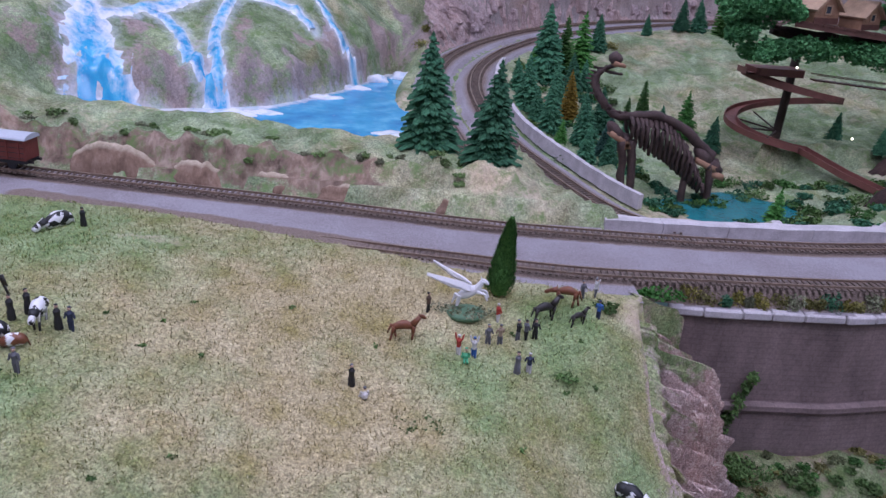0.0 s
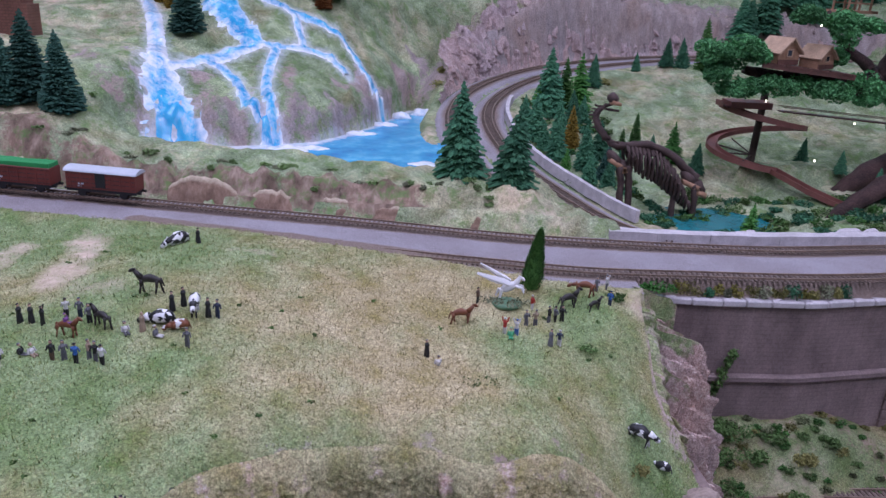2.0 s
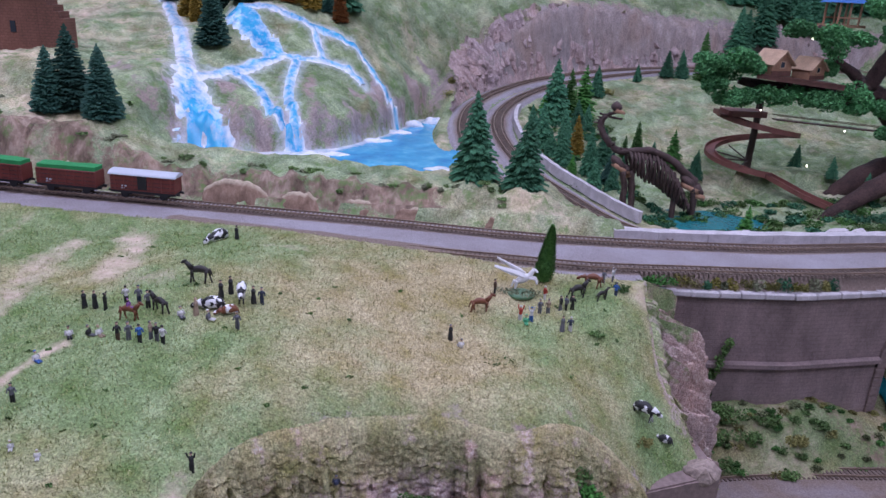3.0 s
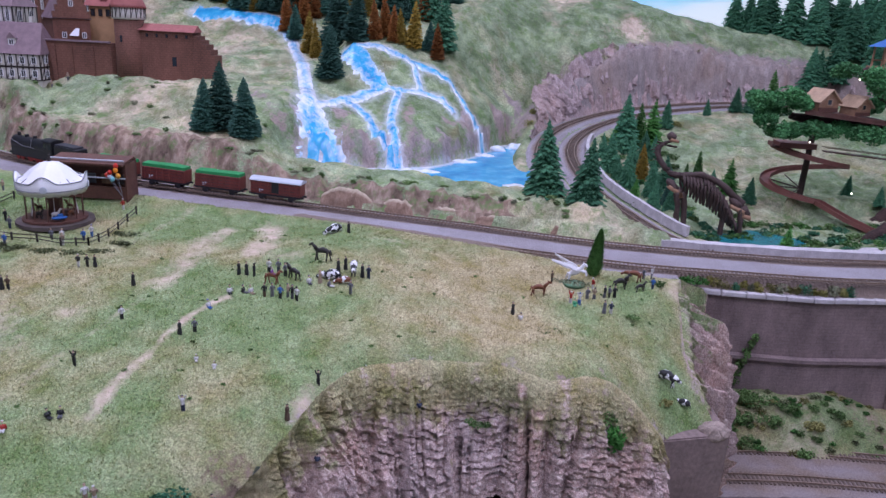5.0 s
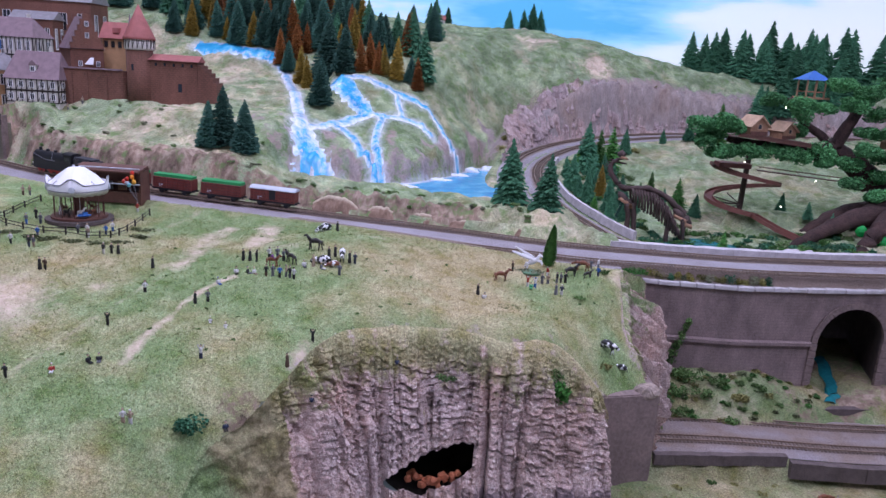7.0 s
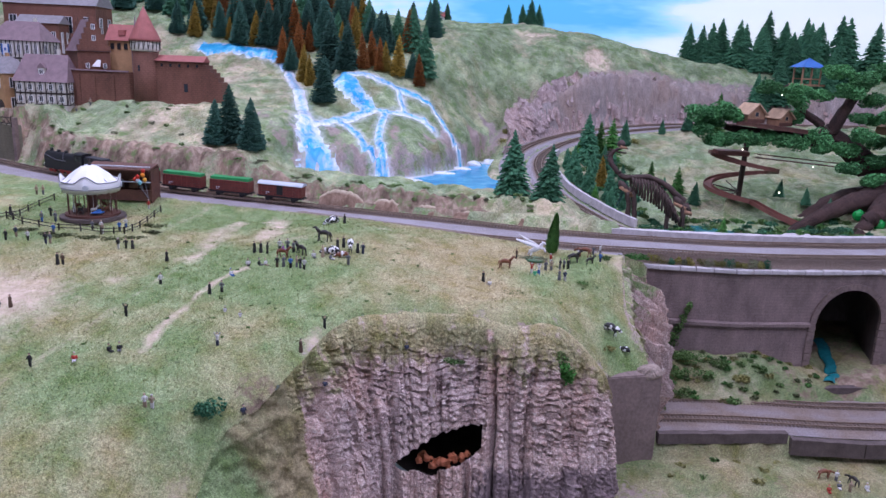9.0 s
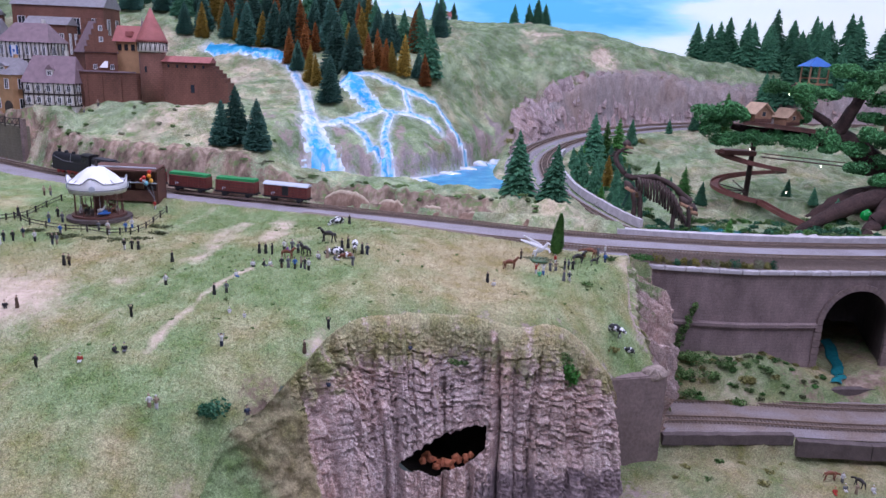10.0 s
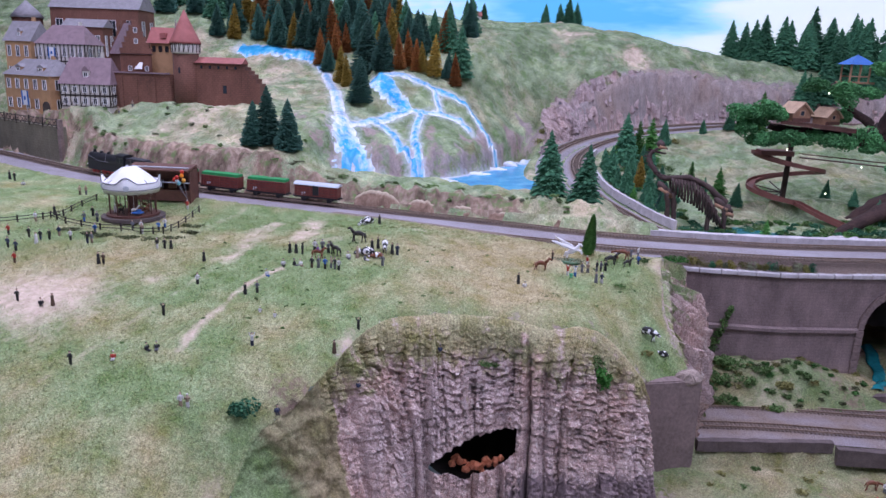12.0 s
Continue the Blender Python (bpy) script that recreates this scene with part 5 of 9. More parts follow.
def make_tree(name, label, h, r, material, seed, tiers=15, per=12, droop=0.05, jitter=0.25, lo=0.07, power=0.9):
    rng = random.Random(seed)
    thing = tagged(empty(name), label, "tree")
    bm = bmesh.new()
    rod(bm, (0, 0, -0.006), (0, 0, h * 0.85), 0.05 * h * 0.6, 0.004 * h, 7)
    part("trunk", bm, BARK, thing, "dark brown trunk")
    v, f = sprays(rng, h, r, tiers, per, droop, jitter, lo, power)
    me = bpy.data.meshes.new("crown")
    me.from_pydata(v, [], f)
    me.materials.append(material)
    ob = new("crown", me)
    ob.parent = thing
    return thing


STOCK = {}


def plant(kind, x, y, h, z=None, spin=None):
    """Sets out a copy of one of the stock trees, scaled to its height."""
    rng = random.Random(int((x + 7) * 9173 + (y + 3) * 7919))
    variant = rng.randrange(3)
    key = kind, variant
    made = key in STOCK
    if not made:
        label, mat, ratio, tiers, per, droop, jit, lo, power = KINDS[kind]
        STOCK[key] = make_tree(NAMES[kind], label, 0.1, 0.1 * ratio, mat, hash_seed(kind, variant), tiers, per, droop, jit, lo, power)
    base = ground_z(x, y) if z is None else z
    m = pose(x, y, base - 0.002, rng.uniform(-3, 3), rng.uniform(-3, 3), rng.uniform(0, 360) if spin is None else spin)
    t = STOCK[key] if not made else copy_thing(STOCK[key], m)
    t.matrix_basis = m @ Matrix.Diagonal((h / 0.1, h / 0.1, h / 0.1, 1))
    t["group"] = "model trees"
    return t


def hash_seed(kind, variant):
    return sum(ord(c) for c in kind) * 7 + variant


KINDS = {
    "fir": ("dark green bristly model fir tree", FIR, 0.31, 24, 26, 0.05, 0.35, 0.05, 0.8),
    "blue": ("blue-green dense model fir tree", FIRBLUE, 0.3, 26, 30, 0.03, 0.2, 0.03, 0.7),
    "light": ("light green small model fir tree", FIRLIGHT, 0.32, 18, 20, 0.04, 0.3, 0.04, 0.8),
    "rust": ("rust-brown autumn larch model tree", FIRRUST, 0.23, 22, 22, 0.03, 0.15, 0.04, 0.7),
    "gold": ("olive-gold autumn larch model tree", FIRGOLD, 0.23, 22, 22, 0.03, 0.15, 0.04, 0.7),
    "cone": ("slim dark green cone-shaped model tree", CYPRESS, 0.2, 22, 20, 0.02, 0.1, 0.02, 0.62),
}
NAMES = {"fir": "fir_tree", "blue": "fir_tree", "light": "fir_tree", "rust": "larch_tree", "gold": "larch_tree", "cone": "conifer_tree"}

for tx, ty, th in ((-0.735, 1.0, 0.108), (-0.705, 1.02, 0.138), (-0.64, 0.99, 0.12)):
    plant("blue", tx, ty, th)
plant("blue", -0.571, 1.426, 0.135)
plant("fir", -0.002, 0.945, 0.15)
plant("fir", 0.075, 0.9, 0.128)

# the wood above the falls
for kind, tx, ty, th in (("blue", -0.757, 1.73, 0.1), ("gold", -0.697, 1.66, 0.12), ("gold", -0.665, 1.63, 0.1), ("blue", -0.615, 1.68, 0.19), ("blue", -0.539, 1.585, 0.145), ("rust", -0.486, 1.59, 0.107), ("rust", -0.461, 1.62, 0.112), ("rust", -0.432, 1.6, 0.1), ("gold", -0.413, 1.6, 0.093), ("gold", -0.377, 1.6, 0.127), ("blue", -0.334, 1.6, 0.08), ("fir", -0.3, 1.63, 0.156), ("rust", -0.306, 1.585, 0.1), ("fir", -0.41, 1.8, 0.13), ("blue", -0.49, 1.85, 0.08)):
    plant(kind, tx, ty, th)
for kind, tx, ty, th in (("blue", -0.969, 1.84, 0.142), ("gold", -0.919, 1.84, 0.12), ("blue", -0.877, 1.84, 0.15), ("blue", -0.833, 1.83, 0.14), ("blue", -0.8, 1.86, 0.16), ("rust", -0.79, 1.75, 0.12), ("rust", -0.745, 1.78, 0.12), ("rust", -0.722, 1.83, 0.1), ("rust", -0.77, 1.84, 0.16), ("blue", -0.673, 1.86, 0.17), ("blue", -1.05, 1.87, 0.12), ("gold", -1.08, 1.9, 0.11), ("blue", -1.15, 1.9, 0.14), ("gold", -1.14, 1.85, 0.12), ("blue", -1.206, 1.86, 0.11), ("gold", -1.02, 1.86, 0.08)):
    plant(kind, tx, ty, th)
wood = random.Random(12)
for k in range(64):
    tx, ty = wood.uniform(-1.5, -0.42), wood.uniform(1.88, 2.3)
    if tx > -0.6 and ty > 2.1:
        continue
    plant(wood.choice(["blue", "blue", "blue", "fir", "gold", "rust"]), tx, ty, wood.uniform(0.11, 0.17))
for tx, ty, th in ((-0.37, 2.44, 0.09), (-0.3, 2.45, 0.075), (-0.045, 2.46, 0.085), (0.05, 2.42, 0.11), (0.085, 2.46, 0.095), (0.02, 2.48, 0.1)):
    plant("fir", tx, ty, th)
# the wood on the far right
for tx, ty, th in ((0.72, 2.5, 0.14), (0.77, 2.5, 0.14), (0.84, 2.46, 0.17), (0.88, 2.38, 0.17), (0.8, 2.44, 0.15), (0.95, 2.52, 0.18), (1.02, 2.48, 0.22), (1.08, 2.42, 0.18), (1.1, 2.52, 0.2), (1.17, 2.45, 0.2), (1.24, 2.5, 0.2), (1.3, 2.42, 0.22), (0.98, 2.36, 0.16), (1.06, 2.3, 0.15), (1.15, 2.32, 0.16), (1.36, 2.5, 0.22), (1.4, 2.36, 0.2), (1.25, 2.3, 0.16)):
    plant("fir", tx, ty, th + 0.02)

for k in range(16):
    plant(wood.choice(["blue", "blue", "fir", "rust", "gold"]), wood.uniform(-0.66, -0.3), wood.uniform(1.72, 2.02), wood.uniform(0.1, 0.15))
for k in range(14):
    plant("fir", wood.uniform(0.86, 1.35), wood.uniform(2.12, 2.4), wood.uniform(0.14, 0.2))
# inside the loop of the branch line
for kind, tx, ty, th in (
    ("fir", 0.227, 1.535, 0.151), ("cone", 0.266, 1.54, 0.12), ("light", 0.3, 1.567, 0.13), ("fir", 0.361, 1.69, 0.079), ("fir", 0.174, 1.359, 0.102), ("fir", 0.211, 1.287, 0.087),
    ("light", 0.226, 1.248, 0.045), ("fir", 0.269, 1.26, 0.09), ("fir", 0.29, 1.151, 0.06), ("cone", 0.392, 1.36, 0.08), ("cone", 0.357, 1.339, 0.055), ("fir", 0.431, 1.356, 0.04),
    ("light", 0.453, 1.294, 0.084), ("fir", 0.488, 1.243, 0.062), ("fir", 0.254, 1.16, 0.065), ("fir", 0.305, 1.296, 0.08), ("fir", 0.19, 1.321, 0.06), ("light", 0.204, 1.534, 0.074),
    ("fir", 0.275, 1.474, 0.081), ("fir", 0.302, 1.498, 0.06), ("fir", 0.162, 1.43, 0.072), ("gold", 0.255, 1.36, 0.09), ("blue", 0.3, 1.22, 0.07), ("fir", 0.335, 1.25, 0.05), ("fir", 0.235, 1.41, 0.08)):
    plant(kind, tx, ty, th)
for kind, tx, ty, th in (("fir", 0.511, 1.843, 0.05), ("fir", 0.601, 1.87, 0.075), ("fir", 0.647, 1.88, 0.083), ("cone", 0.7, 1.86, 0.14), ("light", 0.484, 0.953, 0.065), ("fir", 0.72, 1.28, 0.05), ("fir", 0.76, 1.2, 0.045), ("fir", 0.78, 1.1, 0.06)):
    plant(kind, tx, ty, th)


def leaf_cloud(rng, n, rx, ry, rz, size, flat=0.0):
    """Small leaves on several uneven lobes."""
    lobes = [(Vector((0, 0, 0.1)), 0.62)]
    for _ in range(6):
        a, d = rng.uniform(0, 6.283), rng.uniform(0.35, 0.62)
        lobes.append((Vector((d * math.cos(a), d * math.sin(a), rng.uniform(-0.15, 0.4))), rng.uniform(0.3, 0.48)))
    verts, faces = [], []
    for _ in range(n):
        o, r = rng.choice(lobes)
        p = Vector((rng.gauss(0, 1), rng.gauss(0, 1), rng.gauss(0, 1))).normalized()
        p = o + p * r * (1.0 if rng.random() < 0.75 else rng.uniform(0.4, 1.0)) * (1 + 0.2 * noise.noise(p * 3 + o * 9))
        c = Vector((p.x * rx, p.y * ry, (abs(p.z) if flat else max(p.z, -0.6)) * rz))
        u = Vector((rng.uniform(-1, 1), rng.uniform(-1, 1), rng.uniform(-0.6, 0.6))).normalized() * size * rng.uniform(0.6, 1.3)
        w = u.cross(Vector((rng.uniform(-1, 1), rng.uniform(-1, 1), rng.uniform(-1, 1)))).normalized() * size * 0.55
        b = len(verts)
        verts += [tuple(c - u), tuple(c + w), tuple(c + u), tuple(c - w)]
        faces.append([b, b + 1, b + 2, b + 3])
    return verts, faces


def bush(x, y, z, rx, ry, rz, material, label, n=260, size=0.0022, name="bush", category="bush", parent=None, group="", dome=None):
    rng = random.Random(int((x + 5) * 8123 + (y + 5) * 6151))
    v, f = leaf_cloud(rng, n, rx, ry, rz, size, rz < 0.6 * rx if dome is None else dome)
    me = bpy.data.meshes.new(name)
    me.from_pydata(v, [], f)
    me.materials.append(material)
    ob = new(name, me)
    ob.location = (x, y, z)
    if parent is not None:
        ob.parent = parent
        return ob
    return tagged(ob, label, category, group)


def meadow_at(x, y):
    return float(meadow_relief(np.array([x]), np.array([y]))[0])


def lower_at(x, y):
    return float(lower_z(np.array([x]), np.array([y]))[0])


bush(-0.385, 0.095, meadow_at(-0.385, 0.095) + 0.004, 0.026, 0.022, 0.026, FIR, "loose dark green leafy bush on the meadow slope", 480, 0.003, dome=True)
bush(0.088, 0.338, 0.078, 0.017, 0.012, 0.03, FIRLIGHT, "dark green creeper hanging over the cliff rim", 620, 0.0028, "creeper", "creeper")
bush(0.07, 0.345, 0.102, 0.022, 0.016, 0.02, BUSH, "dark green creeper hanging over the cliff rim", 520, 0.0028, "creeper", "creeper")
bush(0.003, 0.45, meadow_at(0.003, 0.45) - 0.001, 0.024, 0.018, 0.004, BUSH, "low dark green tuft on the meadow", 170, 0.0018, "grass_tuft", "tuft")
bush(0.125, 0.52, meadow_at(0.125, 0.52), 0.014, 0.011, 0.004, BUSH, "low green tuft near the cliff edge", 150, 0.002, "grass_tuft", "tuft")
bush(0.17, 0.6, meadow_at(0.17, 0.6), 0.016, 0.012, 0.008, BUSH, "low green tuft near the cliff edge", 200, 0.0022, "grass_tuft", "tuft")
bush(-0.085, 0.304, 0.1, 0.02, 0.008, 0.01, BUSH, "small moss cushion on the cliff ledge", 200, 0.0022, "moss_cushion", "moss")
bush(0.16, 0.415, meadow_at(0.16, 0.415), 0.016, 0.014, 0.006, BUSHOLIVE, "low olive tuft on the meadow corner", 180, 0.0024, "grass_tuft", "tuft")
bush(0.04, 0.59, meadow_at(0.04, 0.59) + 0.002, 0.036, 0.02, 0.005, SCRUB, "low round grass bed under the winged horse statue", 330, 0.0018, "flower_bed", "flower bed")

# hedge along the retaining wall
hedge = random.Random(5)
bush(0.238, 0.653, 0.196, 0.028, 0.017, 0.016, FIRLIGHT, "bright green bush at the end of the retaining wall", 420, 0.0024)
hx = 0.262
while hx < 0.5:
    wide = hedge.choice((0.006, 0.008, 0.009, 0.011, 0.013))
    hx += wide * 0.75
    mat = hedge.choice((BUSHOLIVE, BUSHOLIVE, HEDGEGOLD, HEDGEGOLD, SCRUB, FIR))
    bush(hx, wall_line(hx) + 0.006 + hedge.uniform(-0.002, 0.002), 0.19, wide * 1.1, wide * 0.8, wide * hedge.uniform(0.9, 1.3) + 0.005, mat, "small rounded olive-green hedge bush on top of the retaining wall", 420, 0.0016, group="hedge on the wall", dome=False)
    hx += wide * 0.75
# shrubs below the wall
thicket = random.Random(52)
for k in range(70):
    sx = 0.31 + 0.3 * thicket.random() ** 1.6
    sy = wall_line(sx) - thicket.uniform(0.008, 0.09)
    r = thicket.uniform(0.006, 0.014)
    bush(sx, sy, lower_at(sx, sy) + 0.001, r, r * 0.8, r * 0.6, thicket.choice([BUSH, CYPRESS, SCRUBDARK, BUSHOLIVE]), "dark tangled scrub on the slope below the wall", 160, 0.002, "scrub", "scrub", group="scrub below the wall")
shrubs = random.Random(8)
for sx, sy, r in ((0.345, 0.63, 0.026), (0.36, 0.62, 0.03), (0.335, 0.6, 0.024), (0.38, 0.6, 0.025), (0.41, 0.62, 0.022), (0.45, 0.6, 0.02), (0.34, 0.57, 0.022), (0.43, 0.565, 0.016), (0.49, 0.62, 0.018), (0.31, 0.59, 0.02)):
    bush(sx, sy, lower_at(sx, sy) + 0.004, r, r * 0.7, r * 0.6, shrubs.choice([BUSH, BUSH, BUSHOLIVE]), "dark green shrub at the foot of the retaining wall", 330, 0.0026)
for k in range(7):
    bush(0.325 + 0.004 * k, 0.648, 0.03 + 0.013 * k, 0.014 - 0.0013 * k, 0.006, 0.013, BUSH, "dark ivy climbing the retaining wall", 150, 0.0024, "ivy", "ivy")
for sx, sy, r in ((0.3, 0.4, 0.02), (0.36, 0.415, 0.016), (0.4, 0.425, 0.014), (0.44, 0.41, 0.02), (0.33, 0.375, 0.02), (0.47, 0.435, 0.012), (0.42, 0.375, 0.024), (0.28, 0.37, 0.018)):
    bush(sx, sy, lower_at(sx, sy) - 0.002, r * 0.6, r * 0.5, r * 0.45, shrubs.choice([BUSH, BUSHOLIVE, BUSHOLIVE]), "low shrub on the ground below the lower tracks", 200, 0.002)
# scrub on the banks
scrub = random.Random(21)
for k in range(80):
    sx = scrub.uniform(-1.25, 0.05)
    sy = float(rear_y(sx)) + scrub.uniform(0.05, 0.3 if sx < -0.6 else 0.11)
    bush(sx, sy, ground_z(sx, sy) + 0.001, scrub.uniform(0.006, 0.014), scrub.uniform(0.005, 0.01), scrub.uniform(0.004, 0.009), scrub.choice([SCRUBGREEN, SCRUBGREEN, SCRUB]), "low flocked scrub on the railway bank", 150, 0.0018, "scrub", "scrub", group="scrub on the banks")
for sx, sy, r in ((0.02, 1.75, 0.025), (0.06, 1.82, 0.02), (-0.04, 1.6, 0.025), (-0.02, 1.66, 0.02), (0.4, 1.72, 0.02)):
    bush(sx, sy, ground_z(sx, sy) + 0.004, r, r, r * 0.7, BUSHOLIVE, "olive shrub beside the branch line", 260, 0.003)

# undergrowth round the pond and the tree's roots
under = random.Random(77)
for k in range(150):
    sx, sy = (under.uniform(0.17, 0.36), under.uniform(1.05, 1.55)) if k < 50 else (under.uniform(0.3, 0.8), under.uniform(0.9, 1.12))
    r = under.uniform(0.012, 0.026)
    bush(sx, sy, ground_z(sx, sy) + 0.002, r, r * 0.8, r * 0.6, under.choice([BUSH, BUSH, CYPRESS, FIR, FIR]), "dark green undergrowth inside the loop of the branch line", 240, 0.0028, "undergrowth", "bush", group="undergrowth in the loop")


def cypress(x, y, h, r):
    thing = tagged(empty("cypress_tree", pose(x, y, meadow_at(x, y) - 0.001, 3, 4, 0)), "slim bright green columnar cypress behind the statue", "tree")
    rng = random.Random(4)
    bm = bmesh.new()
    rod(bm, (0, 0, -0.004), (0, 0, h * 0.5), 0.002, 0.001, 6)
    part("trunk", bm, BARK, thing)
    verts, faces = [], []
    for _ in range(2600):
        f = rng.random() ** 0.8
        rad = r * min(1.0, 0.72 + 1.6 * f) * (1 - f) ** 0.62
        a = rng.uniform(0, 6.283)
        c = Vector((rad * math.cos(a), rad * math.sin(a), h * (0.03 + 0.95 * f)))
        o = Vector((math.cos(a) * 0.5, math.sin(a) * 0.5, 1)).normalized() * 0.0042 * rng.uniform(0.5, 1.3)
        w = Vector((-math.sin(a), math.cos(a), 0)) * 0.0011
        b = len(verts)
        verts += [tuple(c - w), tuple(c + w), tuple(c + o)]
        faces.append([b, b + 1, b + 2])
    me = bpy.data.meshes.new("crown")
    me.from_pydata(verts, [], faces)
    me.materials.append(CYPRESS)
    ob = new("crown", me)
    ob.parent = thing
    bm = bmesh.new()
    lathe(bm, [(r * 0.5, h * 0.03), (r * 0.72, h * 0.2), (r * 0.62, h * 0.4), (r * 0.42, h * 0.65), (r * 0.2, h * 0.85), (0.0005, h * 0.94)], 12)
    part("inner_crown", bm, CYPRESS, thing)
    return thing


cypress(0.071, 0.616, 0.078, 0.014)


# fibres of flock on the meadow
def flock_material():
    m, nt, b = nodes_of("flock_fibre")
    geo = nt.nodes.new("ShaderNodeNewGeometry")
    rnd = geo.outputs["Random Per Island"]
    green = ramp(nt, rnd, [(0.0, (0.05, 0.075, 0.02)), (0.35, (0.16, 0.215, 0.06)), (0.7, (0.255, 0.3, 0.115)), (1.0, (0.5, 0.48, 0.26))])
    straw = ramp(nt, rnd, [(0.0, (0.11, 0.09, 0.04)), (0.35, (0.29, 0.235, 0.11)), (0.7, (0.42, 0.35, 0.19)), (1.0, (0.62, 0.54, 0.36))])
    mix = sums(nt, "ADD", mask(nt, "dry"), sums(nt, "MULTIPLY", sums(nt, "SUBTRACT", add_noise(nt, 5.5, 4, 0.6, (1, 1, 1), 7.0), 0.5), 1.7))
    nt.links.new(blend(nt, edge(nt, mix, 0.15, 0.9), green, straw), b.inputs["Base Color"])
    b.inputs["Roughness"].default_value = 0.8
    b.inputs["Specular IOR Level"].default_value = 0.15
    return m


def flock():
    rng = np.random.default_rng(3)
    n = 330000
    x, y = rng.uniform(-1.0, 0.25, n), rng.uniform(-0.2, 0.78, n)
    keep = inside(x, y, OUTLINE) & (rng.random(n) < np.clip(1.15 - meadow_sand(x, y, 0) * 1.4 - meadow_rock(x, y, 0) * 0.8, 0.03, 1))
    x, y = x[keep], y[keep]
    n = len(x)
    gx, gy = np.arange(-1.01, 0.27, 0.006), np.arange(-0.21, 0.8, 0.006)
    mx, my = np.meshgrid(gx, gy)
    field = meadow_relief(mx.ravel(), my.ravel()).reshape(mx.shape)
    i, j = np.clip(((x - gx[0]) / 0.006).astype(int), 0, len(gx) - 2), np.clip(((y - gy[0]) / 0.006).astype(int), 0, len(gy) - 2)
    fx, fy = (x - gx[i]) / 0.006, (y - gy[j]) / 0.006
    z = (field[j, i] * (1 - fx) + field[j, i + 1] * fx) * (1 - fy) + (field[j + 1, i] * (1 - fx) + field[j + 1, i + 1] * fx) * fy - 0.0003
    a, h = rng.uniform(0, 6.283, n), 0.0006 + 0.0038 * rng.random(n) ** 2.2
    reach = rng.uniform(0.0005, 0.0045, n)
    w = 0.00038
    dx, dy = np.cos(a), np.sin(a)
    p0 = np.stack([x - dy * w, y + dx * w, z], -1)
    p1 = np.stack([x + dy * w, y - dx * w, z], -1)
    p2 = np.stack([x + dx * reach, y + dy * reach, z + h], -1)
    v = np.stack([p0, p1, p2], 1).reshape(-1, 3).astype(np.float32)
    me = bpy.data.meshes.new("grass_fibres")
    me.vertices.add(3 * n)
    me.vertices.foreach_set("co", v.ravel())
    me.loops.add(3 * n)
    me.loops.foreach_set("vertex_index", np.arange(3 * n, dtype=np.int32))
    me.polygons.add(n)
    me.polygons.foreach_set("loop_start", np.arange(0, 3 * n, 3, dtype=np.int32))
    me.update()
    me.attributes.new("dry", "FLOAT", "POINT").data.foreach_set("value", np.repeat(np.asarray(meadow_dry(x, y, z), float), 3))
    me.materials.append(flock_material())
    tagged(new("grass_fibres", me), "short green and straw flock fibres on the meadow", "grass", kind="stuff")


flock()


# ---- castle, houses, fairground ----
def window(parent, c, w, h, yaw=0.0, material=None, name="window"):
    """A small recessed casement facing -y, turned by yaw."""
    base = pose(*c, 0, 0, yaw)
    bm = bmesh.new()
    for dx in (-w / 2, w / 2):
        box(bm, dx, -0.0008, 0, 0.0012, 0.0022, h, base)
    for dz in (-h / 2, h / 2):
        box(bm, 0, -0.0008, dz, w, 0.0022, 0.0012, base)
    box(bm, 0, -0.0004, 0, 0.0008, 0.0012, h, base)
    f = part(name, bm, material or WHITEPAINT, parent)
    bm = bmesh.new()
    box(bm, 0, 0.0006, 0, w - 0.001, 0.001, h - 0.001, base)
    part("pane", bm, GLASSDARK, f)
    return f


def timber_beams(bm, x0, x1, z0, z1, y, n, brace=True):
    for z in (z0, z1):
        box(bm, (x0 + x1) / 2, y, z, x1 - x0, 0.002, 0.0025)
    for k in range(n + 1):
        box(bm, x0 + (x1 - x0) * k / n, y, (z0 + z1) / 2, 0.0022, 0.002, z1 - z0)
    if brace:
        for k in range(0, n, 2):
            xa, xb = x0 + (x1 - x0) * k / n, x0 + (x1 - x0) * (k + 1) / n
            rod(bm, (xa, y, z0), (xb, y, z1), 0.0009, None, 4)


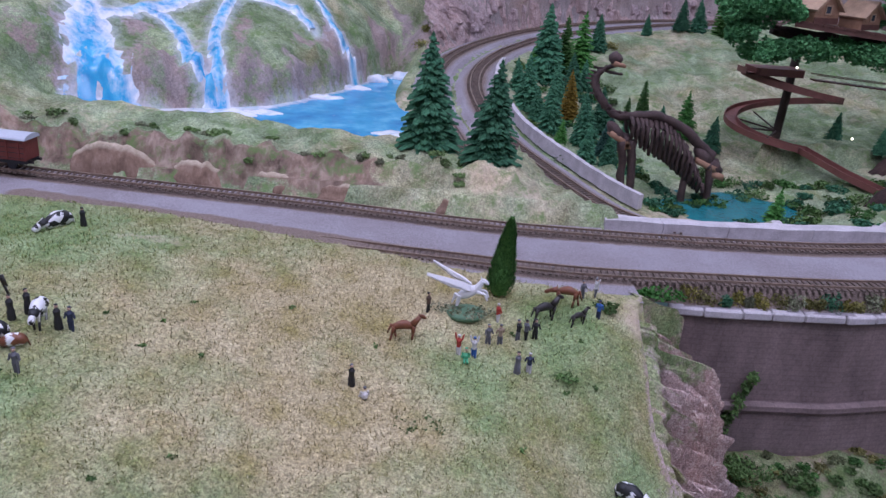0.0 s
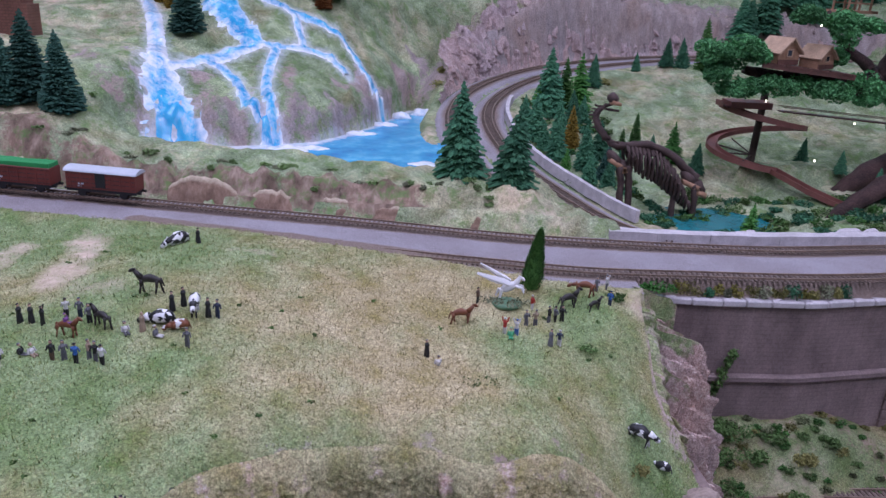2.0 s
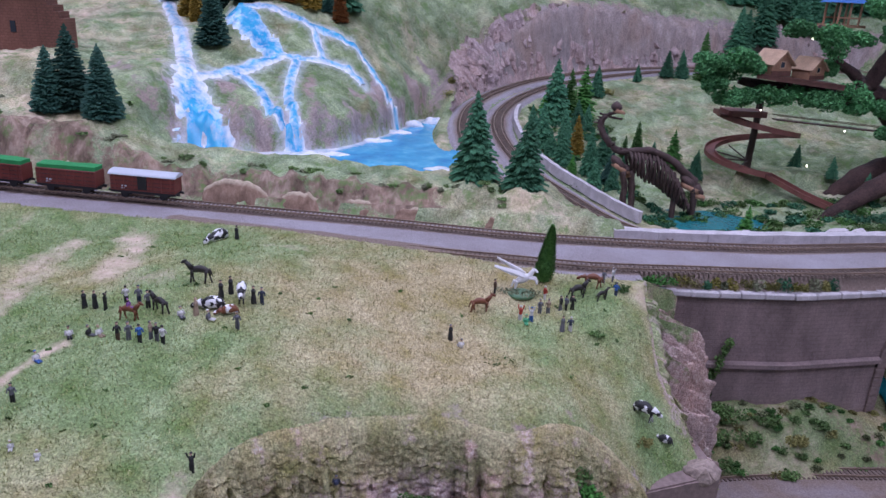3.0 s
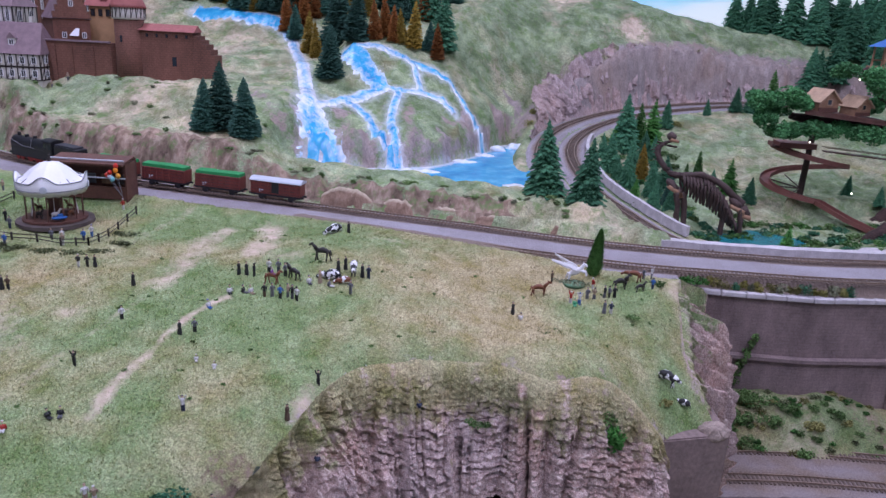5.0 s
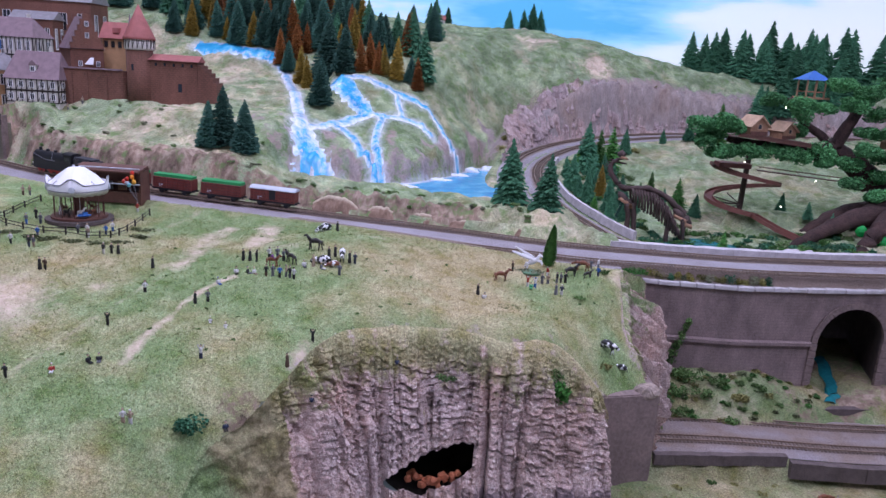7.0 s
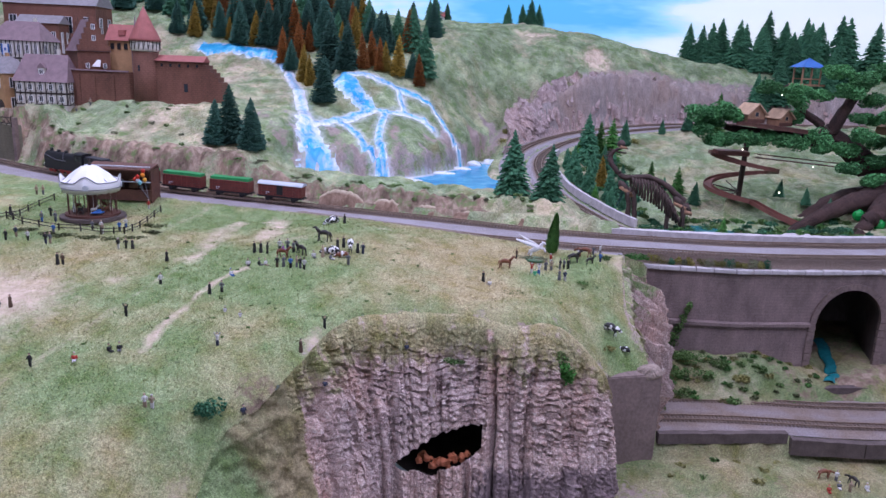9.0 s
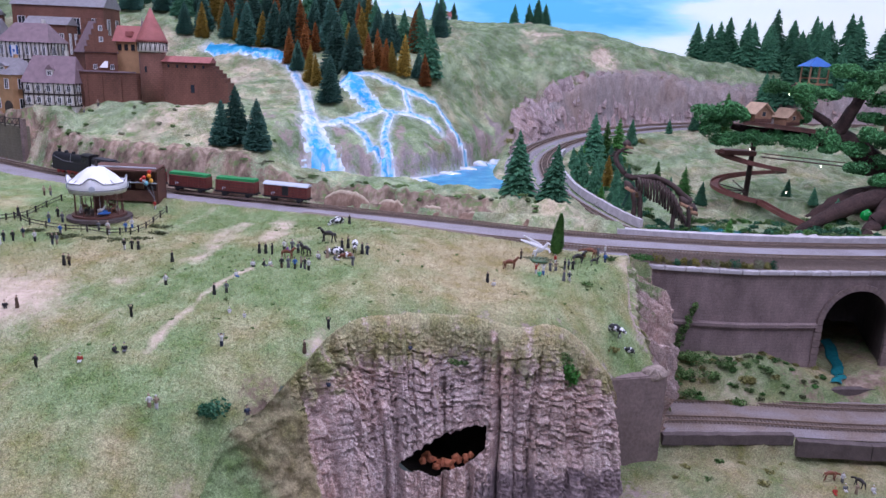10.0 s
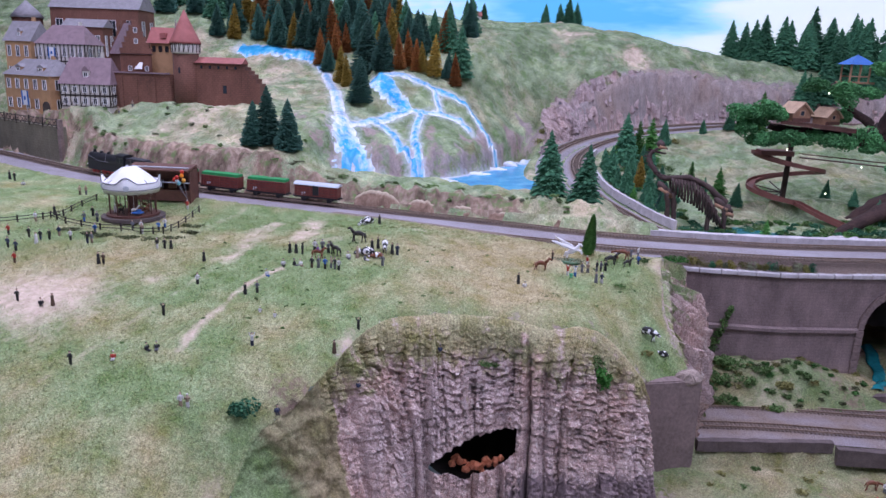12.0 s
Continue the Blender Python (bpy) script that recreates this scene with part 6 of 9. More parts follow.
def house(name, label, x, y, z, w, d, wall_h, roof_h, yaw, wall_mat, roof_mat, timber=False, dormers=1, lower_mat=None, windows=4, floors=2, arch=False, hip=0.0):
    thing = tagged(empty(name, pose(x, y, z, 0, 0, yaw)), label, "house")
    bm = bmesh.new()
    box(bm, 0, 0, wall_h / 2 - 0.02, w, d, wall_h + 0.04)
    part("wall", bm, wall_mat, thing)
    bm = bmesh.new()
    gable(bm, -w / 2, w / 2, -d / 2, d / 2, wall_h, roof_h, 0.005, 0, hip)
    roof = part("roof", bm, roof_mat, thing)
    for s in range(floors):
        zc = wall_h * (s + 0.55) / floors
        for k in range(windows):
            xc = -w / 2 + w * (k + 0.5) / windows
            if arch and s == 0 and k == windows - 1:
                continue
            window(thing, (xc, -d / 2 - 0.001, zc), w / windows * 0.4, wall_h / floors * 0.5)
            if k < 2:
                window(thing, (w / 2 + 0.001, -d / 4 + d / 2 * k, zc), d * 0.16, wall_h / floors * 0.5, 90)
    if timber:
        bm = bmesh.new()
        for s in range(floors):
            timber_beams(bm, -w / 2, w / 2, wall_h * s / floors + 0.002, wall_h * (s + 1) / floors, -d / 2 - 0.0008, windows * 2)
        part("timber_frame", bm, TIMBER, thing, "dark timber framing")
        bm = bmesh.new()
        rot = Matrix.Rotation(radians(90), 4, "Z")
        for s in range(floors):
            timber_beams(bm, -d / 2, d / 2, wall_h * s / floors + 0.002, wall_h * (s + 1) / floors, -w / 2 - 0.0008, 6)
        bmesh.ops.transform(bm, matrix=rot, verts=bm.verts)
        part("timber_frame", bm, TIMBER, thing, "dark timber framing")
    for k in range(dormers):
        xc = -w / 2 + w * (k + 0.5) / dormers
        bm = bmesh.new()
        box(bm, xc, -d * 0.28, wall_h + roof_h * 0.34, w * 0.13, d * 0.2, roof_h * 0.3)
        dm = part("dormer", bm, wall_mat, thing)
        bm = bmesh.new()
        m = Matrix.Translation((xc, -d * 0.28, 0)) @ Matrix.Rotation(radians(90), 4, "Z")
        gable(bm, -d * 0.11, d * 0.11, -w * 0.08, w * 0.08, wall_h + roof_h * 0.49, roof_h * 0.2, 0.001)
        bmesh.ops.transform(bm, matrix=m, verts=bm.verts)
        part("dormer_roof", bm, roof_mat, dm)
        window(dm, (xc, -d * 0.385, wall_h + roof_h * 0.36), w * 0.08, roof_h * 0.17)
    bm = bmesh.new()
    box(bm, w * 0.22, d * 0.08, wall_h + roof_h * 0.95, 0.008, 0.008, roof_h * 0.5)
    part("chimney", bm, wall_mat, roof)
    if arch:
        # no opening is cut: a dark panel paints the gateway's shade
        bm = bmesh.new()
        xc = w / 2 - w / windows * 0.5
        prism(bm, [(xc + 0.016 * math.cos(a), 0.016 * math.sin(a)) for a in steps(0, math.pi, 0.3)] + [(xc - 0.016, -0.022), (xc + 0.016, -0.022)], 0, 0.002)
        bmesh.ops.transform(bm, matrix=Matrix.Translation((0, -d / 2 - 0.0005, 0.022)) @ Matrix.Rotation(radians(90), 4, "X"), verts=bm.verts)
        part("archway", bm, HOLLOWSHADE, thing, "round-arched dark panel for the shaded gateway")
    return thing


house("half_timbered_house", "half-timbered house with a mauve hipped roof and dormer", -1.288, 1.215, 0.392, 0.135, 0.1, 0.062, 0.072, 8, PLASTERW, ROOFMAUVE, True, 1, None, 5, 2, hip=0.015)
house("town_house", "ochre town house with arched gateway and dormers", -1.465, 1.25, 0.364, 0.2, 0.1, 0.107, 0.045, -20, OCHRE, ROOFGREY, False, 2, None, 5, 2, True, hip=0.03)
house("half_timbered_house", "half-timbered house with a big grey-mauve roof", -1.445, 1.36, 0.46, 0.145, 0.11, 0.1, 0.055, 5, PLASTERW, ROOFMAUVE, True, 0, None, 6, 2, hip=0.03)
house("brown_hall", "dark brown hall with a pale slate roof", -1.53, 1.68, 0.5, 0.29, 0.14, 0.18, 0.06, 8, CASTLE, ROOFGREY, False, 0, None, 5, 1)
house("brown_hall", "dark brown hall with a pale slate roof", -1.52, 1.57, 0.49, 0.13, 0.07, 0.128, 0.026, 6, CASTLE, ROOFGREY, False, 0, None, 4, 1)
house("town_house", "small ochre house with a grey roof", -1.61, 1.4, 0.44, 0.09, 0.09, 0.125, 0.06, -5, OCHRE, ROOFGREY, False, 1, None, 3, 2)
house("outhouse", "small grey-roofed brick outhouse beside the castle", -1.255, 1.34, 0.44, 0.05, 0.04, 0.078, 0.014, 10, CASTLE, ROOFGREY, False, 0, None, 2, 1)
house("cottage", "small pink-roofed cottage on the hilltop", -0.335, 2.44, 0.72, 0.045, 0.03, 0.018, 0.02, 10, PLASTERW, ROOFRED, False, 0, None, 2, 1)


def banner(x, y, z, w, h, yaw):
    thing = tagged(empty("town_banner", pose(x, y, z, 0, 0, yaw)), "white cloth banner with blue edges on a thin pole", "banner")
    bm = bmesh.new()
    rod(bm, (0, 0, -h * 1.3), (0, 0, h * 0.55), 0.0012, None, 6)
    part("pole", bm, GREYROOF, thing)
    verts = [(w * (i / 4 - 0.5), -0.002 + 0.0015 * math.sin(i * 1.7 + k), h * (0.5 - k / 4)) for k in range(5) for i in range(5)]
    faces = [[k * 5 + i, k * 5 + i + 1, k * 5 + i + 6, k * 5 + i + 5] for k in range(4) for i in range(4)]
    cloth = sheet("cloth", verts, faces, {}, WHITEPAINT, "", "white cloth", "", True, thing)
    bm = bmesh.new()
    for sx in (-1, 1):
        box(bm, sx * w * 0.5, -0.003, 0, w * 0.16, 0.002, h)
    box(bm, 0, -0.004, 0, w * 0.3, 0.001, h * 0.25)
    part("blue_stripe", bm, BLUEROOF, cloth)
    return thing


banner(-1.47, 1.178, 0.41, 0.022, 0.04, -15)
banner(-1.455, 1.288, 0.535, 0.018, 0.03, 5)


def castle():
    thing = tagged(empty("castle", pose(0, 0, 0)), "red-brown brick castle with round tower and stepped gable", "castle")
    z0 = 0.37
    bm = bmesh.new()
    prism(bm, [(-1.255, 1.235), (-1.225, 1.215), (-1.07, 1.24), (-1.05, 1.275), (-1.24, 1.27)], z0, 0.487)
    curtain = part("curtain_wall", bm, CASTLE, thing)
    for cx in (-1.205, -1.165, -1.115):
        bm = bmesh.new()
        box(bm, cx, 1.2215 + (cx + 1.2) * 0.16, 0.435, 0.012, 0.012, 0.085, pose(0, 0, 0))
        part("buttress", bm, CASTLE, curtain)
    bm = bmesh.new()
    prism(bm, [(-1.255, 1.232), (-1.225, 1.211), (-1.07, 1.236), (-1.072, 1.246), (-1.223, 1.222), (-1.25, 1.24)], 0.487, 0.491)
    part("wall_cap", bm, ROOFMAUVE, curtain)
    # round tower
    tx, ty = -1.03, 1.262
    bm = bmesh.new()
    lathe(bm, [(0.036, z0), (0.035, 0.46), (0.034, 0.545)], 24, (tx, ty, 0))
    tower = part("tower", bm, CASTLE, thing, "round brick tower", True)
    bm = bmesh.new()
    lathe(bm, [(0.036, 0.545), (0.039, 0.549), (0.039, 0.574), (0.036, 0.576)], 24, (tx, ty, 0))
    part("tower_gallery", bm, PLASTERW, tower, "half-timbered gallery", True)
    bm = bmesh.new()
    for k in range(20):
        a = 6.283 * k / 20
        p = Vector((tx + 0.0395 * math.cos(a), ty + 0.0395 * math.sin(a), 0))
        q = Vector((tx + 0.0395 * math.cos(a + 0.16), ty + 0.0395 * math.sin(a + 0.16), 0))
        rod(bm, p + Vector((0, 0, 0.549)), p + Vector((0, 0, 0.574)), 0.0011, None, 4)
        rod(bm, p + Vector((0, 0, 0.549)), q + Vector((0, 0, 0.574)), 0.0008, None, 4)
    part("gallery_timber", bm, TIMBER, tower)
    bm = bmesh.new()
    lathe(bm, [(0.043, 0.572), (0.04, 0.58), (0.02, 0.622), (0.0005, 0.664)], 28, (tx, ty, 0))
    part("tower_roof", bm, ROOFRED, tower, "red conical tile roof", True)
    bm = bmesh.new()
    box(bm, tx - 0.004, ty - 0.034, 0.5, 0.005, 0.004, 0.016)
    part("arrow_slit", bm, GLASSDARK, tower)
    # thin spire behind
    bm = bmesh.new()
    lathe(bm, [(0.014, 0.44), (0.014, 0.55), (0.012, 0.56), (0.0005, 0.64)], 12, (-1.085, 1.32, 0))
    part("spire", bm, ROOFMAUVE, thing)
    # wing with a red roof and a broken end
    bm = bmesh.new()
    prism(bm, [(-1.0, 1.25), (-0.87, 1.262), (-0.87, 1.31), (-1.0, 1.3)], z0, 0.522)
    wing = part("east_wing", bm, CASTLE, thing)
    bm = bmesh.new()
    m = pose(-0.935, 1.28, 0.522, 0, 0, 5)
    gable(bm, -0.066, 0.066, -0.028, 0.028, 0, 0.016, 0.003)
    bmesh.ops.transform(bm, matrix=m, verts=bm.verts)
    part("wing_roof", bm, ROOFRED, wing)
    for k in range(5):
        bm = bmesh.new()
        box(bm, -0.98 + 0.024 * k, 1.2495 + 0.0022 * k, 0.511, 0.005, 0.003, 0.008)
        part("slit_window", bm, GLASSDARK, wing)
    bm = bmesh.new()
    prism(bm, [(-0.922, 1.2555), (-0.912, 1.2565), (-0.912, 1.26), (-0.922, 1.259)], 0.44, 0.462)
    part("wing_door", bm, GLASSDARK, wing)
    bm = bmesh.new()
    for k, h in enumerate((0.514, 0.505, 0.495, 0.483, 0.47)):
        box(bm, -0.864 + 0.0105 * k, 1.285, (z0 + h) / 2, 0.0107, 0.046, h - z0)
    part("ruined_end", bm, CASTLE, thing, "stepped ruined brick end wall")
    # gabled hall
    hall_m = pose(-1.207, 1.295, 0, 0, 0, 44)
    bm = bmesh.new()
    box(bm, 0, 0.03, 0.45, 0.085, 0.12, 0.18, hall_m)
    keep = part("keep", bm, CASTLE, thing, "tall gabled brick hall")
    for k in range(6):
        for yy in (-0.03, 0.09):
            bm = bmesh.new()
            box(bm, 0, yy, 0.548 + 0.0155 * k, 0.085 - 0.0142 * k, 0.012, 0.0155, hall_m)
            part("gable_step", bm, CASTLE, keep)
    bm = bmesh.new()
    gable(bm, -0.058, 0.058, -0.0425, 0.0425, 0.538, 0.088, 0.004)
    bmesh.ops.transform(bm, matrix=hall_m @ Matrix.Translation((0, 0.03, 0)) @ Matrix.Rotation(radians(90), 4, "Z"), verts=bm.verts)
    part("keep_roof", bm, ROOFMAUVE, keep)
    for wx, wz in ((-0.02, 0.5), (0.0, 0.575), (0.025, 0.5), (0.0, 0.605)):
        c = hall_m @ Vector((wx, -0.037, wz))
        window(keep, tuple(c), 0.009, 0.013, 44)
    # pink-roofed range behind the yard
    bm = bmesh.new()
    box(bm, -1.135, 1.36, 0.495, 0.08, 0.05, 0.154)
    back = part("back_range", bm, OCHRE, thing)
    bm = bmesh.new()
    gable(bm, -1.18, -1.092, 1.33, 1.39, 0.572, 0.045, 0.003)
    part("range_roof", bm, ROOFRED, back, "pink tiled roof with a dormer")
    for k in range(4):
        window(back, (-1.164 + 0.02 * k, 1.334, 0.556), 0.009, 0.016, 0, TIMBER)
    bm = bmesh.new()
    box(bm, -1.135, 1.343, 0.594, 0.018, 0.02, 0.014)
    part("dormer", bm, ROOFRED, back)
    # open hatch that shines white
    bm = bmesh.new()
    box(bm, 0, 0, 0, 0.022, 0.002, 0.02, pose(-1.182, 1.275, 0.507, -25, 0, 12))
    part("white_panel", bm, WHITEPAINT, thing, "small white tilted panel")
    return thing


castle()


def turret():
    thing = tagged(empty("round_turret", pose(-1.725, 1.56, 0.5)), "round brown brick turret with a grey cone roof", "turret")
    bm = bmesh.new()
    lathe(bm, [(0.045, -0.06), (0.045, 0.145)], 20)
    part("wall", bm, CASTLE, thing, "", True)
    bm = bmesh.new()
    lathe(bm, [(0.052, 0.142), (0.034, 0.165), (0.0005, 0.198)], 20)
    part("roof", bm, ROOFGREY, thing, "grey slate cone roof", True)
    for k in range(6):
        a = -1.57 + 0.5 * (k - 2.5)
        window(thing, (0.0455 * math.cos(a), 0.0455 * math.sin(a), 0.11), 0.01, 0.024, math.degrees(a) + 90)


turret()


def bridge_wall():
    thing = tagged(empty("quay_wall"), "mossy stone wall with dark iron railing below the town", "wall", kind="structure")
    pts = curve_points([(-1.95, 1.39, 0), (-1.65, 1.24, 0), (-1.47, 1.145, 0), (-1.3, 1.06, 0)], 24)
    verts, faces = [], []
    for p in pts:
        verts += [(p.x, p.y, 0.23), (p.x, p.y, 0.345), (p.x + 0.012, p.y + 0.02, 0.345), (p.x + 0.012, p.y + 0.02, 0.23)]
    for i in range(len(pts) - 1):
        for k in range(3):
            faces.append([4 * i + k, 4 * i + k + 1, 4 * i + k + 5, 4 * i + k + 4])
    faces += [[4 * len(pts) - 4 + k for k in range(4)]]
    sheet("wall_body", verts, faces, {}, QUAY, "", "", "", False, thing)
    bm = bmesh.new()
    for a, b in zip(pts, pts[1:]):
        for z in (0.349, 0.364):
            rod(bm, a + Vector((0, 0, z)), b + Vector((0, 0, z)), 0.0011, None, 5)
        rod(bm, a + Vector((0, 0, 0.345)), b + Vector((0, 0, 0.364)), 0.0008, None, 4)
        rod(bm, a + Vector((0, 0, 0.364)), b + Vector((0, 0, 0.345)), 0.0008, None, 4)
    part("railing", bm, TIMBER, thing, "dark crossed iron railing")
    for p in pts[::3]:
        bm = bmesh.new()
        rod(bm, p + Vector((0, 0, 0.34)), p + Vector((0, 0, 0.368)), 0.0018, None, 6)
        part("railing_post", bm, TIMBER, thing)
    bm = bmesh.new()
    box(bm, -1.296, 1.066, 0.3, 0.008, 0.014, 0.13)
    part("end_pilaster", bm, PIERCARD, thing)


QUAY = masonry_material("mossy_quay_stone", (0.2, 0.18, 0.13), 0.016, 0.007, 0.0006, 0.6)
bridge_wall()


def carousel(x, y):
    z = meadow_at(x, y)
    thing = tagged(empty("carousel", pose(x, y, z, 0, 0, 20) @ Matrix.Diagonal((0.79, 0.79, 0.8, 1))), "fairground carousel with a white scalloped canopy and horses", "carousel")
    bm = bmesh.new()
    lathe(bm, [(0.077, -0.006), (0.077, 0.002), (0.072, 0.002)], 40)
    part("plinth", bm, KERBDARK, thing)
    bm = bmesh.new()
    lathe(bm, [(0.064, 0.003), (0.064, 0.0075), (0.06, 0.008)], 36)
    part("platform", bm, BROWNWOOD, thing, "dark brown round platform")
    # canopy of gores with a raised scalloped rim
    verts, faces, seg = [], [], 64
    for r, zz in ((0.0, 0.126), (0.02, 0.122), (0.043, 0.106), (0.055, 0.094), (0.064, 0.088)):
        for i in range(seg):
            a = 6.283 * i / seg
            sag = 0.004 * abs(math.sin(a * 4)) * (r / 0.064)
            verts.append((r * math.cos(a), r * math.sin(a), zz - sag))
    for q in range(4):
        for i in range(seg):
            faces.append([q * seg + i, q * seg + (i + 1) % seg, (q + 1) * seg + (i + 1) % seg, (q + 1) * seg + i])
    canopy = sheet("canopy", verts, faces, {}, WHITEPAINT, "", "white segmented canopy", "", True, thing)
    verts, faces = [], []
    for i in range(seg):
        a = 6.283 * i / seg
        up = 0.088 + 0.016 * max(0.0, math.cos(a * 4)) ** 1.5
        low = 0.064 - 0.003 * abs(math.sin(a * 12))
        for r, zz in ((0.066, low), (0.0685, low + 0.012), (0.069, up), (0.067, up), (0.065, low + 0.004)):
            verts.append((r * math.cos(a), r * math.sin(a), zz))
    for i in range(seg):
        for k in range(5):
            faces.append([i * 5 + k, ((i + 1) % seg) * 5 + k, ((i + 1) % seg) * 5 + (k + 1) % 5, i * 5 + (k + 1) % 5])
    rim = sheet("scalloped_rim", verts, faces, {}, WHITEPAINT, "", "white scalloped rim with grey trim", "", True, canopy)
    bm = bmesh.new()
    for i in range(seg):
        a, b = 6.283 * i / seg, 6.283 * (i + 1) / seg
        ua, ub = (0.0885 + 0.016 * max(0.0, math.cos(t * 4)) ** 1.5 for t in (a, b))
        rod(bm, (0.0695 * math.cos(a), 0.0695 * math.sin(a), ua), (0.0695 * math.cos(b), 0.0695 * math.sin(b), ub), 0.0011, None, 4)
        rod(bm, (0.0695 * math.cos(a), 0.0695 * math.sin(a), 0.073), (0.0695 * math.cos(b), 0.0695 * math.sin(b), 0.073), 0.001, None, 4)
    for k in range(8):
        a = 6.283 * k / 8
        rod(bm, (0.064 * math.cos(a), 0.064 * math.sin(a), 0.0885), (0.0, 0.0, 0.1268), 0.0011, None, 4)
    part("rim_trim", bm, GREYTRIM, canopy)
    for k in range(4):
        a = 6.283 * (k + 0.5) / 4 + 0.785
        bm = bmesh.new()
        m = Matrix.Translation((0.0705 * math.cos(a), 0.0705 * math.sin(a), 0.078)) @ Matrix.Rotation(a, 4, "Z") @ Matrix.Rotation(radians(90), 4, "Y")
        r_ = bmesh.ops.create_cone(bm, cap_ends=True, segments=20, radius1=0.0075, radius2=0.0068, depth=0.002)
        bmesh.ops.transform(bm, matrix=m, verts=r_["verts"])
        part("rim_medallion", bm, GREYROOF, canopy, "round pale medallion")
    bm = bmesh.new()
    lathe(bm, [(0.003, 0.12), (0.0045, 0.128), (0.002, 0.134), (0.003, 0.138), (0.0004, 0.143)], 10)
    part("finial", bm, TIMBER, canopy)
    bm = bmesh.new()
    lathe(bm, [(0.014, 0.008), (0.012, 0.03), (0.015, 0.066), (0.02, 0.09)], 14)
    part("centre_drum", bm, BROWNWOOD, thing, "dark brown mirror drum", True)
    for k in range(12):
        a = 6.283 * k / 12
        bm = bmesh.new()
        rod(bm, (0.056 * math.cos(a), 0.056 * math.sin(a), 0.007), (0.056 * math.cos(a), 0.056 * math.sin(a), 0.09), 0.0014, None, 6)
        part("pole", bm, BROWNWOOD, thing)
    for k, mat in enumerate((PLASTERW, HORSEBROWN, PLASTERW, HORSEBROWN, WHITEPAINT, HORSEDARK, PLASTERW, HORSEBROWN)):
        a = 6.283 * (k + 0.3) / 8
        bm = bmesh.new()
        m = Matrix.Translation((0.042 * math.cos(a), 0.042 * math.sin(a), 0.022)) @ Matrix.Rotation(a + 1.57, 4, "Z")
        blob(bm, (0, 0, 0), (0.008, 0.0032, 0.0042), 2)
        rod(bm, (0.006, 0, 0.002), (0.011, 0, 0.01), 0.0024, 0.0016, 6)
        blob(bm, (0.0125, 0, 0.0095), (0.0036, 0.0014, 0.0017), 1)
        for sx in (-0.005, 0.005):
            for sy in (-0.002, 0.002):
                rod(bm, (sx, sy, -0.002), (sx * 1.5, sy, -0.011), 0.0012, 0.0008, 5)
        rod(bm, (0, 0, 0.004), (0, 0, 0.05), 0.0006, None, 5)
        bmesh.ops.transform(bm, matrix=m, verts=bm.verts)
        part("carousel_horse", bm, mat, thing)
    bm = bmesh.new()
    m = Matrix.Translation((0.02, -0.05, 0.016)) @ Matrix.Rotation(0.4, 4, "Z")
    blob(bm, (0, 0, 0), (0.016, 0.007, 0.004), 2)
    box(bm, 0.002, 0, 0.005, 0.01, 0.009, 0.005)
    bmesh.ops.transform(bm, matrix=m, verts=bm.verts)
    part("gondola", bm, BLUEROOF, thing, "blue gondola car")


GREYTRIM = plain("grey_trim", (0.16, 0.16, 0.18), 0.5, 0, 0.1, 100, 0)
HORSEBROWN = plain("brown_horse_paint", (0.16, 0.06, 0.03), 0.5, 0, 0.25, 250, 0)
HORSEDARK = plain("dark_horse_paint", (0.03, 0.025, 0.024), 0.45, 0, 0.3, 250, 0)
carousel(-0.837, 0.622)


def stall():
    x, y = -0.845, 0.765
    z = meadow_at(x, y)
    thing = tagged(empty("fairground_stall", pose(x, y, z, 0, 0, 4) @ Matrix.Diagonal((0.9, 0.9, 0.9, 1))), "dark brown fairground stall with open front and pale trim", "stall")
    bm = bmesh.new()
    box(bm, 0, 0.022, 0.036, 0.15, 0.004, 0.085)
    part("back_panel", bm, BROWNWOOD, thing)
    for s in (-1, 1):
        bm = bmesh.new()
        box(bm, s * 0.073, 0.0, 0.034, 0.004, 0.05, 0.08)
        part("side_panel", bm, BROWNWOOD, thing)
    bm = bmesh.new()
    box(bm, 0, -0.004, 0.08, 0.155, 0.058, 0.004, pose(0, 0, 0, 8, 0, 0))
    part("roof_board", bm, BROWNWOOD, thing)
    bm = bmesh.new()
    box(bm, 0, -0.022, 0.012, 0.146, 0.004, 0.026)
    part("counter", bm, BROWNWOOD, thing)
    for zz in (0.046, 0.082):
        bm = bmesh.new()
        rod(bm, (-0.077, -0.034, zz), (0.077, -0.034, zz), 0.0016, None, 6)
        part("trim_rail", bm, GREYROOF, thing, "pale trim rail")
    for k in range(4):
        bm = bmesh.new()
        box(bm, -0.05 + 0.033 * k, 0.01, 0.034, 0.02, 0.004, 0.02)
        part("shelf_goods", bm, (WHITEPAINT, GREYTRIM, HUTWOOD, KERBDARK)[k], thing)


stall()


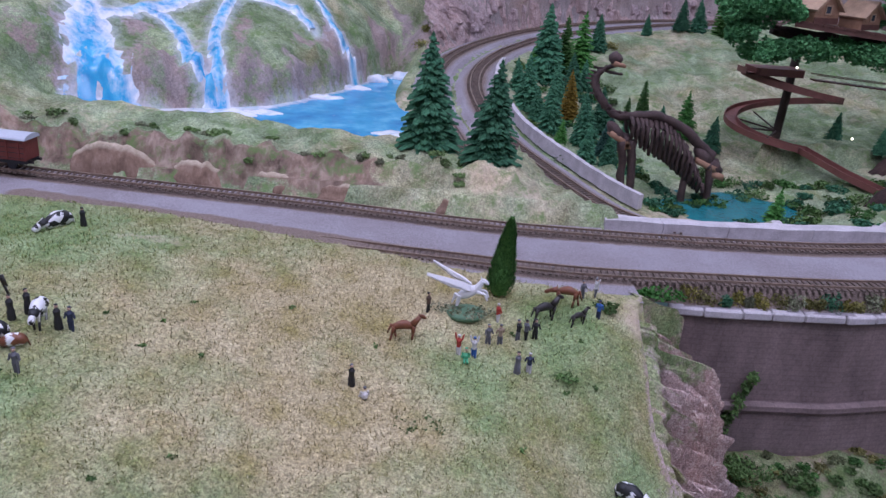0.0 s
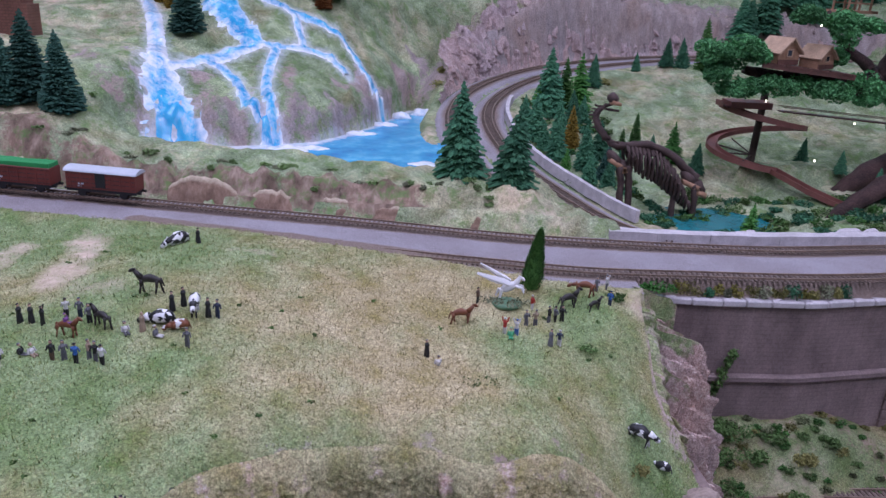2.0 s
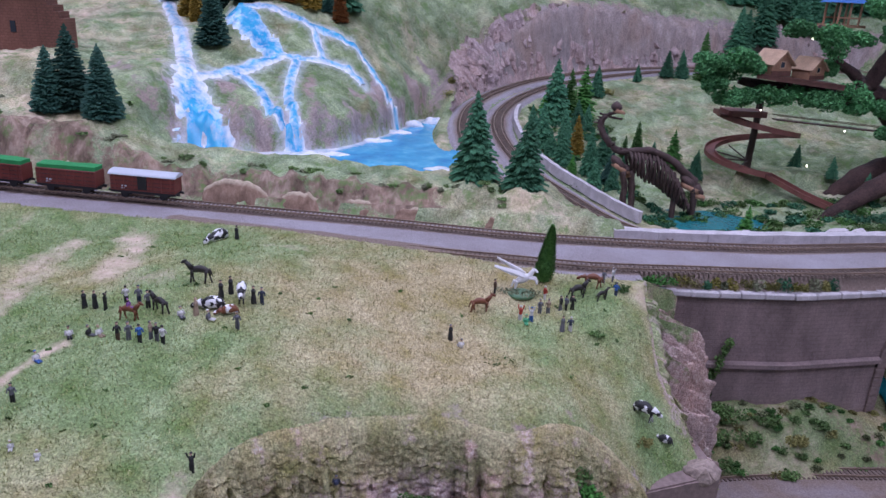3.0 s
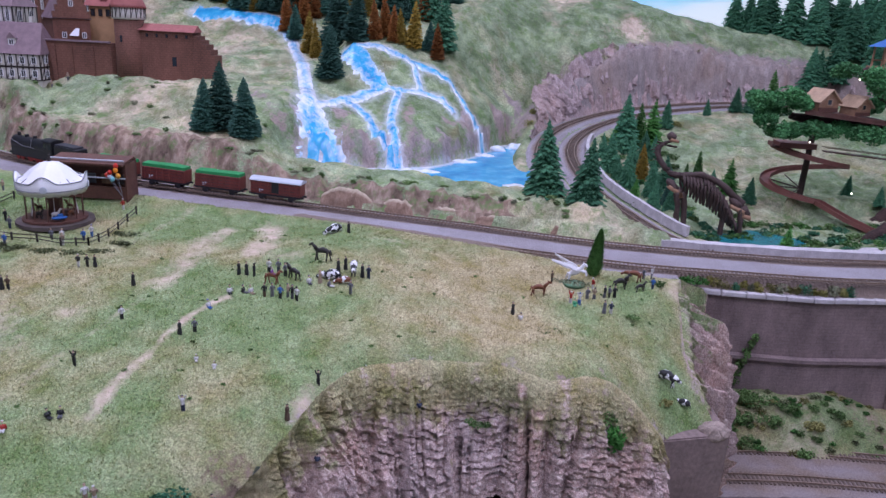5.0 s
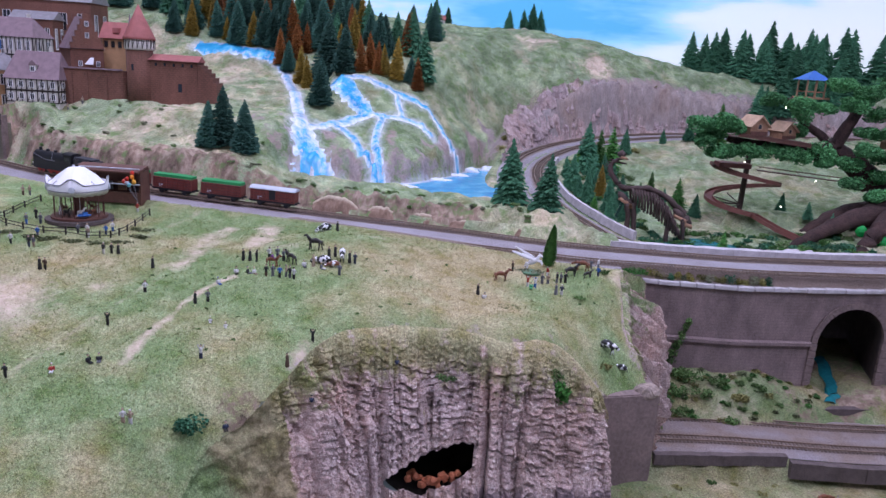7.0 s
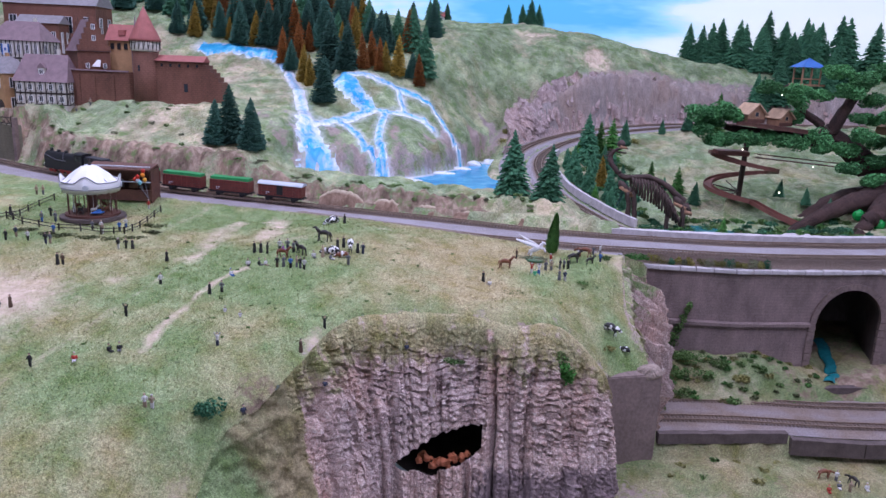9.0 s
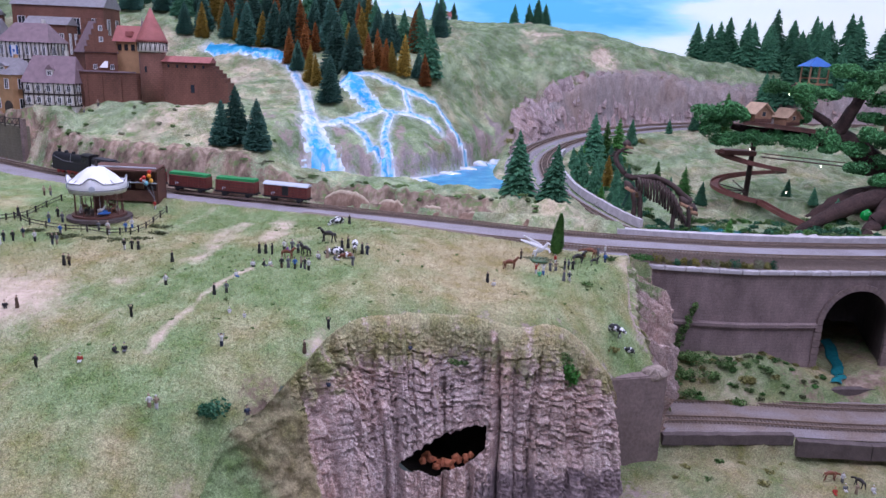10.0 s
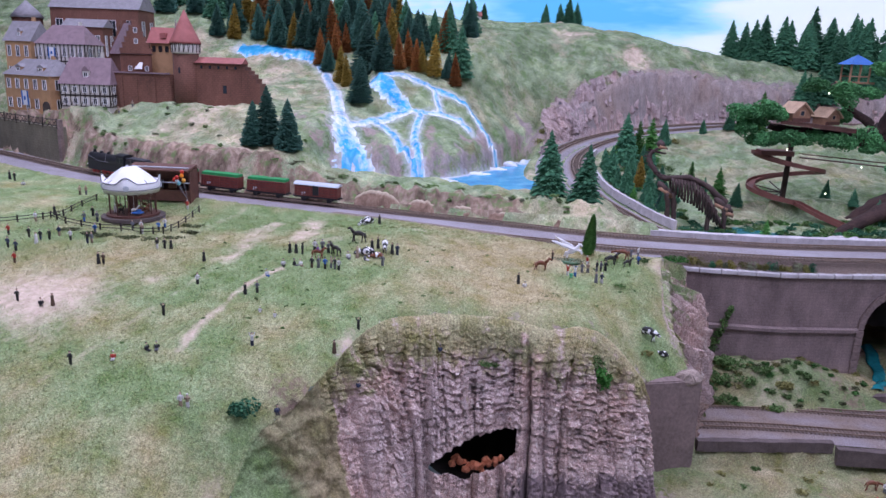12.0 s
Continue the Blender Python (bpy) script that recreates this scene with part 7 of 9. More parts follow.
def balloons(x, y):
    z = meadow_at(x, y)
    thing = tagged(empty("balloon_bunch", pose(x, y, z)), "bunch of red, orange and blue toy balloons on strings", "balloons")
    for k, (bx, bz, c) in enumerate(((-0.022, 0.066, (0.5, 0.03, 0.02)), (-0.012, 0.07, (0.8, 0.25, 0.02)), (-0.03, 0.06, (0.55, 0.05, 0.03)), (-0.018, 0.054, (0.2, 0.5, 0.6)), (-0.008, 0.06, (0.75, 0.35, 0.05)), (-0.012, 0.078, (0.55, 0.03, 0.02)), (-0.022, 0.058, (0.5, 0.5, 0.55)))):
        bm = bmesh.new()
        blob(bm, (bx, 0.002 * (k % 3), bz), (0.0045, 0.0045, 0.0052), 2)
        b = part("balloon", bm, plain("balloon_rubber", c, 0.3, 0, 0.05, 100, 0), thing, "", True)
        bm = bmesh.new()
        rod(bm, (bx, 0.002 * (k % 3), bz - 0.005), (0.0, 0, 0.02), 0.0003, None, 4)
        part("string", bm, GREYTRIM, b)


balloons(-0.772, 0.725)


def fence_run(pts, label):
    thing = tagged(empty("rail_fence"), label, "fence")
    for p in pts:
        bm = bmesh.new()
        box(bm, p.x, p.y, p.z + 0.006, 0.0022, 0.0022, 0.016)
        part("post", bm, FENCEWOOD, thing)
    for a, b in zip(pts, pts[1:]):
        for h in (0.0055, 0.0115):
            bm = bmesh.new()
            rod(bm, a + Vector((0, -0.0012, h)), b + Vector((0, -0.0012, h)), 0.0008, None, 5)
            part("rail", bm, FENCEWOOD, thing)
    return thing


def ground_line(pts, n):
    return [Vector((p.x, p.y, meadow_at(p.x, p.y))) for p in curve_points([(x, y, 0) for x, y in pts], n)]


fence_run(ground_line([(-0.975, 0.56), (-0.93, 0.54), (-0.85, 0.527), (-0.77, 0.53), (-0.728, 0.537)], 8), "low dark wooden rail fence in front of the carousel")
fence_run(ground_line([(-0.728, 0.537), (-0.722, 0.6), (-0.735, 0.7)], 5), "low dark wooden rail fence beside the carousel")
fence_run(ground_line([(-0.96, 0.69), (-0.962, 0.62), (-0.958, 0.575), (-1.0, 0.535), (-1.06, 0.5)], 6), "low dark wooden rail fence beside the carousel")
for k, (sx, sy) in enumerate(((-0.9, 0.508), (-0.86, 0.5), (-0.82, 0.497), (-0.78, 0.5), (-0.74, 0.505), (-0.7, 0.52), (-0.69, 0.56), (-0.7, 0.6))):
    bush(sx, sy, meadow_at(sx, sy), 0.026, 0.014, 0.007, SCRUBDARK, "low scrubby hedge below the carousel fence", 300, 0.002, "hedge", "hedge", group="hedge by the carousel")


# ---- the train ----
def at_run(line, x_target, forward=-1):
    """The place and heading on a line whose points run along x."""
    for a, b in zip(line, line[1:]):
        if a.x <= x_target <= b.x:
            f = (x_target - a.x) / (b.x - a.x)
            p = a.lerp(b, f)
            d = (b - a) * forward
            return Matrix.Translation(p + Vector((0, 0, 0.0025))) @ d.to_track_quat("X", "Z").to_matrix().to_4x4()


def wheel_set(parent, xs, r, material, spokes=False):
    for x in xs:
        for s in (-1, 1):
            bm = bmesh.new()
            rod(bm, (x, s * 0.0075, r), (x, s * 0.0095, r), r, r, 16)
            part("wheel", bm, material, parent)


def wagon(x, label, load=None, length=0.093, roof=False):
    thing = tagged(empty("goods_wagon", at_run(REAR, x)), label, "wagon", "train wagons")
    h = 0.0245
    bm = bmesh.new()
    box(bm, 0, 0, 0.0105, length, 0.026, 0.004)
    for s in (-1, 1):
        for e in (-1, 1):
            rod(bm, (e * length / 2, s * 0.008, 0.0105), (e * (length / 2 + 0.005), s * 0.008, 0.0105), 0.0014, 0.0022, 8)
    part("chassis", bm, BLACKLOCO, thing)
    bm = bmesh.new()
    box(bm, 0, 0, 0.0125 + h / 2, length, 0.028, h)
    soften(bm, 0.0006)
    part("body", bm, WAGONRED, thing)
    for s in (-1, 1):
        for k in range(7):
            bm = bmesh.new()
            box(bm, -length / 2 + length * (k + 0.5) / 7, s * 0.0144, 0.0125 + h / 2, 0.0018, 0.001, h - 0.002)
            part("stanchion", bm, WAGONRED, thing)
        for k in range(4):
            bm = bmesh.new()
            box(bm, 0, s * 0.0141, 0.0125 + h * (k + 0.5) / 4, length - 0.003, 0.0004, 0.0006)
            part("plank_line", bm, BLACKLOCO, thing)
        bm = bmesh.new()
        box(bm, length * 0.28, s * 0.0146, 0.02, 0.008, 0.0005, 0.0022)
        box(bm, length * 0.3, s * 0.0146, 0.0165, 0.005, 0.0005, 0.0015)
        part("lettering_bar", bm, GREYROOF, thing)
    if load:
        bm = bmesh.new()
        box(bm, 0, 0, 0.0125 + h + 0.0025, length - 0.003, 0.025, 0.007)
        bmesh.ops.subdivide_edges(bm, edges=bm.edges[:], cuts=3, use_grid_fill=True)
        for v in bm.verts:
            v.co.z += 0.0012 * fbm(v.co.x + x, v.co.y, 0, 90)
        part("load", bm, load, thing, "green granular load")
    if roof:
        bm = bmesh.new()
        prism(bm, [(0.0155 * math.cos(a) * -1, 0.006 * math.sin(a)) for a in steps(0, math.pi, 0.3)], -length / 2 - 0.002, length / 2 + 0.002)
        bmesh.ops.transform(bm, matrix=Matrix.Translation((0, 0, 0.0125 + h)) @ Matrix(((0, 0, 1, 0), (1, 0, 0, 0), (0, 1, 0, 0), (0, 0, 0, 1))), verts=bm.verts)
        part("roof", bm, GREYROOF, thing, "pale blue-grey curved roof")
        for s in (-1, 1):
            bm = bmesh.new()
            box(bm, 0, s * 0.0146, 0.027, 0.014, 0.001, 0.022)
            part("sliding_door", bm, BLACKLOCO, thing)
    wheel_set(thing, (-length * 0.3, length * 0.3), 0.006, BLACKLOCO)
    return thing


def locomotive(x):
    thing = tagged(empty("steam_locomotive", at_run(REAR, x)), "black streamlined steam locomotive with red wheels and tender", "locomotive")
    # boiler casing, long axis x, front at +x
    bm = bmesh.new()
    prof = [(0.0145 * math.cos(a), 0.034 + 0.0155 * math.sin(a)) for a in steps(-0.35, math.pi + 0.35, 0.22)] + [(-0.014, 0.012), (0.014, 0.012)]
    prism(bm, prof, -0.008, 0.1)
    bmesh.ops.transform(bm, matrix=Matrix(((0, 0, 1, 0), (1, 0, 0, 0), (0, 1, 0, 0), (0, 0, 0, 1))), verts=bm.verts)
    bmesh.ops.bevel(bm, geom=[e for e in bm.edges if all(v.co.x > 0.099 for v in e.verts)], offset=0.006, segments=3, affect="EDGES")
    part("boiler_casing", bm, BLACKLOCO, thing)
    for bx, r, h in ((0.084, 0.0042, 0.006), (0.06, 0.005, 0.004), (0.035, 0.0045, 0.004)):
        bm = bmesh.new()
        rod(bm, (bx, 0, 0.047), (bx, 0, 0.05 + h), r, r * 0.8, 12)
        part("chimney" if bx > 0.08 else "dome", bm, BLACKLOCO, thing)
    bm = bmesh.new()
    for s in (-1, 1):
        rod(bm, (0.09, s * 0.0148, 0.042), (0.055, s * 0.0152, 0.032), 0.0008, None, 6)
        rod(bm, (0.055, s * 0.0152, 0.032), (0.02, s * 0.0152, 0.032), 0.0008, None, 6)
        rod(bm, (0.03, s * 0.015, 0.032), (0.03, s * 0.012, 0.05), 0.0008, None, 6)
    part("handrail", bm, GREYTRIM, thing)
    bm = bmesh.new()
    box(bm, -0.02, 0, 0.032, 0.026, 0.029, 0.036)
    soften(bm, 0.0012)
    cab = part("cab", bm, BLACKLOCO, thing)
    for s in (-1, 1):
        for k in (-0.026, -0.014):
            bm = bmesh.new()
            box(bm, k, s * 0.0147, 0.04, 0.008, 0.0006, 0.009)
            part("cab_window", bm, GLASSDARK, cab)
    bm = bmesh.new()
    prism(bm, [(-0.016 * math.cos(a), 0.005 * math.sin(a)) for a in steps(0, math.pi, 0.3)], -0.034, -0.004)
    bmesh.ops.transform(bm, matrix=Matrix.Translation((0, 0, 0.05)) @ Matrix(((0, 0, 1, 0), (1, 0, 0, 0), (0, 1, 0, 0), (0, 0, 0, 1))), verts=bm.verts)
    part("cab_roof", bm, BLACKLOCO, cab)
    bm = bmesh.new()
    box(bm, -0.072, 0, 0.029, 0.066, 0.029, 0.034)
    soften(bm, 0.0015)
    tender = part("tender", bm, BLACKLOCO, thing)
    bm = bmesh.new()
    box(bm, -0.068, 0, 0.0475, 0.056, 0.024, 0.004)
    soften(bm, 0.001)
    part("tender_cover", bm, LOCOROOF, tender, "dull grey-black tender cover")
    bm = bmesh.new()
    box(bm, -0.0, 0, 0.01, 0.195, 0.022, 0.005)
    part("running_frame", bm, BLACKLOCO, thing)
    for s in (-1, 1):
        bm = bmesh.new()
        box(bm, 0.022, s * 0.0115, 0.0075, 0.05, 0.0014, 0.003)
        part("coupling_rod", bm, LOCORED, thing, "red side rod")
    wheel_set(thing, (0.0, 0.02, 0.042), 0.0092, LOCORED)
    wheel_set(thing, (0.066, 0.08, -0.02), 0.0055, LOCORED)
    wheel_set(thing, (-0.045, -0.062, -0.082, -0.096), 0.0058, BLACKLOCO)
    for s in (-1, 1):
        bm = bmesh.new()
        rod(bm, (0.1, s * 0.008, 0.012), (0.106, s * 0.008, 0.012), 0.0014, 0.0024, 8)
        part("buffer", bm, BLACKLOCO, thing)
        bm = bmesh.new()
        blob(bm, (0.1, s * 0.009, 0.018), (0.0016, 0.0018, 0.0018), 1)
        part("headlamp", bm, WHITEPAINT, thing)
    return thing


LOCORED = plain("red_wheel_paint", (0.32, 0.03, 0.02), 0.5, 0, 0.2, 200, 0)
LOCOROOF = plain("dull_black_cover", (0.035, 0.036, 0.045), 0.6, 0, 0.15, 200, 0)
HEAD = -1.15
locomotive(HEAD + 0.105)
wagon(HEAD + 0.286, "oxide-red open goods wagon with a green load", GREENTOP)
wagon(HEAD + 0.4, "oxide-red open goods wagon with a green load", GREENTOP)
wagon(HEAD + 0.514, "oxide-red open goods wagon with a bright green load", GREENTOP)
wagon(HEAD + 0.632, "oxide-red covered goods wagon with a pale grey roof", None, 0.1, True)


# ---- the giant tree with huts, spiral ramp and the rib sculpture ----
def limb(bm, pts, r0, r1, seg=9):
    line = curve_points(pts, 5 * (len(pts) - 1))
    n = len(line)
    rings = []
    for i, p in enumerate(line):
        t = (line[min(i + 1, n - 1)] - line[max(i - 1, 0)]).normalized()
        u = t.orthogonal().normalized()
        w = t.cross(u)
        r = r0 + (r1 - r0) * i / (n - 1)
        rings.append([bm.verts.new(p + (u * math.cos(6.283 * k / seg) + w * math.sin(6.283 * k / seg)) * r * (1 + 0.3 * noise.noise(Vector((p.x * 60, p.z * 60, k * 1.3))))) for k in range(seg)])
    for a, b in zip(rings, rings[1:]):
        for k in range(seg):
            bm.faces.new((a[k], a[(k + 1) % seg], b[(k + 1) % seg], b[k]))
    bm.faces.new(rings[0][::-1])
    bm.faces.new(rings[-1])


def giant_tree():
    thing = tagged(empty("giant_tree"), "huge gnarled brown tree with green leaf clumps holding huts", "tree")
    bm = bmesh.new()
    limb(bm, [(1.0, 1.19, 0.16), (0.97, 1.2, 0.25), (0.92, 1.21, 0.32), (0.84, 1.21, 0.385), (0.78, 1.22, 0.42)], 0.042, 0.02, 12)
    part("trunk", bm, GIANTBARK, thing, "", True)
    for pts, r0, r1 in (([(0.79, 1.2, 0.41), (0.76, 1.2, 0.44), (0.7, 1.2, 0.48), (0.67, 1.21, 0.53)], 0.012, 0.006), ([(0.8, 1.21, 0.42), (0.81, 1.2, 0.46), (0.84, 1.2, 0.52), (0.86, 1.21, 0.56)], 0.018, 0.009), ([(0.77, 1.2, 0.4), (0.7, 1.2, 0.4), (0.6, 1.2, 0.41), (0.53, 1.2, 0.42)], 0.02, 0.008), ([(0.9, 1.2, 0.32), (0.96, 1.18, 0.38), (1.0, 1.18, 0.44)], 0.025, 0.01)):
        bm = bmesh.new()
        limb(bm, pts, r0, r1)
        part("limb", bm, GIANTBARK, thing, "", True)
    for pts, r0, r1 in (
        ([(0.97, 1.16, 0.28), (0.87, 1.11, 0.268), (0.78, 1.07, 0.245), (0.7, 1.045, 0.205), (0.66, 1.03, 0.18)], 0.03, 0.01),
        ([(0.96, 1.14, 0.27), (0.88, 1.06, 0.255), (0.82, 1.0, 0.22), (0.78, 0.96, 0.18)], 0.03, 0.012),
        ([(0.96, 1.14, 0.26), (0.94, 1.05, 0.25), (0.9, 0.98, 0.215), (0.87, 0.95, 0.18)], 0.03, 0.012),
        ([(0.97, 1.15, 0.25), (1.02, 1.07, 0.23), (1.05, 1.0, 0.18)], 0.034, 0.016),
        ([(0.95, 1.18, 0.27), (0.85, 1.19, 0.25), (0.78, 1.18, 0.215), (0.74, 1.17, 0.19)], 0.034, 0.014)):
        bm = bmesh.new()
        limb(bm, pts, r0, r1)
        part("root", bm, GIANTBARK, thing, "", True)
    clumps = (
        (0.455, 0.448, 0.038, 0.026), (0.503, 0.458, 0.038, 0.026), (0.54, 0.443, 0.03, 0.022), (0.485, 0.425, 0.038, 0.022), (0.468, 0.405, 0.034, 0.024), (0.505, 0.385, 0.036, 0.024), (0.576, 0.388, 0.036, 0.026), (0.627, 0.39, 0.034, 0.024), (0.67, 0.388, 0.034, 0.022),
        (0.713, 0.381, 0.04, 0.026), (0.758, 0.4, 0.034, 0.03), (0.527, 0.385, 0.03, 0.022), (0.77, 0.371, 0.026, 0.016), (0.624, 0.516, 0.036, 0.02), (0.682, 0.508, 0.04, 0.02),
        (0.753, 0.502, 0.034, 0.02), (0.81, 0.515, 0.036, 0.022), (0.681, 0.492, 0.03, 0.045), (0.695, 0.444, 0.022, 0.022), (0.835, 0.37, 0.036, 0.022))
    more = ((0.83, 0.54, 0.04, 0.028), (0.87, 0.495, 0.038, 0.024), (0.89, 0.345, 0.036, 0.024), (0.895, 0.39, 0.034, 0.022), (0.9, 0.56, 0.055, 0.03), (0.96, 0.46, 0.05, 0.035), (0.78, 0.56, 0.04, 0.022), (0.86, 0.45, 0.034, 0.02))
    front = ((0.85, 0.415, 0.036, 0.024), (0.83, 0.335, 0.034, 0.022), (0.88, 0.31, 0.034, 0.022), (0.93, 0.36, 0.04, 0.026), (0.93, 0.42, 0.036, 0.024), (0.9, 0.46, 0.034, 0.022))
    rng = random.Random(31)
    for cx, cz, rx, rz in clumps + more:
        bush(cx, 1.18 + rng.uniform(-0.025, 0.02), cz + 0.004, rx * 1.12, rx * 1.0, max(rz * 1.25, rx * 0.7), BROAD, "", 1900, 0.0036, "leaf_clump", parent=thing, dome=False)
    for cx, cz, rx, rz in front:
        bush(cx, 1.13 + rng.uniform(-0.02, 0.015), cz, rx * 1.1, rx * 0.95, rz * 1.15, BROAD, "", 1700, 0.0036, "leaf_clump", parent=thing, dome=False)
    return thing


GIANTBARK = plain("red_brown_bark", (0.07, 0.038, 0.033), 0.9, 0, 0.5, 90, 0.006)
giant_tree()


def deck(x0, x1, y, z, tilt, label):
    thing = tagged(empty("tree_deck", pose((x0 + x1) / 2, y, z, 0, tilt, 0)), label, "deck")
    n = int((x1 - x0) / 0.008)
    for k in range(n):
        bm = bmesh.new()
        box(bm, -(x1 - x0) / 2 + (x1 - x0) * (k + 0.5) / n, 0, 0, 0.0072, 0.075, 0.003)
        part("plank", bm, BROWNWOOD, thing)
    bm = bmesh.new()
    box(bm, 0, -0.034, -0.005, x1 - x0, 0.004, 0.007)
    part("edge_beam", bm, BROWNWOOD, thing)


deck(0.545, 0.72, 1.19, 0.43, 5, "brown plank platform between the tree limbs")


def hut(x, y, z, w, yaw, label):
    thing = tagged(empty("tree_hut", pose(x, y, z, 0, 0, yaw)), label, "hut")
    bm = bmesh.new()
    box(bm, 0, 0, w * 0.22, w, w * 0.9, w * 0.44)
    vs = [bm.verts.new(p) for p in ((-w / 2, -w * 0.45, w * 0.44), (w / 2, -w * 0.45, w * 0.44), (0, -w * 0.45, w * 0.9), (-w / 2, w * 0.45, w * 0.44), (w / 2, w * 0.45, w * 0.44), (0, w * 0.45, w * 0.9))]
    bm.faces.new((vs[0], vs[1], vs[2]))
    bm.faces.new((vs[5], vs[4], vs[3]))
    part("wall", bm, HUTWOOD, thing)
    for s in (-1, 1):
        bm = bmesh.new()
        ang = math.degrees(math.atan2(0.46, 0.5))
        box(bm, 0, 0, 0, w * 0.82, w * 1.2, 0.003, pose(s * w * 0.29, 0, w * 0.67, 0, s * ang, 0))
        part("roof_slope", bm, HUTROOF, thing)
    bm = bmesh.new()
    box(bm, 0, -w * 0.455, w * 0.42, w * 0.2, 0.002, w * 0.22)
    win = part("window", bm, GLASSDARK, thing)
    bm = bmesh.new()
    for dx in (-0.12, 0.12):
        box(bm, dx * w, -w * 0.46, w * 0.42, 0.0018, 0.003, w * 0.27)
    for dz in (0.3, 0.54):
        box(bm, 0, -w * 0.46, w * dz, w * 0.26, 0.003, 0.0018)
    part("window_frame", bm, HUTROOF, win)
    bm = bmesh.new()
    box(bm, 0, -w * 0.46, w * 0.1, w, 0.002, w * 0.18)
    part("front_boards", bm, BROWNWOOD, thing)


hut(0.585, 1.185, 0.435, 0.05, 22, "small tan wooden hut with a pitched roof on the tree deck")
hut(0.66, 1.19, 0.43, 0.044, 28, "small grey-tan wooden hut with a pitched roof on the tree deck")
hut(0.93, 1.19, 0.42, 0.048, 30, "small orange-tan wooden hut among the tree limbs")


def pavilion():
    thing = tagged(empty("tree_pavilion", pose(0.722, 1.225, 0.535, 0, 0, 10) @ Matrix.Diagonal((0.78, 0.78, 1, 1))), "open wooden pavilion with a blue pyramid roof", "pavilion")
    bm = bmesh.new()
    box(bm, 0.003, 0, -0.003, 0.085, 0.07, 0.005)
    part("floor_deck", bm, HUTWOOD, thing)
    for sx in (-1, 0, 1):
        for sy in (-1, 1):
            bm = bmesh.new()
            box(bm, sx * 0.03, sy * 0.026, 0.02, 0.004, 0.004, 0.042)
            part("post", bm, HUTWOOD, thing)
    bm = bmesh.new()
    vs = [bm.verts.new(p) for p in ((-0.043, -0.038, 0.04), (0.043, -0.038, 0.04), (0.043, 0.038, 0.04), (-0.043, 0.038, 0.04), (0, 0, 0.064))]
    for ids in ((0, 1, 4), (1, 2, 4), (2, 3, 4), (3, 0, 4), (3, 2, 1, 0)):
        bm.faces.new([vs[i] for i in ids])
    part("roof", bm, BLUEROOF, thing, "blue pyramid roof")
    for sy in (-1, 1):
        bm = bmesh.new()
        box(bm, 0, sy * 0.028, 0.012, 0.062, 0.002, 0.003)
        part("railing", bm, HUTWOOD, thing)


pavilion()


def spiral_ramp():
    thing = tagged(empty("spiral_ramp"), "red-brown wooden spiral ramp winding down round a post", "ramp")
    cx, cy, r = 0.61, 1.27, 0.078
    line = [Vector((0.52, 1.21, 0.35))]
    for k in range(49):
        f = k / 48
        a = math.radians(180 + 460 * f)
        line.append(Vector((cx + r * 1.05 * math.cos(a), cy + r * math.sin(a), 0.347 - 0.118 * f)))
    line += [Vector((0.66, 1.115, 0.212)), Vector((0.72, 1.03, 0.192))]
    verts, faces = [], []
    prof = [(-0.011, 0.007), (-0.011, -0.003), (0.011, -0.003), (0.011, 0.007), (0.0095, 0.007), (0.0095, 0.0), (-0.0095, 0.0), (-0.0095, 0.007)]
    m, n = len(prof), len(line)
    for i, p in enumerate(line):
        t = (line[min(i + 1, n - 1)] - line[max(i - 1, 0)]).normalized()
        side = Vector((t.y, -t.x, 0)).normalized()
        verts += [tuple(p + side * a + Vector((0, 0, b))) for a, b in prof]
    for i in range(n - 1):
        for k in range(m):
            faces.append([i * m + k, i * m + (k + 1) % m, (i + 1) * m + (k + 1) % m, (i + 1) * m + k])
    sheet("ramp_trough", verts, faces, {}, RAMPRED, "", "red-brown trough", "", False, thing)
    bm = bmesh.new()
    rod(bm, (cx, cy, 0.19), (cx + 0.004, cy, 0.4), 0.0075, 0.007, 10)
    part("post", bm, BARK, thing, "dark round post")
    for k in range(4):
        a = math.radians(100 + 45 * k)
        bm = bmesh.new()
        rod(bm, (cx, cy, 0.245), (cx + r * math.cos(a), cy + r * math.sin(a), 0.262 - 0.006 * k), 0.0016, None, 6)
        part("strut", bm, BARK, thing)
    bm = bmesh.new()
    box(bm, 0.565, 1.235, 0.352, 0.08, 0.05, 0.012)
    part("landing", bm, RAMPRED, thing)


RAMPRED = plain("red_brown_wood", (0.2, 0.075, 0.06), 0.6, 0, 0.2, 150)
spiral_ramp()


def rope_bridge():
    thing = tagged(empty("foot_bridge"), "narrow brown plank footbridge between ramp and tree", "bridge")
    line = curve_points([(0.62, 1.21, 0.345), (0.74, 1.2, 0.338), (0.86, 1.2, 0.33)], 22)
    for a, b in zip(line, line[1:]):
        bm = bmesh.new()
        box(bm, *((a + b) / 2), (b - a).length * 0.85, 0.022, 0.002)
        part("plank", bm, BROWNWOOD, thing)
    for s in (-1, 1):
        bm = bmesh.new()
        for a, b in zip(line, line[1:]):
            rod(bm, a + Vector((0, s * 0.011, 0.009)), b + Vector((0, s * 0.011, 0.009)), 0.0007, None, 4)
        part("hand_rope", bm, BROWNWOOD, thing)


rope_bridge()


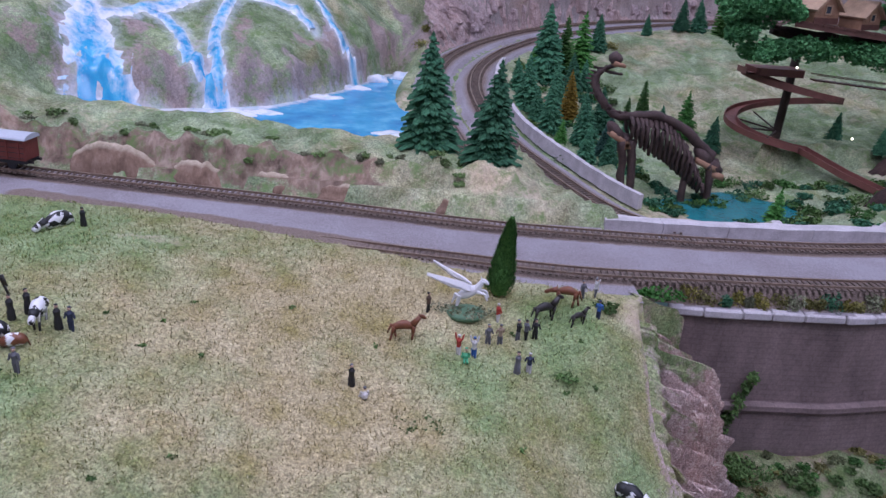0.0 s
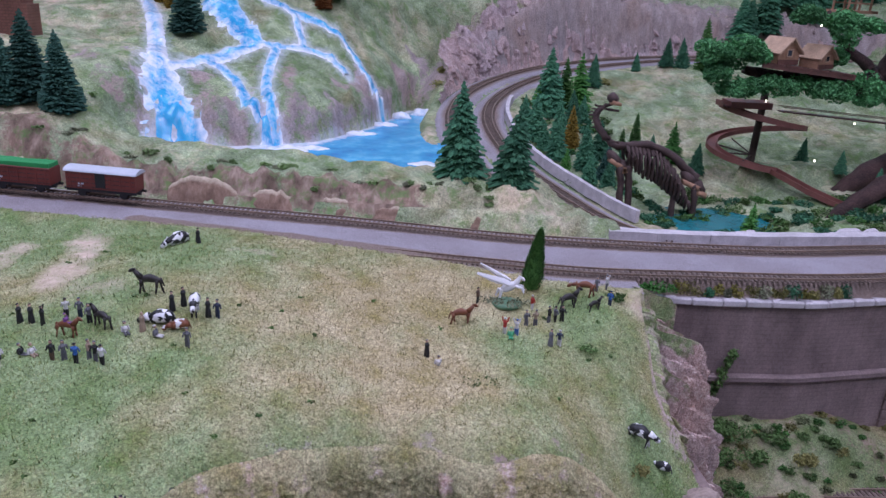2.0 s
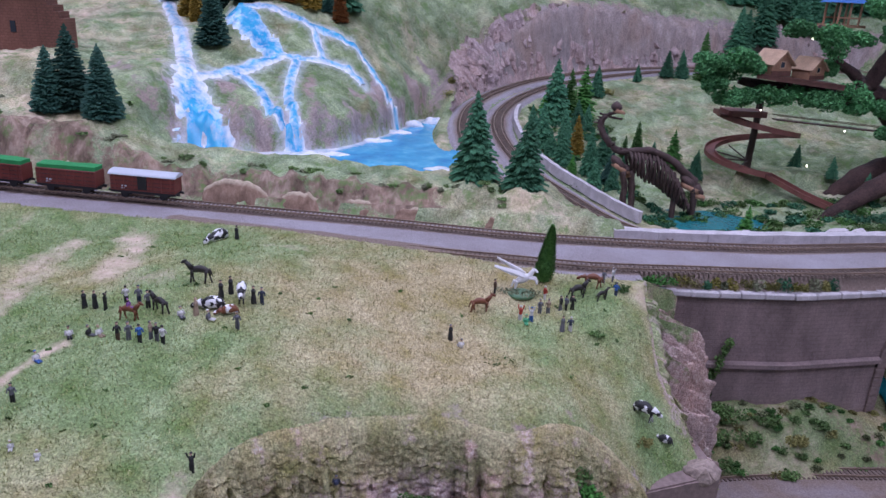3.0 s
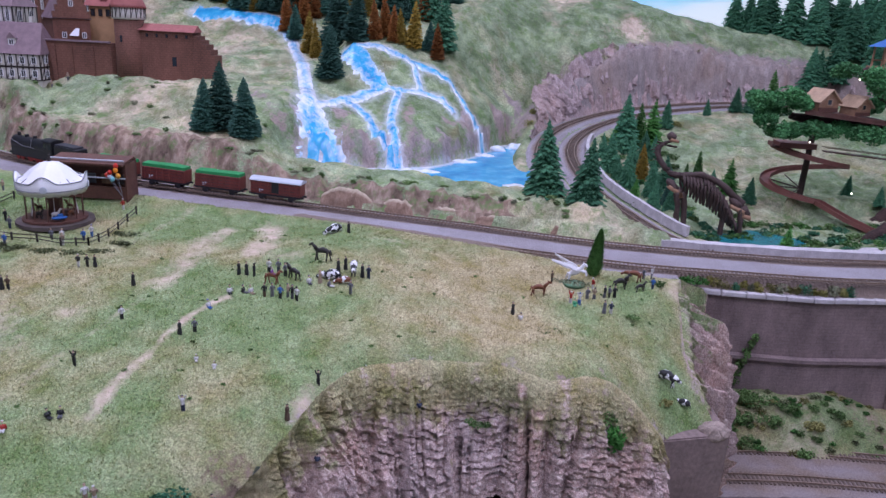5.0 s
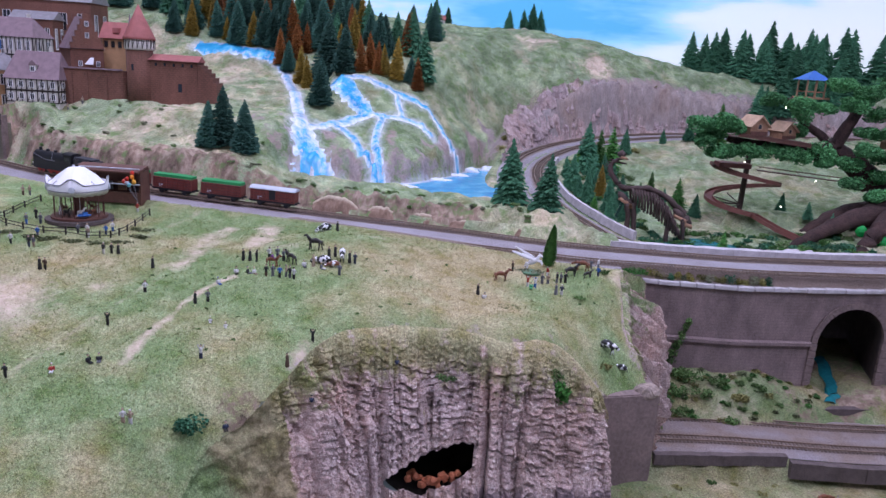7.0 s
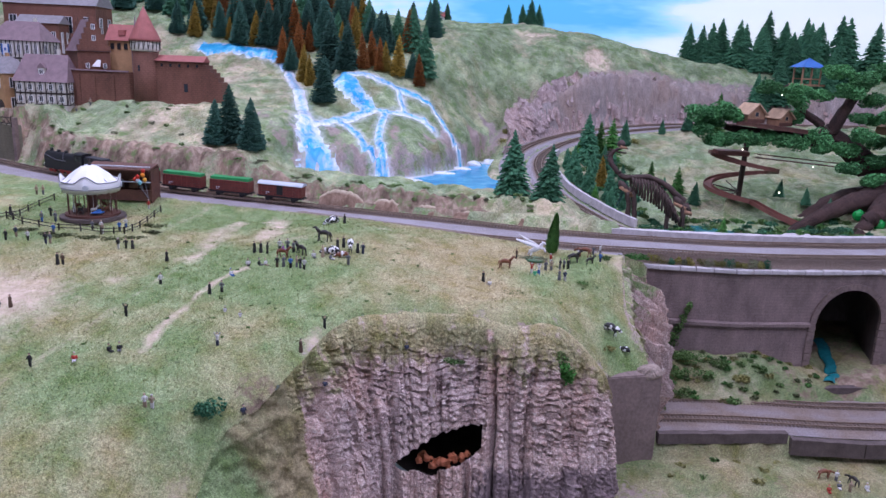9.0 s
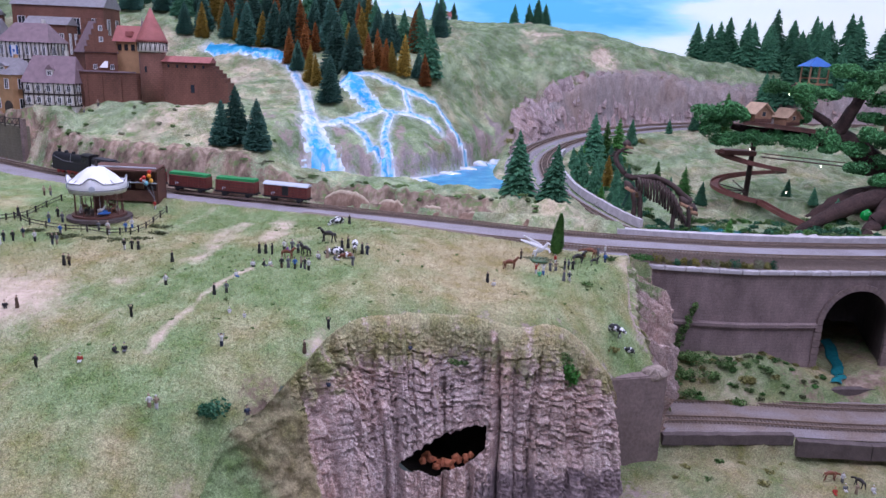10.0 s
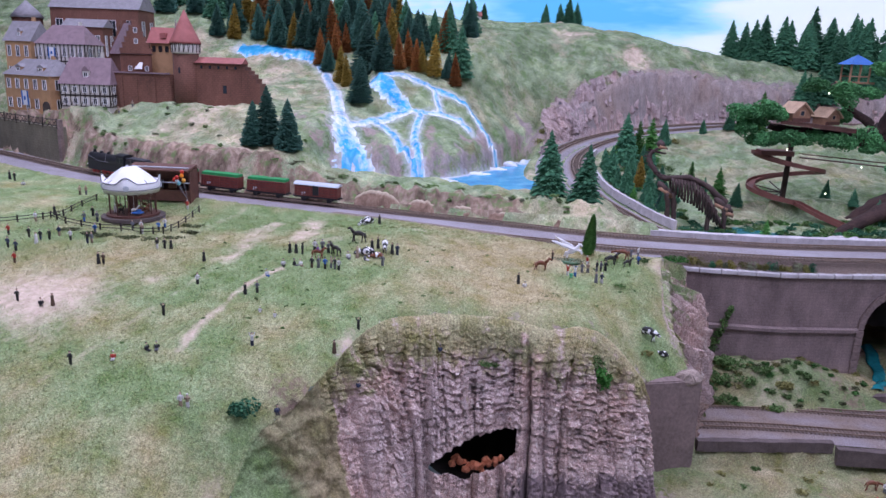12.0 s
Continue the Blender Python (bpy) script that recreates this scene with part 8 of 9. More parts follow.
def rib_sculpture():
    """A long-necked skeleton sculpture as one plain mesh."""
    bm = bmesh.new()
    spine = [(0.425, 1.03, 0.215), (0.41, 1.03, 0.232), (0.385, 1.03, 0.252), (0.35, 1.03, 0.276), (0.315, 1.03, 0.287), (0.285, 1.03, 0.284), (0.258, 1.04, 0.284), (0.236, 1.045, 0.31), (0.227, 1.05, 0.345), (0.236, 1.05, 0.372)]
    limb(bm, spine, 0.0075, 0.0058, 8)
    for k in range(17):
        f = k / 16
        x = 0.282 + 0.115 * f
        top = 0.284 - 0.012 * f - 0.14 * max(0, f - 0.4) ** 1.5
        depth = 0.046 * math.sin(math.pi * (0.2 + 0.7 * f))
        for s in (-1, 1):
            limb(bm, [(x, 1.03, top), (x, 1.03 + s * 0.022, top - depth * 0.35), (x + 0.003, 1.03 + s * 0.014, top - depth * 1.1)], 0.0036, 0.0024, 5)
    slabs = [(0.268, 0.252, 0.024, 0.5), (0.4, 0.226, 0.022, 0.3), (0.282, 0.243, 0.014, -0.2), (0.418, 0.215, 0.014, 0.2), (0.252, 0.388, 0.012, 0.2)]
    for sx, sz, w, lean in slabs:
        box(bm, 0, 0, 0, w * 1.4, 0.018, 0.007, Matrix.Translation((sx, 1.024, sz)) @ Matrix.Rotation(lean, 4, "Y"), 1)
        blob(bm, (sx - 0.004, 1.03, sz + 0.008), (w * 0.8, 0.016, 0.009), 2, Matrix.Rotation(lean + 0.3, 4, "Y"), 0)
    for fx, tx, tz in ((0.28, 0.272, 0.25), (0.294, 0.286, 0.252), (0.37, 0.366, 0.236), (0.408, 0.402, 0.226)):
        limb(bm, [(tx, 1.02, tz), (tx + 0.006, 1.02, 0.218), (fx, 1.015, 0.172)], 0.0068, 0.0048, 7)
    limb(bm, [(0.236, 1.05, 0.37), (0.25, 1.045, 0.382), (0.266, 1.04, 0.382)], 0.0045, 0.003, 7)
    limb(bm, [(0.24, 1.048, 0.37), (0.254, 1.044, 0.366), (0.264, 1.04, 0.368)], 0.004, 0.0025, 6)
    for k in range(14):
        p = Vector(spine[5 + min(4, k // 3)]).lerp(Vector(spine[min(9, 6 + k // 3)]), (k % 3) / 3)
        limb(bm, [p + Vector((0.004, 0, 0)), p + Vector((-0.0125, 0, 0.005))], 0.004, 0.0018, 6)
    for v in bm.verts:
        v.co += 0.0022 * Vector((fbm(*v.co, 120), 0, fbm(v.co.z, v.co.x, 0, 120)))
        v.co.z += 0.017 * float(sstep(0.172, 0.25, v.co.z)) - 0.034 * float(sstep(0.29, 0.4, v.co.z))
    ob = finish("rib_sculpture", bm, [RIBRUST, HUTWOOD], smooth=True)
    return tagged(ob, "dark brown long-necked skeleton sculpture with tan slabs by a pond", "sculpture")


rib_sculpture()


def pond():
    bm = bmesh.new()
    lathe(bm, [(0.001, 0.002), (0.12, 0.002), (0.121, -0.004)], 40)
    for v in bm.verts:
        v.co.y *= 0.65
        v.co *= 1 + 0.15 * noise.noise(v.co * 20)
    ob = finish("pond", bm, TEAL, smooth=False)
    ob.location = (0.42, 1.0, 0.181)
    tagged(ob, "teal resin pond beside the sculpture", "water", kind="structure")
    line = curve_points([(0.7, 0.86, 0), (0.682, 0.76, 0), (0.66, 0.69, 0), (0.63, 0.648, 0)], 24)
    xs, ys = [], []
    for i, p in enumerate(line):
        for k in range(7):
            a = k / 3 - 1
            xs.append(p.x + a * (0.015 - 0.003 * math.sin(i * 0.9 + (2 if a > 0 else 0))))
            ys.append(p.y + 0.2 * a * 0.02)
    z = lower_z(np.array(xs), np.array(ys))
    zz = [float(z[i * 7 : i * 7 + 7].mean()) + 0.005 - 0.006 * abs(k / 3 - 1) ** 4 for i in range(25) for k in range(7)]
    faces = [[i * 7 + k, i * 7 + k + 1, i * 7 + k + 8, i * 7 + k + 7] for i in range(24) for k in range(6)]
    sheet("tunnel_stream", list(zip(xs, ys, zz)), faces, {}, TEAL, "structure", "teal resin stream flowing out of the tunnel arch", "water")


pond()
for k, (rx_, ry_, rw) in enumerate(((0.56, 0.865, 0.011), (0.58, 0.868, 0.014), (0.605, 0.872, 0.02), (0.64, 0.878, 0.016), (0.5, 0.9, 0.012), (0.46, 0.9, 0.01))):
    bm = bmesh.new()
    blob(bm, (0, 0, 0), (rw, rw * 0.7, rw * 0.55), 3)
    for v in bm.verts:
        v.co += v.co.normalized() * 0.006 * fbm(v.co.x + k, v.co.y, v.co.z, 60)
    ob = finish("pale_rock", bm, COPING)
    ob.location = (rx_, ry_, ground_z(rx_, ry_) + rw * 0.2)
    tagged(ob, "pale rough rock lying behind the kerb wall", "rock", "pale rocks")


def glowing_lamp(x, y, z, c, r=0.0015, strength=6.0, label="tiny lit white lamp on the layout"):
    m, nt, b = nodes_of("lit_bulb")
    b.inputs["Emission Color"].default_value = (*c, 1)
    b.inputs["Emission Strength"].default_value = strength
    b.inputs["Base Color"].default_value = (*c, 1)
    bm = bmesh.new()
    blob(bm, (0, 0, 0), (r, r, r * 1.2), 2)
    ob = finish("layout_lamp", bm, m, smooth=True)
    ob.location = (x, y, z)
    return tagged(ob, label, "lamp")


for lx, ly, lz in ((0.76, 1.19, 0.33), (0.58, 1.19, 0.365), (0.66, 1.2, 0.505), (0.83, 1.19, 0.4), (0.66, 1.12, 0.27), (0.9, 1.19, 0.56)):
    glowing_lamp(lx, ly, lz, (1.0, 0.92, 0.75))
glowing_lamp(-1.36, 1.48, 0.545, (1.0, 0.8, 0.25), 0.004, 5.0, "tiny lit yellow street lamp in the town")
for lx, ly, lz in ((0.815, 1.03, 0.24), (0.862, 1.02, 0.22)):
    bm = bmesh.new()
    blob(bm, (0, 0, 0), (0.013, 0.01, 0.014), 2)
    for v in bm.verts:
        v.co += 0.002 * v.co.normalized() * fbm(*v.co, 150)
    ob = finish("green_crystal", bm, plain("emerald_glaze", (0.01, 0.3, 0.06), 0.25, 0, 0.2, 200, 0))
    ob.location = (lx, ly, lz)
    tagged(ob, "emerald green glossy ball between the tree roots", "ornament")


# ---- little figures and animals ----
SKIN = plain("figure_flesh_paint", (0.5, 0.32, 0.24), 0.6, 0, 0.08, 300, 0)
COATS = {
    "black": (0.018, 0.018, 0.02), "grey": (0.13, 0.13, 0.15), "brown": (0.1, 0.06, 0.04), "navy": (0.03, 0.04, 0.08), "white": (0.62, 0.6, 0.6),
    "red": (0.42, 0.04, 0.03), "blue": (0.04, 0.13, 0.4), "purple": (0.2, 0.07, 0.25), "tan": (0.34, 0.25, 0.18), "green": (0.08, 0.4, 0.2),
}
PAINT = {k: plain("figure_paint_" + k, c, 0.6, 0, 0.12, 300, 0) for k, c in COATS.items()}
FIGURE_MESH = {}


def figure(x, y, coat, legs, turn, h=0.02, stance="stand", z=None):
    """A tiny cast figure as one plain mesh."""
    key = coat, legs, stance
    if key not in FIGURE_MESH:
        bm = bmesh.new()
        if stance == "robe":
            lathe(bm, [(0.0031, 0), (0.0028, 0.006), (0.0021, 0.0105), (0.0026, 0.0145), (0.0011, 0.0168)], 10, mat=0)
        elif stance == "sit":
            blob(bm, (0, 0, 0.004), (0.0032, 0.003, 0.004), 1, mat=0)
            rod(bm, (0.0012, -0.001, 0.002), (0.0014, -0.007, 0.0012), 0.0012, 0.001, 6, mat=1)
            rod(bm, (-0.0012, -0.001, 0.002), (-0.0014, -0.007, 0.0012), 0.0012, 0.001, 6, mat=1)
        else:
            rod(bm, (0.0012, -0.0006, 0), (0.001, 0, 0.009), 0.0011, 0.0014, 6, mat=1)
            rod(bm, (-0.0012, 0.0008, 0), (-0.001, 0, 0.009), 0.0011, 0.0014, 6, mat=1)
            lathe(bm, [(0.0021, 0.0085), (0.0019, 0.011), (0.0025, 0.0145), (0.001, 0.0166)], 8, mat=0)
        up = 0.0 if stance != "sit" else -0.0075
        lift = 0.005 if stance == "wave" else -0.0045
        if stance != "robe":
            rod(bm, (0.0025, 0, 0.0152 + up), (0.0038, -0.001, 0.0152 + up + lift), 0.0009, 0.0007, 5, mat=0)
            rod(bm, (-0.0025, 0, 0.0152 + up), (-0.0036, -0.0012, 0.0152 + up + lift), 0.0009, 0.0007, 5, mat=0)
        blob(bm, (0, 0, 0.0183 + up), (0.0015, 0.0016, 0.0018), 1, mat=2)
        blob(bm, (0, 0.0004, 0.0191 + up), (0.0016, 0.0016, 0.0012), 1, mat=1)
        me = bpy.data.meshes.new("figurine")
        bm.to_mesh(me)
        bm.free()
        for mm in (PAINT[coat], PAINT[legs], SKIN):
            me.materials.append(mm)
        FIGURE_MESH[key] = me
    ob = new("figurine", FIGURE_MESH[key])
    s = h / 0.02
    ob.matrix_basis = pose(x, y, (meadow_at(x, y) if z is None else z) - 0.0006, 0, 0, turn) @ Matrix.Diagonal((s, s, s, 1))
    posture = {"stand": "standing", "robe": "in a long robe", "sit": "sitting", "wave": "with raised arms"}[stance]
    return tagged(ob, f"tiny {coat} painted toy figurine {posture} on the layout", "figurine", "layout figurines")


def beast(x, y, turn, mat, label, h=0.022, spots=None, head_low=False, lying=False, name="horse_figurine", category="animal figurine", z=None):
    """A four-legged toy animal as one plain mesh, facing +x."""
    bm = bmesh.new()
    k = h / 0.022
    body_z = 0.0145 if not lying else 0.005
    cow = name.startswith("cow")
    if cow and lying:
        body_z = 0.0066
    blob(bm, (0, 0, body_z), (0.0112, 0.0055, 0.0064) if cow else (0.0108, 0.0035, 0.0041), 3)
    if cow:
        blob(bm, (-0.006, 0, body_z + 0.001), (0.0062, 0.0056, 0.0058), 2)
    for v in bm.verts:
        v.co.z += 0.0012 * math.cos(v.co.x * 260)
    if head_low:
        reach = 0.0145 if cow else 0.016
        rod(bm, (0.009, 0, body_z + 0.001), (reach, 0, body_z - 0.001), 0.0042 if cow else 0.003, 0.0028 if cow else 0.002, 8)
        blob(bm, (reach + 0.0022, 0, body_z - 0.002), (0.0042, 0.0026, 0.003) if cow else (0.0036, 0.0017, 0.0021), 2, Matrix.Rotation(0.6, 4, "Y"))
    else:
        rod(bm, (0.0085, 0, body_z + 0.001), (0.0145, 0, body_z + 0.0085), 0.0034, 0.0019, 8)
        blob(bm, (0.0165, 0, body_z + 0.0085), (0.0038, 0.0014, 0.0018), 2, Matrix.Rotation(0.5, 4, "Y"))
        rod(bm, (0.0135, 0.0006, body_z + 0.009), (0.0132, 0.0008, body_z + 0.0118), 0.0005, 0.0002, 4)
    if not lying:
        for sx, lean in ((-0.0085, -0.003), (-0.0072, 0.0018), (0.0078, 0.0022), (0.0092, -0.0015)):
            sy = 0.0022 if lean > 0 else -0.0022
            rod(bm, (sx, sy, body_z), (sx + lean * 0.4, sy, body_z * 0.48), 0.0019, 0.0011, 6)
            rod(bm, (sx + lean * 0.4, sy, body_z * 0.48), (sx + lean, sy, 0.0), 0.0011, 0.0009, 6)
    rod(bm, (-0.0105, 0, body_z + 0.002), (-0.0135, 0, body_z - 0.007), 0.0011, 0.0005, 6)
    bmesh.ops.scale(bm, vec=(k, k, k), verts=bm.verts)
    if spots:
        for f in bm.faces:
            c = f.calc_center_median()
            if noise.noise(Vector((c.x * 190, c.y * 190 + 3, c.z * 190 + turn))) > (0.02 if mat is WHITEPAINT else 0.16):
                f.material_index = 1
    ob = finish(name, bm, [mat, spots] if spots else [mat], smooth=True)
    ob.matrix_basis = pose(x, y, (meadow_at(x, y) if z is None else z) - 0.0004, 0, 0, turn)
    return tagged(ob, label, category)


CHESTNUT = plain("chestnut_horse_paint", (0.2, 0.07, 0.035), 0.45, 0, 0.2, 250, 0)
COWBLACK = plain("cow_black_paint", (0.015, 0.015, 0.017), 0.5, 0, 0.1, 250, 0)

# round the winged horse
beast(-0.015, 0.553, 8, CHESTNUT, "chestnut toy horse standing beside the statue")
beast(0.11, 0.581, 25, HORSEDARK, "dark brown toy horse near the cliff edge")
beast(0.133, 0.6, 170, CHESTNUT, "chestnut toy horse grazing near the cliff edge", head_low=True)
beast(0.14, 0.576, 30, HORSEDARK, "small dark toy foal near the cliff edge", 0.015)
for fx, fy, c, l, t, s in ((-0.052, 0.491, "black", "grey", 40, "robe"), (-0.04, 0.475, "white", "grey", 200, "sit"), (0.006, 0.587, "brown", "black", 90, "stand"), (0.033, 0.532, "red", "white", 160, "wave"), (0.046, 0.531, "white", "blue", 180, "wave"), (0.059, 0.55, "grey", "grey", 20, "stand"), (0.069, 0.549, "tan", "grey", 200, "stand"), (0.085, 0.554, "black", "grey", 60, "stand"), (0.092, 0.555, "grey", "black", 120, "stand"), (0.1, 0.556, "black", "black", 10, "stand"), (0.082, 0.517, "grey", "black", 0, "robe"), (0.092, 0.52, "navy", "white", 170, "stand")):
    figure(fx, fy, c, l, t, 0.02, s)
for fx, fy, c, l, t, s in ((0.069, 0.58, "red", "white", 120, "stand"), (0.16, 0.584, "blue", "navy", 150, "stand"), (0.15, 0.614, "grey", "grey", 30, "stand"), (0.163, 0.617, "white", "grey", 100, "wave"), (0.235, 0.42, "blue", "navy", 200, "sit"), (0.039, 0.524, "green", "green", 0, "sit")):
    figure(fx, fy, c, l, t, 0.019, s)


for fx, fy, c, l, s, fz in ((0.0, 0.329, "white", "black", "sit", 0.114), (0.031, 0.334, "black", "brown", "robe", 0.111), (-0.262, 0.2, "navy", "black", "sit", 0.095), (-0.16, 0.302, "navy", "grey", "sit", 0.118)):
    figure(fx, fy, c, l, 180, 0.019, s, fz)


def winged_statue(x, y):
    """A rearing winged horse statue as one plain mesh."""
    bm = bmesh.new()
    tilt = Matrix.Rotation(radians(-32), 4, "Y")
    blob(bm, (0.004, 0, 0.021), (0.0135, 0.0055, 0.0062), 3, tilt)
    rod(bm, (0.012, 0, 0.025), (0.018, 0, 0.036), 0.0046, 0.0026, 10)
    blob(bm, (0.021, 0, 0.0355), (0.0052, 0.002, 0.0024), 2, Matrix.Rotation(0.6, 4, "Y"))
    rod(bm, (0.0165, 0, 0.037), (0.016, 0, 0.041), 0.0008, 0.0002, 5)
    for s in (-1, 1):
        rod(bm, (-0.005, s * 0.003, 0.017), (-0.007, s * 0.004, 0.005), 0.003, 0.0016, 7)
        rod(bm, (0.013, s * 0.003, 0.024), (0.022, s * 0.004, 0.023), 0.0022, 0.0015, 7)
        rod(bm, (0.022, s * 0.004, 0.023), (0.025, s * 0.004, 0.016), 0.0015, 0.0011, 7)
        # wing: overlapping feather blades
        for k in range(9):
            f = k / 8
            a = Vector((0.006 - 0.008 * f, s * (0.004 + 0.002 * f), 0.027 + 0.004 * f))
            b = a + Vector((-0.037 + 0.016 * (1 - f), s * (0.004 + 0.004 * f), 0.008 * f + 0.002 + (0.003 if s > 0 else 0)))
            n = len(bm.verts)
            d = (b - a).normalized()
            w = d.cross(Vector((0, s, 0.6))).normalized() * 0.0032
            q = [bm.verts.new(v) for v in (a - w, a + w, b + w * 0.5, b - w * 0.5)]
            q2 = [bm.verts.new(v.co + Vector((0, s * 0.0011, 0.0009))) for v in q]
            bm.faces.new(q)
            bm.faces.new(q2[::-1])
            for i in range(4):
                bm.faces.new((q[i], q2[i], q2[(i + 1) % 4], q[(i + 1) % 4]))
    rod(bm, (-0.009, 0, 0.017), (-0.013, 0, 0.006), 0.0024, 0.001, 7)
    ob = finish("winged_horse_statue", bm, WHITEPAINT)
    ob.matrix_basis = pose(x, y, meadow_at(x, y) + 0.003, 0, 0, -12) @ Matrix.Scale(0.85, 4)
    return tagged(ob, "white rearing winged horse statue on a round grass bed", "statue")


winged_statue(0.038, 0.59)
bm = bmesh.new()
lathe(bm, [(0.02, -0.004), (0.021, 0.002), (0.017, 0.0045), (0.004, 0.005)], 20)
for v in bm.verts:
    v.co.x *= 0.85
    v.co.y *= 0.75
    v.co.z *= 0.6
base = finish("statue_base", bm, plain("sea_green_paint", (0.14, 0.27, 0.16), 0.7, 0, 0.2, 200), smooth=True)
base.location = (0.04, 0.589, meadow_at(0.038, 0.59))
tagged(base, "low round green mound under the winged horse statue", "mound")


beast(0.168, 0.442, -35, COWBLACK, "black and white toy cow grazing on the corner", 0.023, WHITEPAINT, True, False, "cow_figurine")
beast(0.193, 0.432, 150, COWBLACK, "black and white toy calf on the meadow corner", 0.017, WHITEPAINT, True, True, "cow_figurine")

# the crowd and animals on the green
beast(-0.343, 0.52, 178, HORSEDARK, "dark brown toy horse walking on the meadow", 0.024)
beast(-0.397, 0.446, -10, CHESTNUT, "chestnut toy horse carrying a figurine", 0.02)
beast(-0.368, 0.458, 150, HORSEDARK, "dark toy horse stretching its neck", 0.02)
beast(-0.316, 0.47, 185, WHITEPAINT, "black and white spotted toy cow lying down", 0.025, COWBLACK, True, True, "cow_figurine")
beast(-0.296, 0.463, 200, WHITEPAINT, "brown and white spotted toy cow lying down", 0.018, CHESTNUT, True, True, "cow_figurine")
beast(-0.288, 0.488, -80, WHITEPAINT, "black and white spotted toy cow standing", 0.022, COWBLACK, True, False, "cow_figurine")
beast(-0.364, 0.673, 236, WHITEPAINT, "black and white spotted toy cow lying by the track", 0.028, COWBLACK, True, True, "cow_figurine")
figure(-0.397, 0.446, "purple", "purple", 80, 0.017, "sit", meadow_at(-0.397, 0.446) + 0.015)
for fx, fy, c, l, t, s in ((-0.457, 0.475, "black", "black", 80, "robe"), (-0.445, 0.474, "black", "brown", 20, "robe"), (-0.432, 0.47, "black", "black", 100, "wave"), (-0.413, 0.48, "white", "black", 200, "stand"), (-0.397, 0.475, "grey", "navy", 10, "stand"), (-0.383, 0.464, "grey", "black", 40, "stand"), (-0.397, 0.414, "black", "brown", 0, "stand"), (-0.385, 0.412, "grey", "grey", 40, "stand"), (-0.372, 0.407, "blue", "black", 180, "stand"), (-0.364, 0.416, "tan", "grey", 90, "stand"), (-0.357, 0.413, "black", "grey", 0, "stand"), (-0.349, 0.408, "white", "black", 170, "stand")):
    figure(fx, fy, c, l, t, 0.021, s)
for fx, fy, c, l, t, s in ((-0.449, 0.419, "white", "black", 30, "sit"), (-0.431, 0.423, "black", "grey", 90, "sit"), (-0.42, 0.422, "white", "tan", 60, "sit"), (-0.345, 0.453, "white", "grey", 40, "sit"), (-0.33, 0.458, "tan", "tan", 20, "robe"), (-0.314, 0.447, "grey", "white", 90, "sit"), (-0.312, 0.492, "black", "black", 10, "robe"), (-0.303, 0.5, "black", "black", 60, "robe"), (-0.275, 0.488, "black", "black", 0, "robe"), (-0.266, 0.489, "navy", "navy", 0, "stand"), (-0.281, 0.438, "grey", "grey", 0, "stand"), (-0.34, 0.675, "black", "black", 200, "robe")):
    figure(fx, fy, c, l, t, 0.021, s)
# about the paths
for fx, fy, c, l, t, s in ((-0.593, 0.423, "black", "black", 0, "robe"), (-0.563, 0.336, "white", "black", 30, "stand"), (-0.571, 0.24, "black", "black", 0, "wave"), (-0.474, 0.315, "black", "brown", 0, "robe"), (-0.457, 0.322, "grey", "black", 20, "stand"), (-0.464, 0.38, "white", "blue", 60, "sit"), (-0.412, 0.188, "white", "navy", 20, "wave"), (-0.431, 0.267, "white", "white", 20, "sit"), (-0.405, 0.259, "white", "white", 20, "sit"), (-0.465, 0.079, "white", "tan", 30, "stand"), (-0.456, 0.08, "tan", "white", 200, "stand"), (-0.35, 0.115, "navy", "black", 30, "sit")):
    figure(fx, fy, c, l, t, 0.014 if (c, l) == ("white", "white") else 0.02, s)
for fx, fy, c, l, t, s in ((-0.278, 0.262, "black", "black", 0, "wave"), (-0.298, 0.205, "brown", "black", 20, "robe"), (-0.812, 0.244, "black", "black", 0, "stand"), (-0.771, 0.241, "black", "black", 40, "sit"), (-0.752, 0.242, "brown", "brown", 0, "robe"), (-0.644, 0.121, "black", "black", 0, "stand"), (-0.591, 0.137, "red", "white", 20, "sit"), (-0.541, 0.163, "black", "grey", 20, "sit"), (-0.553, 0.157, "black", "black", 70, "sit"), (-0.704, 0.469, "black", "white", 0, "stand"), (-0.689, 0.468, "black", "black", 10, "stand"), (-0.679, 0.472, "black", "black", 0, "robe")):
    figure(fx, fy, c, l, t, 0.02, s)
for fx, fy, c, l, t, s in ((-0.76, 0.377, "black", "black", 0, "robe"), (-0.753, 0.38, "brown", "black", 0, "stand"), (-0.957, 0.415, "navy", "black", 0, "stand"), (-0.935, 0.406, "navy", "black", 20, "stand"), (-0.903, 0.36, "red", "brown", 0, "stand"), (-0.951, 0.463, "black", "black", 0, "stand"), (-0.918, 0.437, "white", "brown", 0, "robe"), (-0.924, 0.457, "black", "navy", 0, "stand"), (-0.909, 0.461, "black", "black", 0, "stand"), (-0.904, 0.482, "navy", "tan", 0, "stand"), (-0.87, 0.465, "white", "black", 0, "stand"), (-0.901, 0.555, "grey", "blue", 0, "stand")):
    figure(fx, fy, c, l, t, 0.021, s)
